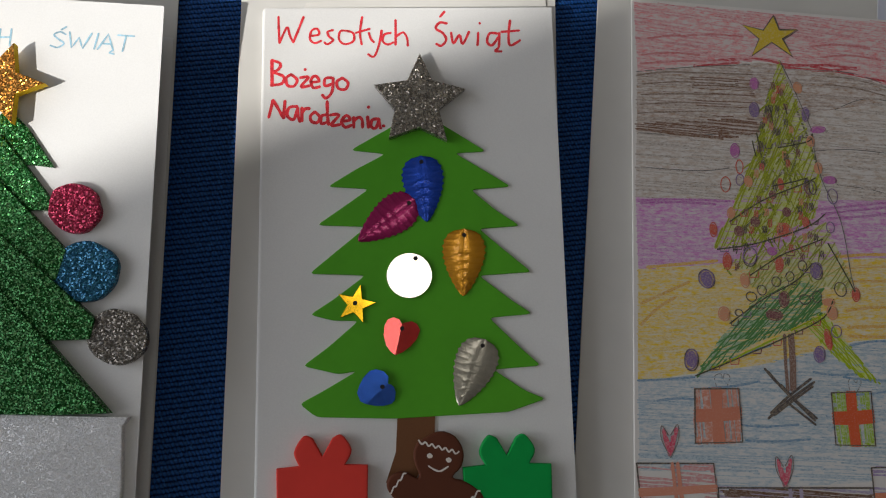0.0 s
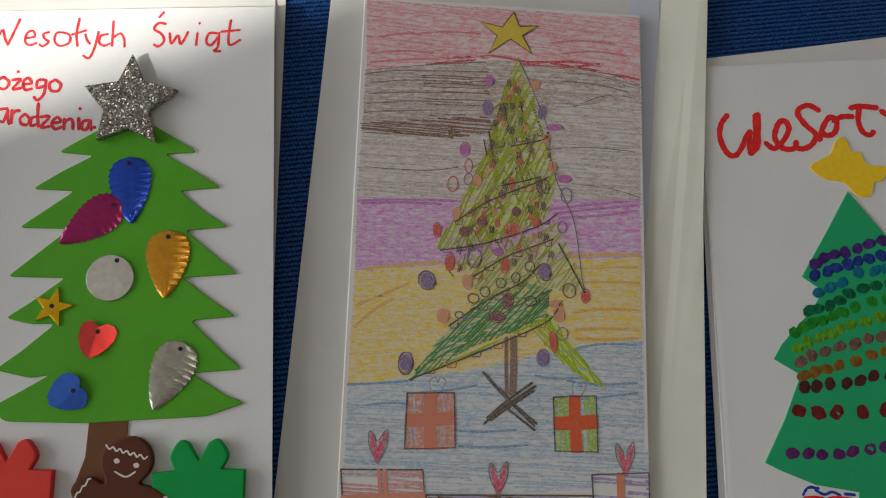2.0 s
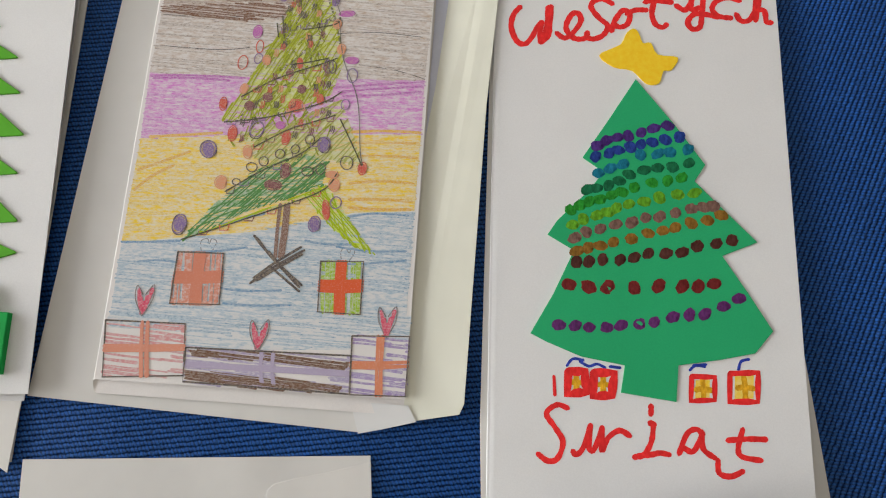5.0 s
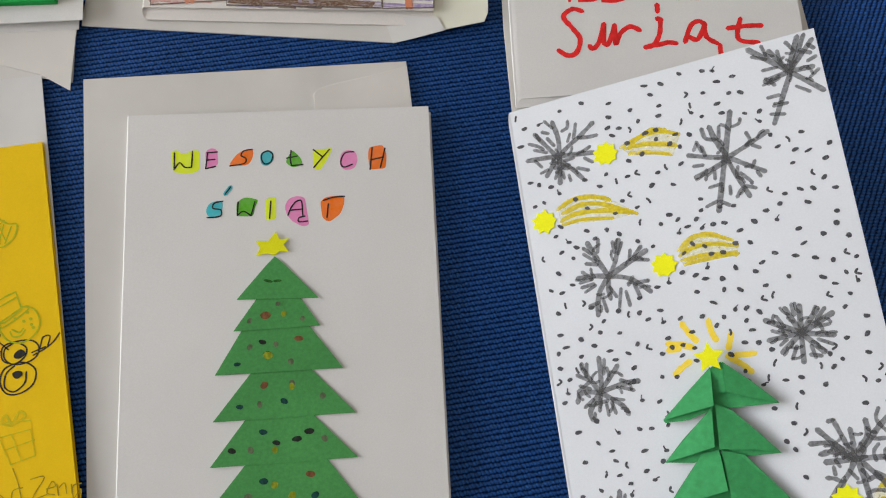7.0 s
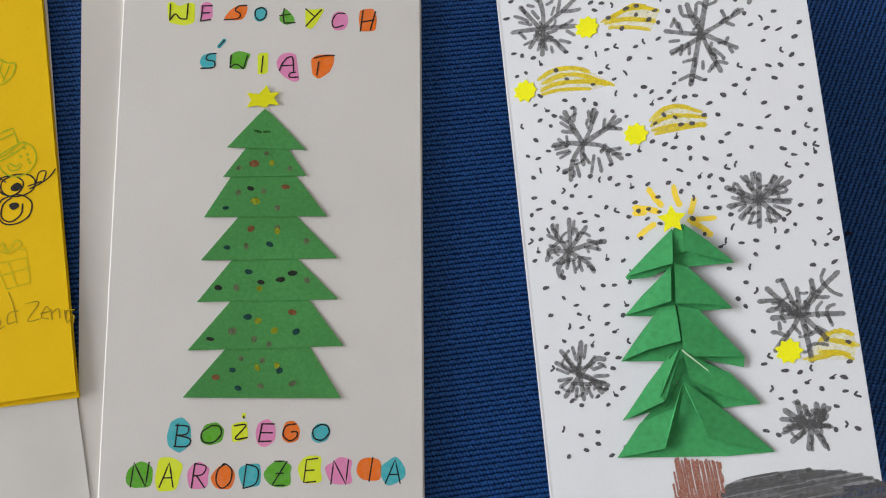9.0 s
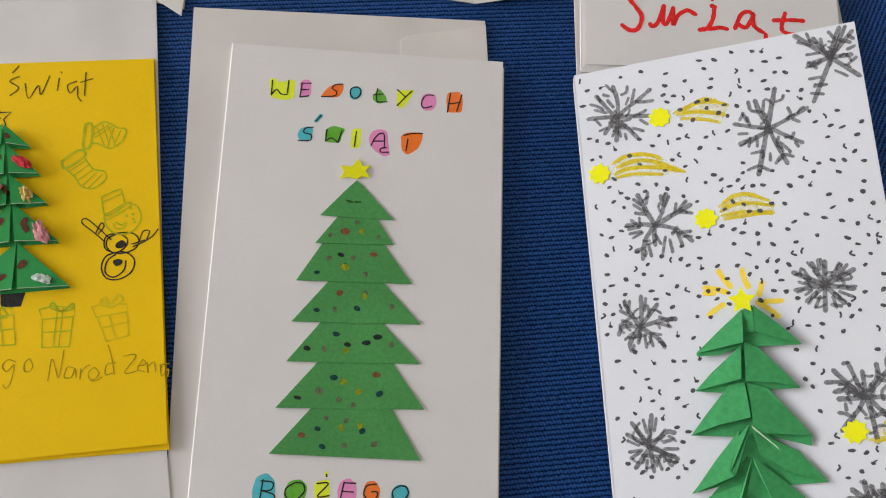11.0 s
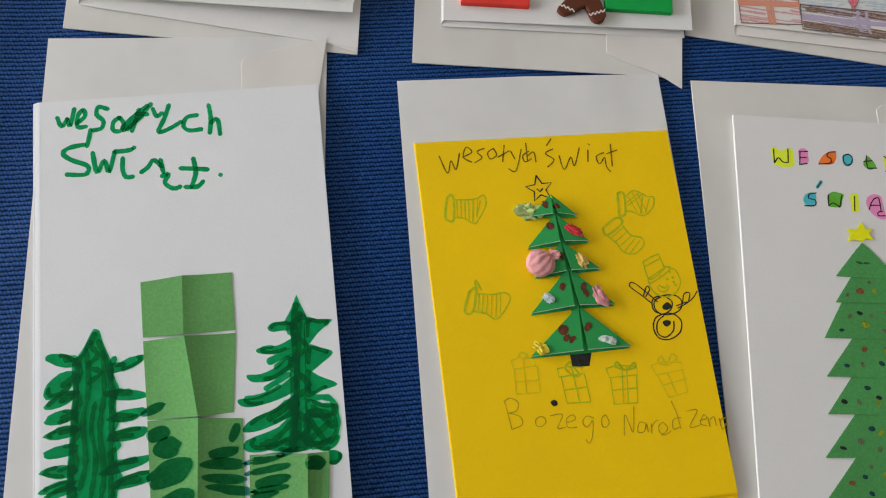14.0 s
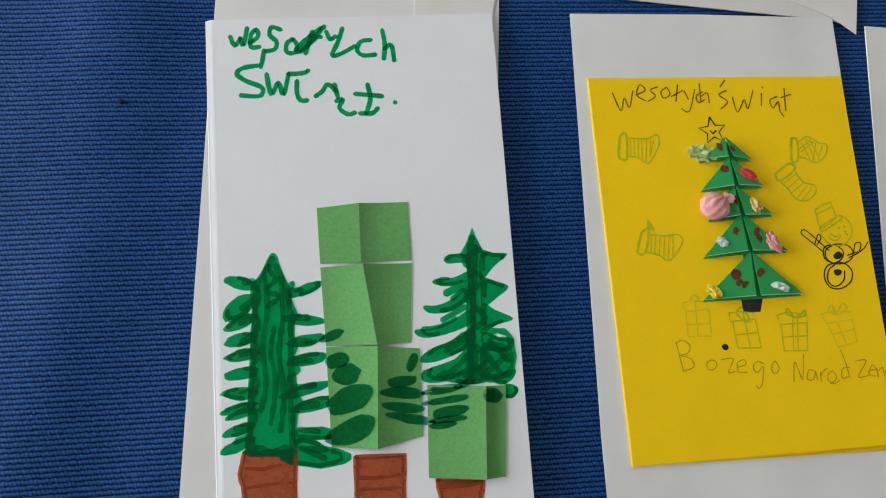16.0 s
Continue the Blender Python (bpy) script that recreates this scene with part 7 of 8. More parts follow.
for arms, twigs in FLAKES:
    bm = bmesh.new()
    for text, wide in ((arms, 1.7), (twigs, 1.25)):
        for line in text.split(";"):
            q = [(min(max(x, 1.2), 102.9), max(y, 1.2)) for x, y in pts(line)]
            ribbon(bm, sh, smooth(q), wide * random.uniform(0.9, 1.12), 0.05, 0.12)
    for line in arms.split(";"):
        (x0, y0), (x1, y1) = pts(line)[0], pts(line)[-1]
        t, d = math.atan2(y1 - y0, x1 - x0), math.hypot(x1 - x0, y1 - y0)
        for k in (0.45, 0.75):
            a, w = t + random.choice((-1, 1)) * random.uniform(0.5, 1.0), random.uniform(2.0, 3.4)
            q = [(x0 + d * k * math.cos(t), y0 + d * k * math.sin(t))]
            q += [(q[0][0] + w * f * math.cos(a + f * 0.5), q[0][1] + w * f * math.sin(a + f * 0.5)) for f in (0.5, 1.0)]
            ribbon(bm, sh, smooth([(min(max(x, 1.2), 102.9), max(y, 1.2)) for x, y in q]), 1.0, 0.05, 0.15)
    ends = [q for line in arms.split(";") for q in pts(line)]
    u, v = sum(q[0] for q in ends) / len(ends), sum(q[1] for q in ends) / len(ends)
    ROUND.append((u, v, max(math.hypot(q[0] - u, q[1] - v) for q in ends)))
    part("snowflake", bm, GREY_INK, card, "grey marker snowflake")
COMETS = (
    ("30.8,24.2", "36.4,23.9 44.0,21.4 50.8,21.6 56.2,24.2;37.4,24.1 44.7,24.4 54.3,27.4;38.3,26.0 46.5,27.9 52.9,30.5;39.6,22.8 46.3,19.6 51.4,20.9"),
    ("6.0,42.8", "11.3,39.8 17.0,37.4 24.4,38.2 31.5,41.7;12.3,41.1 20.0,39.6 27.3,41.5 37.3,47.2;11.6,43.8 17.6,42.6 27.1,43.7 36.3,47.0;12.0,45.6 19.5,45.2 31.0,47.5"),
    ("42.9,66.7", "48.5,63.3 53.4,59.8 59.4,60.0 66.9,64.2;48.3,64.9 54.1,63.1 60.0,63.6 67.2,65.8;48.7,66.6 56.7,66.2 65.9,68.2;49.1,67.7 55.6,67.7 66.5,67.8"),
    ("82.6,148.0", "92.0,145.7 95.9,143.7 99.5,143.6 102.8,145.5;95.3,146.0 99.0,147.0 103.3,148.6;87.0,151.5 93.1,150.8 97.4,150.3 101.7,153.1;91.5,149.4 97.3,150.6 100.8,151.5"),
)
for at, tail in COMETS:
    bm = bmesh.new()
    for line in tail.split(";"):
        q = smooth(pts(line))
        for k in range(3):
            o = random.uniform(-0.4, 0.4)
            ribbon(bm, sh, [(x + o, y + o * 1.1) for x, y in q[k:len(q) - random.randrange(3)]], random.uniform(0.9, 1.5), 0.05, 0.3)
    wash = bmesh.new()
    flat(wash, sh, hull([q for line in tail.split(";") for q in pts(line)]), 0.045)
    comet = part("comet_tail", bm, YELLOW_PEN, card, "yellow pen comet tail")
    part("pen_wash", wash, PALE_WASH, comet)
    (u, v), = pts(at)
    zig = [(u + 4.5 * k * math.sin(t), v - 4.3 * k * math.cos(t)) for t, k in ((i * math.pi / 9 + 0.2, (1.0 if i % 2 == 0 else 0.76) * random.uniform(0.94, 1.06)) for i in range(18))]
    cutout("comet_star", sh, comet, STICKER, zig, 0.05, 0.3, 0.03, "neon yellow sticker star")
DOT_INK = translucent_ink("dark_grey_marker", (0.075, 0.075, 0.085), 0.85)
done = []
rng = random.Random(11)
rest = bmesh.new()
while len(done) < 335:
    u, v = rng.uniform(2, 102), rng.uniform(2, 176)
    near = any((u - a) ** 2 + (v - b) ** 2 < (r * 0.84) ** 2 for a, b, r in ROUND) or any((u - a) ** 2 + (v - b) ** 2 < 30 for at, _ in COMETS for a, b in pts(at))
    half = (v - 84) * 0.33
    if near or (84 < v < 172 and abs(u - 53 + (v - 90) * 0.03) < min(half, 29)) or any((u - a) ** 2 + (v - b) ** 2 < 10.5 for a, b in done):
        continue
    done.append((u, v))
    bm = bmesh.new() if len(done) <= 300 else rest
    kind = rng.random()
    if kind < 0.16:
        ribbon(bm, sh, smooth([(u, v), (u + rng.uniform(-0.8, 0.8), v + 0.9), (u + rng.uniform(-1, 1), v + 1.7)]), 0.75, 0.06)
    elif kind < 0.24:
        flat(bm, sh, blob(u, v, 0.8, 0.65, 0.0, 0.25, 9), 0.13)
        t = rng.uniform(-2.6, -0.4)
        ribbon(bm, sh, [(u, v), (u + 0.9 * math.cos(t), v + 0.9 * math.sin(t)), (u + 1.7 * math.cos(t + 0.2), v + 1.7 * math.sin(t + 0.2))], 0.6, 0.06, 0.2, 0.5)
    else:
        flat(bm, sh, blob(u, v, rng.uniform(0.8, 1.2), rng.uniform(0.58, 0.82), rng.uniform(-0.5, 0.7), 0.25, 9), 0.13)
    if bm is not rest:
        part("snow_dot", bm, DOT_INK, card)
tagged(part("snow_dots", rest, DOT_INK, card, "scattered dark grey marker dots"), kind="stuff")
for line in ["44.9,86.8 46.4,90.0 48.4,93.2", "53.3,87.4 53.5,91.0 54.5,94.1", "59.4,93.0 58.6,95.2 57.7,97.4", "39.3,92.4 43.2,93.4 47.0,95.2", "39.1,94.4 42.5,94.7", "56.9,99.9 61.1,100.2 65.2,100.5", "57.7,100.7 60.8,103.1 63.2,106.0", "39.7,102.5 42.5,100.7 45.2,99.3"]:
    drawing("star_ray", sh, card, RAY_PEN, [line], 1.9, "yellow pen ray beside the star", 0.05)
# folded tree: each tier has a left and a right wing that rise to the middle, and a fold below
for nm, z, where, hs in (
    ("tree_fold", 0.15, "48.0,152.1 34.1,163.9 23.4,176.0 40.4,177.5 59.2,179.1 73.8,179.3 63.8,168.8 58.4,163.4", [0.2, 0.2, 0.1, 0.4, 0.4, 0.1, 0.2, 0.2]),
    ("tree_wing", 0.35, "43.9,161.8 32.2,165.4 23.4,176.0 39.5,174.3 41.9,166.4", [1.0, 0.9, 0.8, 3.2, 2.4]),
    ("tree_wing", 0.40, "47.8,153.2 41.9,166.4 39.5,174.3 44.3,166.7 47.9,155.7", [3.4, 2.2, 3.2, 0.9, 2.8]),
    ("tree_wing", 0.40, "48.0,153.3 48.3,155.8 53.9,172.5 59.1,163.5 52.8,157.9", [3.2, 3.0, 4.2, 1.4, 1.8]),
    ("tree_wing", 0.40, "59.1,163.5 53.9,172.5 73.8,179.3 65.9,170.6", [1.4, 4.2, 0.7, 0.9]),
    ("tree_fold", 0.60, "48.5,142.3 39.1,151.4 26.6,163.9 41.0,161.4 46.2,153.0 52.8,157.9 59.1,163.5 71.6,163.6 63.1,152.7", [0.3, 0.2, 0.1, 0.4, 0.3, 0.3, 0.2, 0.1, 0.2]),
    ("tree_wing", 0.85, "45.0,143.8 36.4,152.7 26.6,164.1 41.3,159.0 39.9,157.2 43.1,148.5", [1.3, 1.0, 0.8, 3.4, 2.8, 2.2]),
    ("tree_wing", 0.95, "48.2,142.2 43.9,146.2 39.9,157.7 41.7,158.6 45.3,151.3 48.2,144.2", [3.2, 2.6, 3.6, 3.4, 1.6, 2.6]),
    ("tree_wing", 0.90, "48.7,143.0 50.3,152.7 54.1,157.6 60.5,159.6 71.6,163.6 63.1,152.4 56.5,148.6", [3.4, 3.4, 4.4, 2.6, 0.7, 1.0, 1.4]),
    ("paper_curl", 0.95, "48.8,142.7 56.2,150.5 56.6,151.4 49.0,143.7", [4.6, 4.8, 4.6, 4.4]),
    ("tree_fold", 1.05, "43.5,128.2 34.7,138.3 28.5,144.3 43.8,146.2 52.6,146.2 67.8,151.3 68.5,147.9 60.2,136.4 54.4,130.2", [0.2, 0.2, 0.1, 0.4, 0.4, 0.1, 0.1, 0.2, 0.2]),
    ("tree_wing", 1.30, "43.3,128.2 34.8,137.2 28.5,144.3 37.7,141.6 48.9,140.0 48.8,133.0 48.6,127.8", [1.3, 1.1, 0.8, 2.8, 4.2, 3.0, 1.6]),
    ("tree_wing", 1.30, "49.1,127.9 49.2,133.0 49.4,140.0 49.2,145.2 59.0,146.5 68.5,147.9 62.1,138.8 56.0,130.6", [1.6, 3.0, 4.2, 4.0, 2.8, 0.8, 1.0, 1.3]),
    ("tree_fold", 1.50, "48.9,114.9 38.5,122.9 31.6,129.2 40.5,130.6 48.6,128.0 55.4,131.0 66.8,131.7 60.6,123.6 54.8,116.7", [0.2, 0.2, 0.1, 0.3, 0.5, 0.3, 0.1, 0.2, 0.2]),
    ("tree_wing", 1.75, "48.9,114.6 40.9,121.4 31.6,129.1 40.2,127.8 47.5,126.6", [1.3, 1.1, 0.8, 2.6, 3.6]),
    ("tree_wing", 1.75, "50.1,113.6 49.5,120.7 48.8,127.5 58.9,129.1 66.8,131.7 60.6,123.6 54.8,116.5", [1.6, 2.8, 3.8, 2.4, 0.8, 1.0, 1.3]),
    ("tree_fold", 1.95, "50.9,102.6 41.0,109.9 33.5,116.2 34.0,117.1 41.3,117.4 49.4,115.2 54.9,115.9 69.2,116.8 62.3,109.0 54.8,101.7", [0.2, 0.2, 0.1, 0.1, 0.3, 0.5, 0.5, 0.1, 0.2, 0.2]),
    ("tree_wing", 2.20, "50.9,102.2 42.2,108.9 33.5,116.0 42.7,115.0 49.6,114.2", [1.4, 1.1, 0.8, 2.4, 3.6]),
    ("tree_wing", 2.20, "51.1,102.4 54.6,101.2 54.0,110.9 51.2,110.5 50.0,114.1", [1.4, 1.4, 1.0, 0.7, 0.5]),
    ("tree_wing", 2.20, "54.8,101.3 54.0,110.7 60.7,113.5 69.2,116.7 62.3,108.8", [1.4, 3.0, 2.2, 0.8, 1.1]),
):
    cutout(nm, sh, card, PALE_EDGE if nm == "paper_curl" else WORN_ORIGAMI, where, z, z + 0.25, 0.0, "pale torn curl of paper" if nm == "paper_curl" else "", False, hs)
cutout("star", sh, card, STICKER, star(*pts("51.2,99.3")[0], 5.0, 0.5, 0.05), 4.4, 4.7, 0.05, "neon yellow sticker star on the treetop")
bm = bmesh.new()
hatch(bm, sh, pts("41.8,178.4 56.9,180.8 55.6,193.1 40.2,191.6"), 1.5, 0.8, 0.8, 0.06, 0.06, 0.5)
part("drawn_trunk", bm, pencil("russet_pencil", (0.27, 0.085, 0.05), 0.85, 1800, 1), card, "trunk in russet pencil strokes")
bm = bmesh.new()
o = pts("52.1,192.8 58.4,187.9 67.3,186.0 80.9,185.7 92.3,187.2 101.6,190.2 107.4,193.8 106.1,202.0 51.5,197.1")
flat(bm, sh, smooth(o[:7]) + o[7:], 0.045)
hatch(bm, sh, o, -0.1, 1.0, 1.1, 0.06, 0.1, 0.2)
part("drawn_hill", bm, GREY_INK, card, "hill filled in with grey marker")

# ---- card with the marker trees ----
sh, card = folded_card(((-181.5, -101.4, 2), (-77.6, -87.6, 4.5), (-51.6, -277.8, 4.5), (-155.5, -291.7, 2)), BRIGHT, "white handmade card with two marker trees and green paper squares", (-2.5, -1.0), 1.4, size=(104.85, 192.02))
drawing("lettering", sh, card, SOAKED_GREEN, ["6.1,6.7 7.7,10.4 9.8,7.5", "9.8,7.5 10.9,10.3 12.4,3.6", "13.1,9.6 16.3,7.0 15.7,4.3 13.8,6.3 13.6,11.0 16.7,11.1", "24.8,4.6 21.4,3.5 20.6,6.5 23.0,9.3 22.3,12.2 19.2,12.9", "29.0,8.4 26.8,10.1 26.6,13.4 29.5,13.8 30.5,10.8 29.0,8.4", "29.8,12.8 33.7,8.9 39.6,4.3", "30.4,13.8 34.9,10.3 40.9,3.7", "31.6,13.6 37.5,8.4", "36.4,5.6 33.5,14.3", "35.3,7.2 39.5,7.9", "41.5,5.7 42.8,8.8 44.9,7.8", "47.6,4.6 45.7,10.0 43.3,15.3 46.7,14.7 51.9,11.9", "58.1,9.6 54.2,10.2 52.7,13.6 54.9,15.7 59.4,15.5", "62.5,5.7 63.1,11.2 62.5,17.3", "63.0,13.2 65.6,11.9 66.3,18.1"],
        1.75, "first word of a greeting in green marker")
drawing("lettering", sh, card, SOAKED_GREEN, ["18.3,12.5 17.7,15.8 16.9,19.1", "15.9,18.4 10.3,19.3 8.1,21.5 11.4,24.3 17.1,27.1 16.1,30.3 9.4,29.8", "18.9,21.9 20.4,29.8 23.1,25.3 24.8,30.0 26.9,22.1", "26.9,22.1 30.7,22.1 33.2,21.7", "29.9,24.9 29.7,29.5 30.9,32.5 33.4,32.6", "34.0,20.9 34.1,21.2", "44.1,29.4 41.1,26.6 39.1,29.2 36.5,31.1", "43.6,26.7 44.1,29.4 44.6,31.7", "43.9,33.3 46.4,32.8 45.0,36.0 48.0,38.5 50.6,38.0", "55.8,27.1 56.5,33.1 54.7,38.4", "50.9,30.7 56.0,31.3 61.0,32.0", "52.4,38.3 56.8,38.5 59.1,36.6", "65.6,34.4 65.7,34.7"],
        1.8, "second word of a greeting in green marker")


SQUARES = []


def square_top(u, v):
    """Height of the bent paper squares at a place on the card."""
    best = 0.05
    for (tl, tm, tr, bl, bm_, br), ridge, z, sharp in SQUARES:
        k = (v - tm.y) / (bm_.y - tm.y)
        if not -0.03 < k < 1.05:
            continue
        l, m, r = tl.lerp(bl, k).x, tm.lerp(bm_, k).x, tr.lerp(br, k).x
        if l < u <= m:
            best = max(best, z + ridge * ((u - l) / (m - l)) ** 1.6)
        elif m < u < r:
            best = max(best, z + ridge * (1 - (u - m) / (r - m)) ** sharp)
    return best


def draped(bm, outline, above=0.12):
    """A marker patch that follows the bent paper."""
    m = Vector((sum(q[0] for q in outline) / len(outline), sum(q[1] for q in outline) / len(outline)))
    rows = [[bm.verts.new(sh.at(*m.lerp(Vector(q[:2]), f), square_top(*m.lerp(Vector(q[:2]), f)) + above)) for q in outline] for f in (1.0, 0.7, 0.4)]
    n = len(outline)
    for a, b in zip(rows, rows[1:]):
        for i in range(n):
            bm.faces.new((a[i], a[(i + 1) % n], b[(i + 1) % n], b[i]))
    bm.faces.new(rows[-1])


def creased_square(where, ridge, z, label, sharp=3.0, high=0.4):
    """A square of craft paper bent along a line: it climbs to the crease and drops off behind it."""
    tl, tm, tr, bl, bm_, br = (Vector(q) for q in pts(where))
    cols = [(tl.lerp(tm, k / 6), bl.lerp(bm_, k / 6), ridge * (k / 6) ** 1.6) for k in range(7)]
    cols += [(tm.lerp(tr, k / 8), bm_.lerp(br, k / 8), ridge * (1 - k / 8) ** sharp) for k in range(1, 9)]
    bm = bmesh.new()
    grid = []
    for lay in (0.0, 0.25):
        grid.append([[bm.verts.new(sh.at(*a.lerp(b, r / 4), z + lay + h * (1 - 0.25 * high * math.sin(r / 4 * math.pi)))) for r in range(5)] for a, b, h in cols])
    for lay in (0, 1):
        for i in range(len(cols) - 1):
            for r in range(4):
                g = grid[lay]
                f = (g[i][r], g[i + 1][r], g[i + 1][r + 1], g[i][r + 1])
                bm.faces.new(f if lay else f[::-1])
    n = len(cols) - 1
    rim = [(i, 0) for i in range(n + 1)] + [(n, r) for r in range(1, 5)] + [(i, 4) for i in range(n - 1, -1, -1)] + [(0, r) for r in range(3, 0, -1)]
    for (a, b), (c, d) in zip(rim, rim[1:] + rim[:1]):
        bm.faces.new((grid[0][a][b], grid[0][c][d], grid[1][c][d], grid[1][a][b]))
    bmesh.ops.recalc_face_normals(bm, faces=bm.faces[:])
    SQUARES.append(((tl, tm, tr, bl, bm_, br), ridge, z + 0.25, sharp))
    return part("paper_square", bm, LIGHT_GREEN, card, label)


creased_square("35.0,73.5 50.1,72.6 67.7,72.8 35.3,93.8 49.8,94.2 67.8,94.3", 1.3, 0.05, "light green paper square with a crease", 4.0)
creased_square("35.3,95.2 50.3,95.0 67.9,95.4 36.0,123.1 53.9,123.9 65.7,123.6", 3.0, 0.05, "light green paper with a bent middle", 2.4)
creased_square("36.0,123.5 53.9,124.3 68.7,126.0 36.3,157.7 52.1,159.3 67.9,156.2", 2.8, 0.05, "light green paper with a bent middle", 2.4)
creased_square("70.5,138.9 90.8,140.7 98.2,140.8 68.9,170.4 88.6,172.3 95.5,172.0", 2.4, 0.3, "light green paper, half folded over", 6.0)


def branch(bm, outline, z=0.04):
    """One branch: a filled shape and a second stroke along its lower side."""
    flat(bm, sh, outline, z + random.uniform(0, 0.02))
    n = len(outline)
    i = random.randrange(n)
    line = [outline[(i + k) % n] for k in range(int(n * random.uniform(0.45, 0.7)))]
    m = Vector((sum(q[0] for q in outline) / n, sum(q[1] for q in outline) / n))
    ribbon(bm, sh, [tuple(m.lerp(Vector(q[:2]), 0.72)) for q in line], 1.5, z + 0.03, 0.2)


bm = bmesh.new()
for u, v, a, b, t in pts("5.5,99.2,4.4,2,0.25 4.9,107.7,4.4,3.2,-0.5 5.3,113.1,4.2,1.9,-0.3 5.2,119.0,4.4,1.9,-0.2 5.4,124.5,4.6,1.7,-0.1 4.9,130.7,4.4,1.8,-0.1 4.1,137.5,4.2,2,0 3.8,142.5,4.2,1.4,-0.2 4.5,144.6,3.6,1.2,-0.2 3.6,149.7,4.2,1.6,-0.3 3.1,154.9,3.6,2,-0.4 28.0,102.7,4.2,1.7,-0.4 30.3,113.4,5.2,1.8,0.1 31.2,120.6,5.4,1.7,-0.1 30.9,127.3,6,1.8,-0.1 30.0,137.8,6.4,1.9,-0.2 29.8,142.8,7,2.1,-0.15 29.8,152.7,6.2,2.1,0.05 32.1,160.4,10,3.6,0.15 27.3,156.7,4,2,0.3"):
    branch(bm, blob(u + (1.8 if u < 30 else -1.8), v, a + 2.2, b * 1.12, t, 0.14))
tree = part("drawn_tree", bm, SOAKED_GREEN, card, "tree in green marker with rounded branches")
bm = bmesh.new()
flat(bm, sh, smooth(pts("18.6,89.0 20.2,89.9 21.2,93.6 22.7,97.7 25.0,103.9 24.2,108.9 25.7,112.0 24.6,127.7 25.5,135.5 24.1,150.8 23.8,159.1 13.9,159.1 7.1,157.5 8.6,145.9 8.5,138.2 10.1,128.7 9.8,118.9 11.0,111.1 10.5,103.1 11.6,99.1 14.0,97.3 16.1,92.5 17.6,89.8"), True, 3), 0.1)
ribbon(bm, sh, smooth(pts("17.3,93.4 12.9,100.2 12.0,111.1 10.3,128.7 9.5,142.1 8.3,156.4")), 2.0, 0.14, 0.25)
ribbon(bm, sh, smooth(pts("19.7,93.5 23.2,103.8 23.9,115.8 23.2,135.4 23.1,157.5")), 2.0, 0.14, 0.25)
part("trunk", bm, SOAKED_GREEN, tree)
DRAWN = [tree]
bm = bmesh.new()
for t in (
    "89.8,94.0 85.3,93.0 81.1,93.1 79.4,94.7 80.9,96.3 85.1,96.2 89.6,96.5", "89.0,99.0 82.7,101.4 75.7,101.7 75.2,103.3 79.4,104.4 84.6,103.8 89.9,101.6", "88.2,104.3 82.2,108.8 76.0,111.1 71.3,110.9 71.4,112.6 74.4,114.0 81.9,113.3 89.4,108.1",
    "88.1,112.9 81.7,116.5 73.5,119.2 67.6,119.3 68.1,121.4 72.3,122.5 81.4,120.9 88.8,117.5", "88.0,119.5 81.3,123.5 72.0,126.7 68.5,129.8 69.4,131.1 74.8,130.9 83.0,128.3 88.6,125.2", "87.6,125.1 80.8,130.5 69.6,133.8 69.0,137.3 74.3,138.4 82.4,136.6 89.2,132.2", "88.2,132.1 82.5,135.0 75.6,137.1 82.3,139.3 90.2,139.6 92.4,137.8",
    "93.2,92.6 97.7,93.2 102.9,93.8 100.6,95.9 97.3,98.4 92.4,103.0", "92.9,102.6 98.0,103.7 102.3,105.9 98.2,109.3 92.2,112.5", "91.9,111.2 96.6,113.9 103.1,117.5 97.4,119.2 91.6,121.0", "91.5,121.4 97.1,123.9 102.5,124.7 101.2,128.7 96.1,129.0 91.2,126.6", "91.3,125.4 100.9,127.4 101.5,134.7 98.8,138.0 92.2,139.6 89.8,134.2", "93.3,138.3 98.6,136.0 102.4,135.6 100.8,139.0 96.6,140.6", "97.4,141.0 100.2,140.5 102.7,142.3 101.1,145.1 97.9,145.2",
):
    branch(bm, smooth(pts(t), True, 3))
tree = part("drawn_tree", bm, SOAKED_GREEN, card, "pointed tree in green marker with drooping branches")
bm = bmesh.new()
flat(bm, sh, pts("90.7,83.3 91.7,86.6 93.7,91.6 95.6,94.1 92.8,95.1 92.7,105.1 91.5,121.4 91.5,138.5 83.9,138.3 85.8,124.9 86.2,112.8 87.6,104.7 87.4,94.7 85.3,93.3 88.0,89.1"), 0.13)
ribbon(bm, sh, smooth(pts("90.2,87.1 88.8,96.5 88.9,113.0 87.2,125.0 86.0,136.9")), 2.4, 0.15, 0.3)
part("trunk", bm, SOAKED_GREEN, tree)
DRAWN.append(tree)
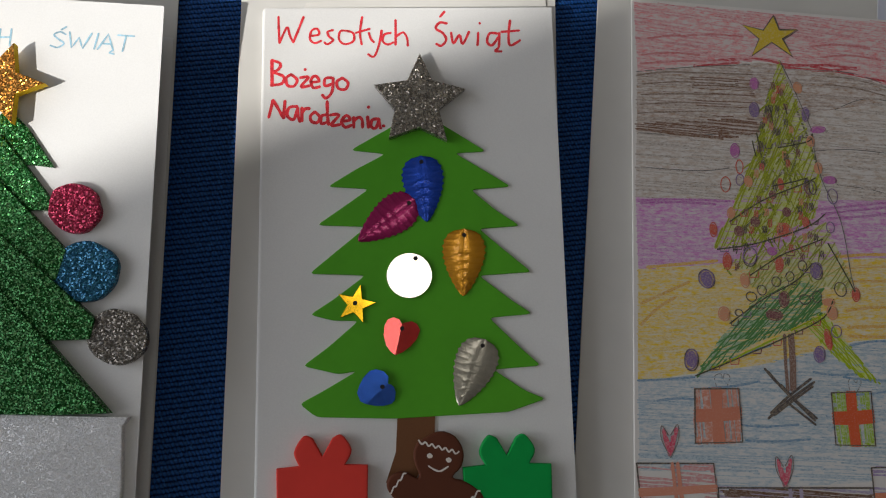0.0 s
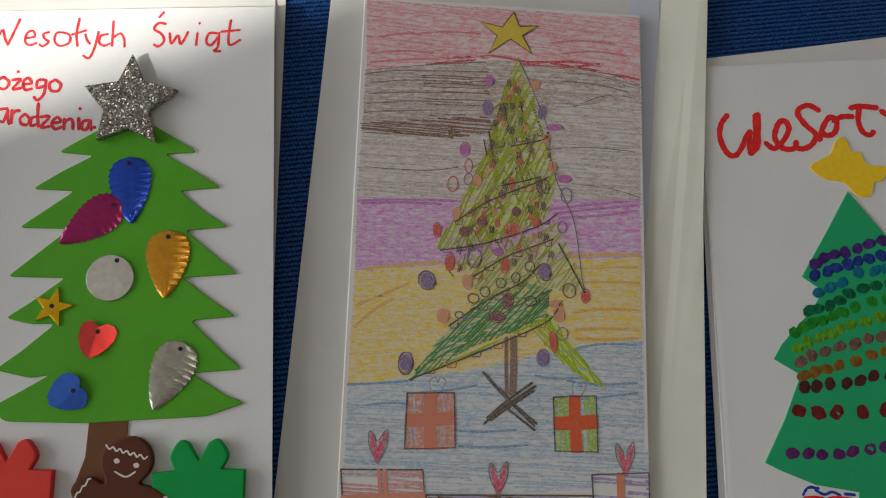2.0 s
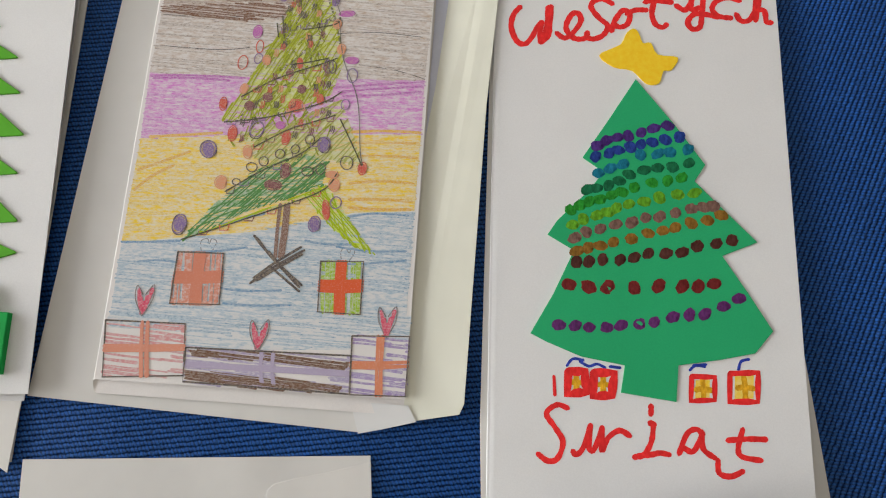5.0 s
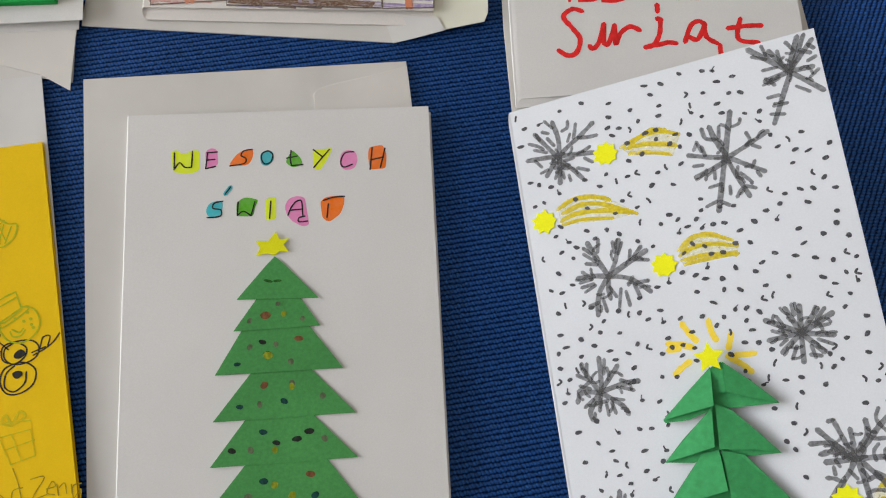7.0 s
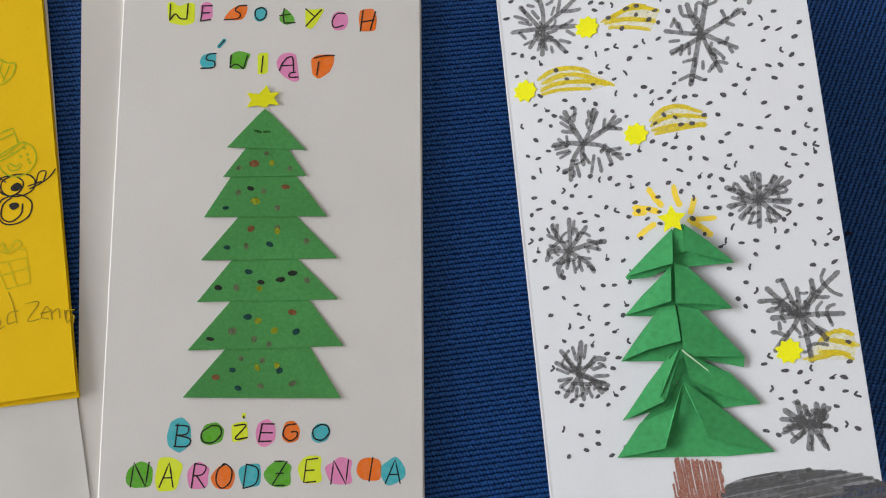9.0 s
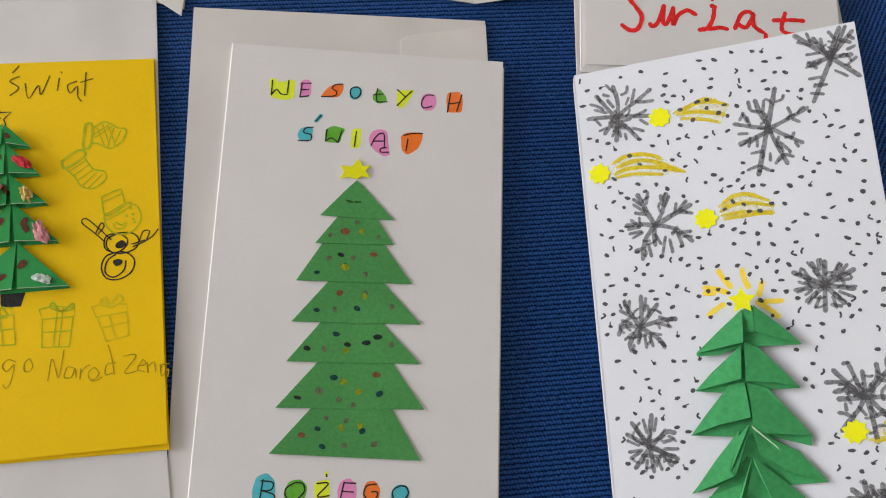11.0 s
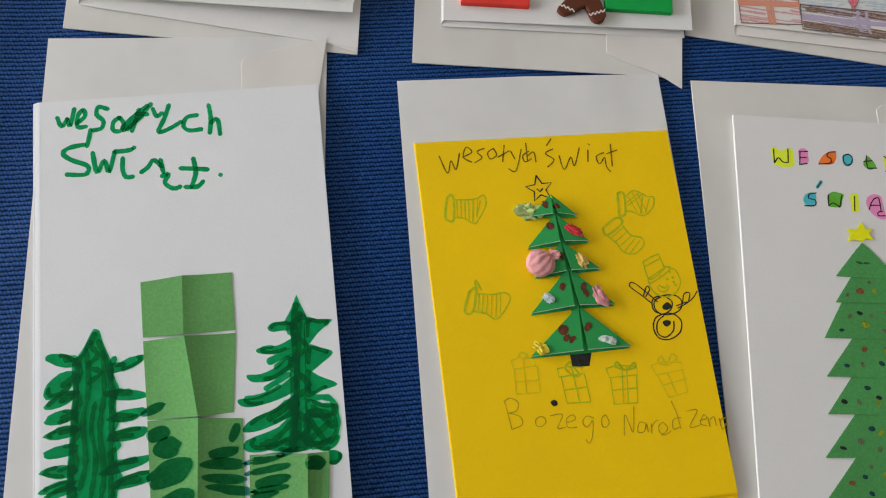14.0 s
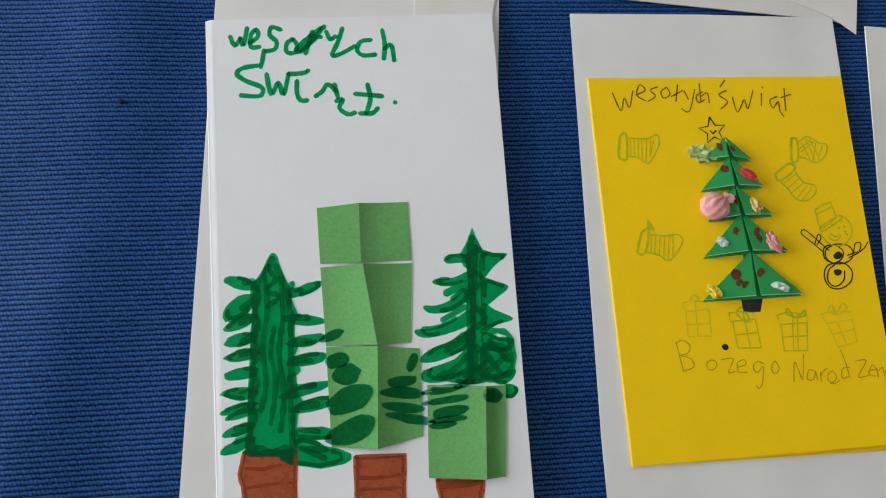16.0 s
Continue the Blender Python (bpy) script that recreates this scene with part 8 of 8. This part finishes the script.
for tree, lines, wide in ((DRAWN[0], ["11.9,99.4 13.5,104.3 11.6,109.0 13.2,113.8 11.3,118.3 12.8,124.3 10.4,128.8 11.9,134.6 10.0,140.2 11.0,145.9 9.1,150.3 10.1,156.6", "15.5,96.1 16.2,109.2 14.1,120.9 14.8,134.8 12.8,143.8", "25.3,100.2 23.4,104.9 25.5,111.0 23.5,116.8 25.6,121.6 23.9,127.3 25.8,130.9 22.8,134.2 26.0,141.3 24.0,146.9 24.3,155.9", "7.8,156.7 12.4,155.9 15.7,157.7 20.3,156.5 23.6,157.9", "18.6,90.8 17.3,94.9 19.5,98.7 15.9,102.1 20.5,104.7 16.3,108.0", "21.3,97.6 21.4,111.9 19.7,124.7 20.9,138.7 19.1,151.0", "18.3,115.3 16.8,124.5 18.2,135.0 16.0,148.6"], 1.9), (DRAWN[0], ["11.9,98.9 8.4,99.0", "11.9,105.4 7.5,108.1", "12.1,111.6 6.8,113.4", "11.9,118.1 7.2,119.8", "11.7,123.3 6.5,124.4", "10.7,135.9 6.1,137.1", "10.0,142.5 4.8,143.8", "9.2,148.6 4.1,149.1", "8.5,152.0 4.5,153.3", "24.9,102.6 28.2,102.8", "25.4,112.7 30.1,112.7", "25.7,120.4 30.9,121.0", "24.8,127.4 30.6,127.8", "25.0,136.6 31.4,136.5", "25.3,143.5 32.2,142.9", "25.6,150.9 31.8,152.0", "25.9,157.2 33.7,161.1"], 2.2), (DRAWN[1], ["91.6,90.4 90.2,101.5 88.5,113.6 87.6,125.5 85.6,138.4", "92.7,91.7 86.8,95.7 93.0,102.9 86.5,108.6 92.6,116.8 85.6,123.0 92.2,131.2 83.7,136.5", "91.5,121.6 100.5,123.0 100.6,135.9 90.9,137.0 99.3,129.9 91.7,127.0", "93.7,124.7 99.7,132.3", "92.1,129.4 96.4,136.2", "86.1,129.0 79.7,134.5 74.8,135.9", "86.0,123.0 77.8,127.3", "86.2,112.2 77.4,116.5", "87.5,103.8 79.3,107.0"], 2.1)):
    bm = bmesh.new()
    for line in lines:
        ribbon(bm, sh, smooth(pts(line)), wide * random.uniform(0.8, 1.15), 0.18, 0.28)
    part("ink_overlap", bm, SOAKED_GREEN, tree, "darker strokes where the marker went over twice")
for o, z0 in (("38.4,119.6,5,1.6,-0.3 39.3,128.4,4.6,2.6,-0.35 42.6,133.4,5.6,3.2,-0.2 43.1,142.0,8.4,4.2,-0.2 43.3,152.7,8.6,4.6,-0.15", 0.1), ("65.8,130.7,1.9,3.2,0.5 61.7,137.1,6.2,1.7,-0.1 61.9,141.0,8,2.0,0.05 62.1,146.0,8,1.8,0.2 64.2,150.1,8.6,1.8,0.2", 0.12)):
    for u, v, a, b, t in pts(o):
        bm = bmesh.new()
        draped(bm, smooth(blob(u, v, a, b, t, 0.2, 11), True, 2), z0 + random.uniform(0, 0.06))
        part("marker_patch", bm, DARK_PAPER_INK, card, "green marker branch drawn over the paper squares")
for u, v, a, b, t in pts("75.2,141.0,7.6,1.6,-0.15 76.4,144.6,8,1.5,-0.1 77.7,148.6,7.4,1.7,-0.12 76.7,151.2,6,1.3,-0.05 74.7,153.0,5,1.2,0 83.4,139.4,4,1.2,-0.2 93.1,144.2,3.3,2.9,0"):
    bm = bmesh.new()
    draped(bm, smooth(blob(u, v, a, b, t, 0.2, 11), True, 2), 0.12 + random.uniform(0, 0.06))
    part("marker_patch", bm, DARK_PAPER_INK, card, "green marker stroke over the folded paper")
SOAKED_BROWN = soaked_ink("soaked_brown_marker", (0.80, 0.36, 0.22), (0.42, 0.105, 0.04))
for o in ("6.9,157.4 24.2,158.3 23.2,173.2 23.8,177.8 7.0,176.5 6.1,168.2 5.1,164.4", "44.4,161.7 61.0,162.2 59.7,180.7 43.8,179.4", "71.8,171.3 87.8,172.6 85.4,182.7 73.4,181.8"):
    bm = bmesh.new()
    q = [Vector(p[:2]) for p in pts(o)]
    flat(bm, sh, [tuple(p) for p in q], 0.05)
    ribbon(bm, sh, [tuple(a.lerp(b, k / 4)) for a, b in zip(q, q[1:] + q[:1]) for k in range(4)] + [tuple(q[0])], 1.7, 0.08, 0.2)
    m = sum(q, Vector((0, 0))) / len(q)
    hatch(bm, sh, [tuple(m.lerp(p, 0.86)) for p in q], 0.0, 5.0, 1.6, 0.1, 0.6, 0.0)
    part("drawn_pot", bm, SOAKED_BROWN, card, "brown marker tree pot")
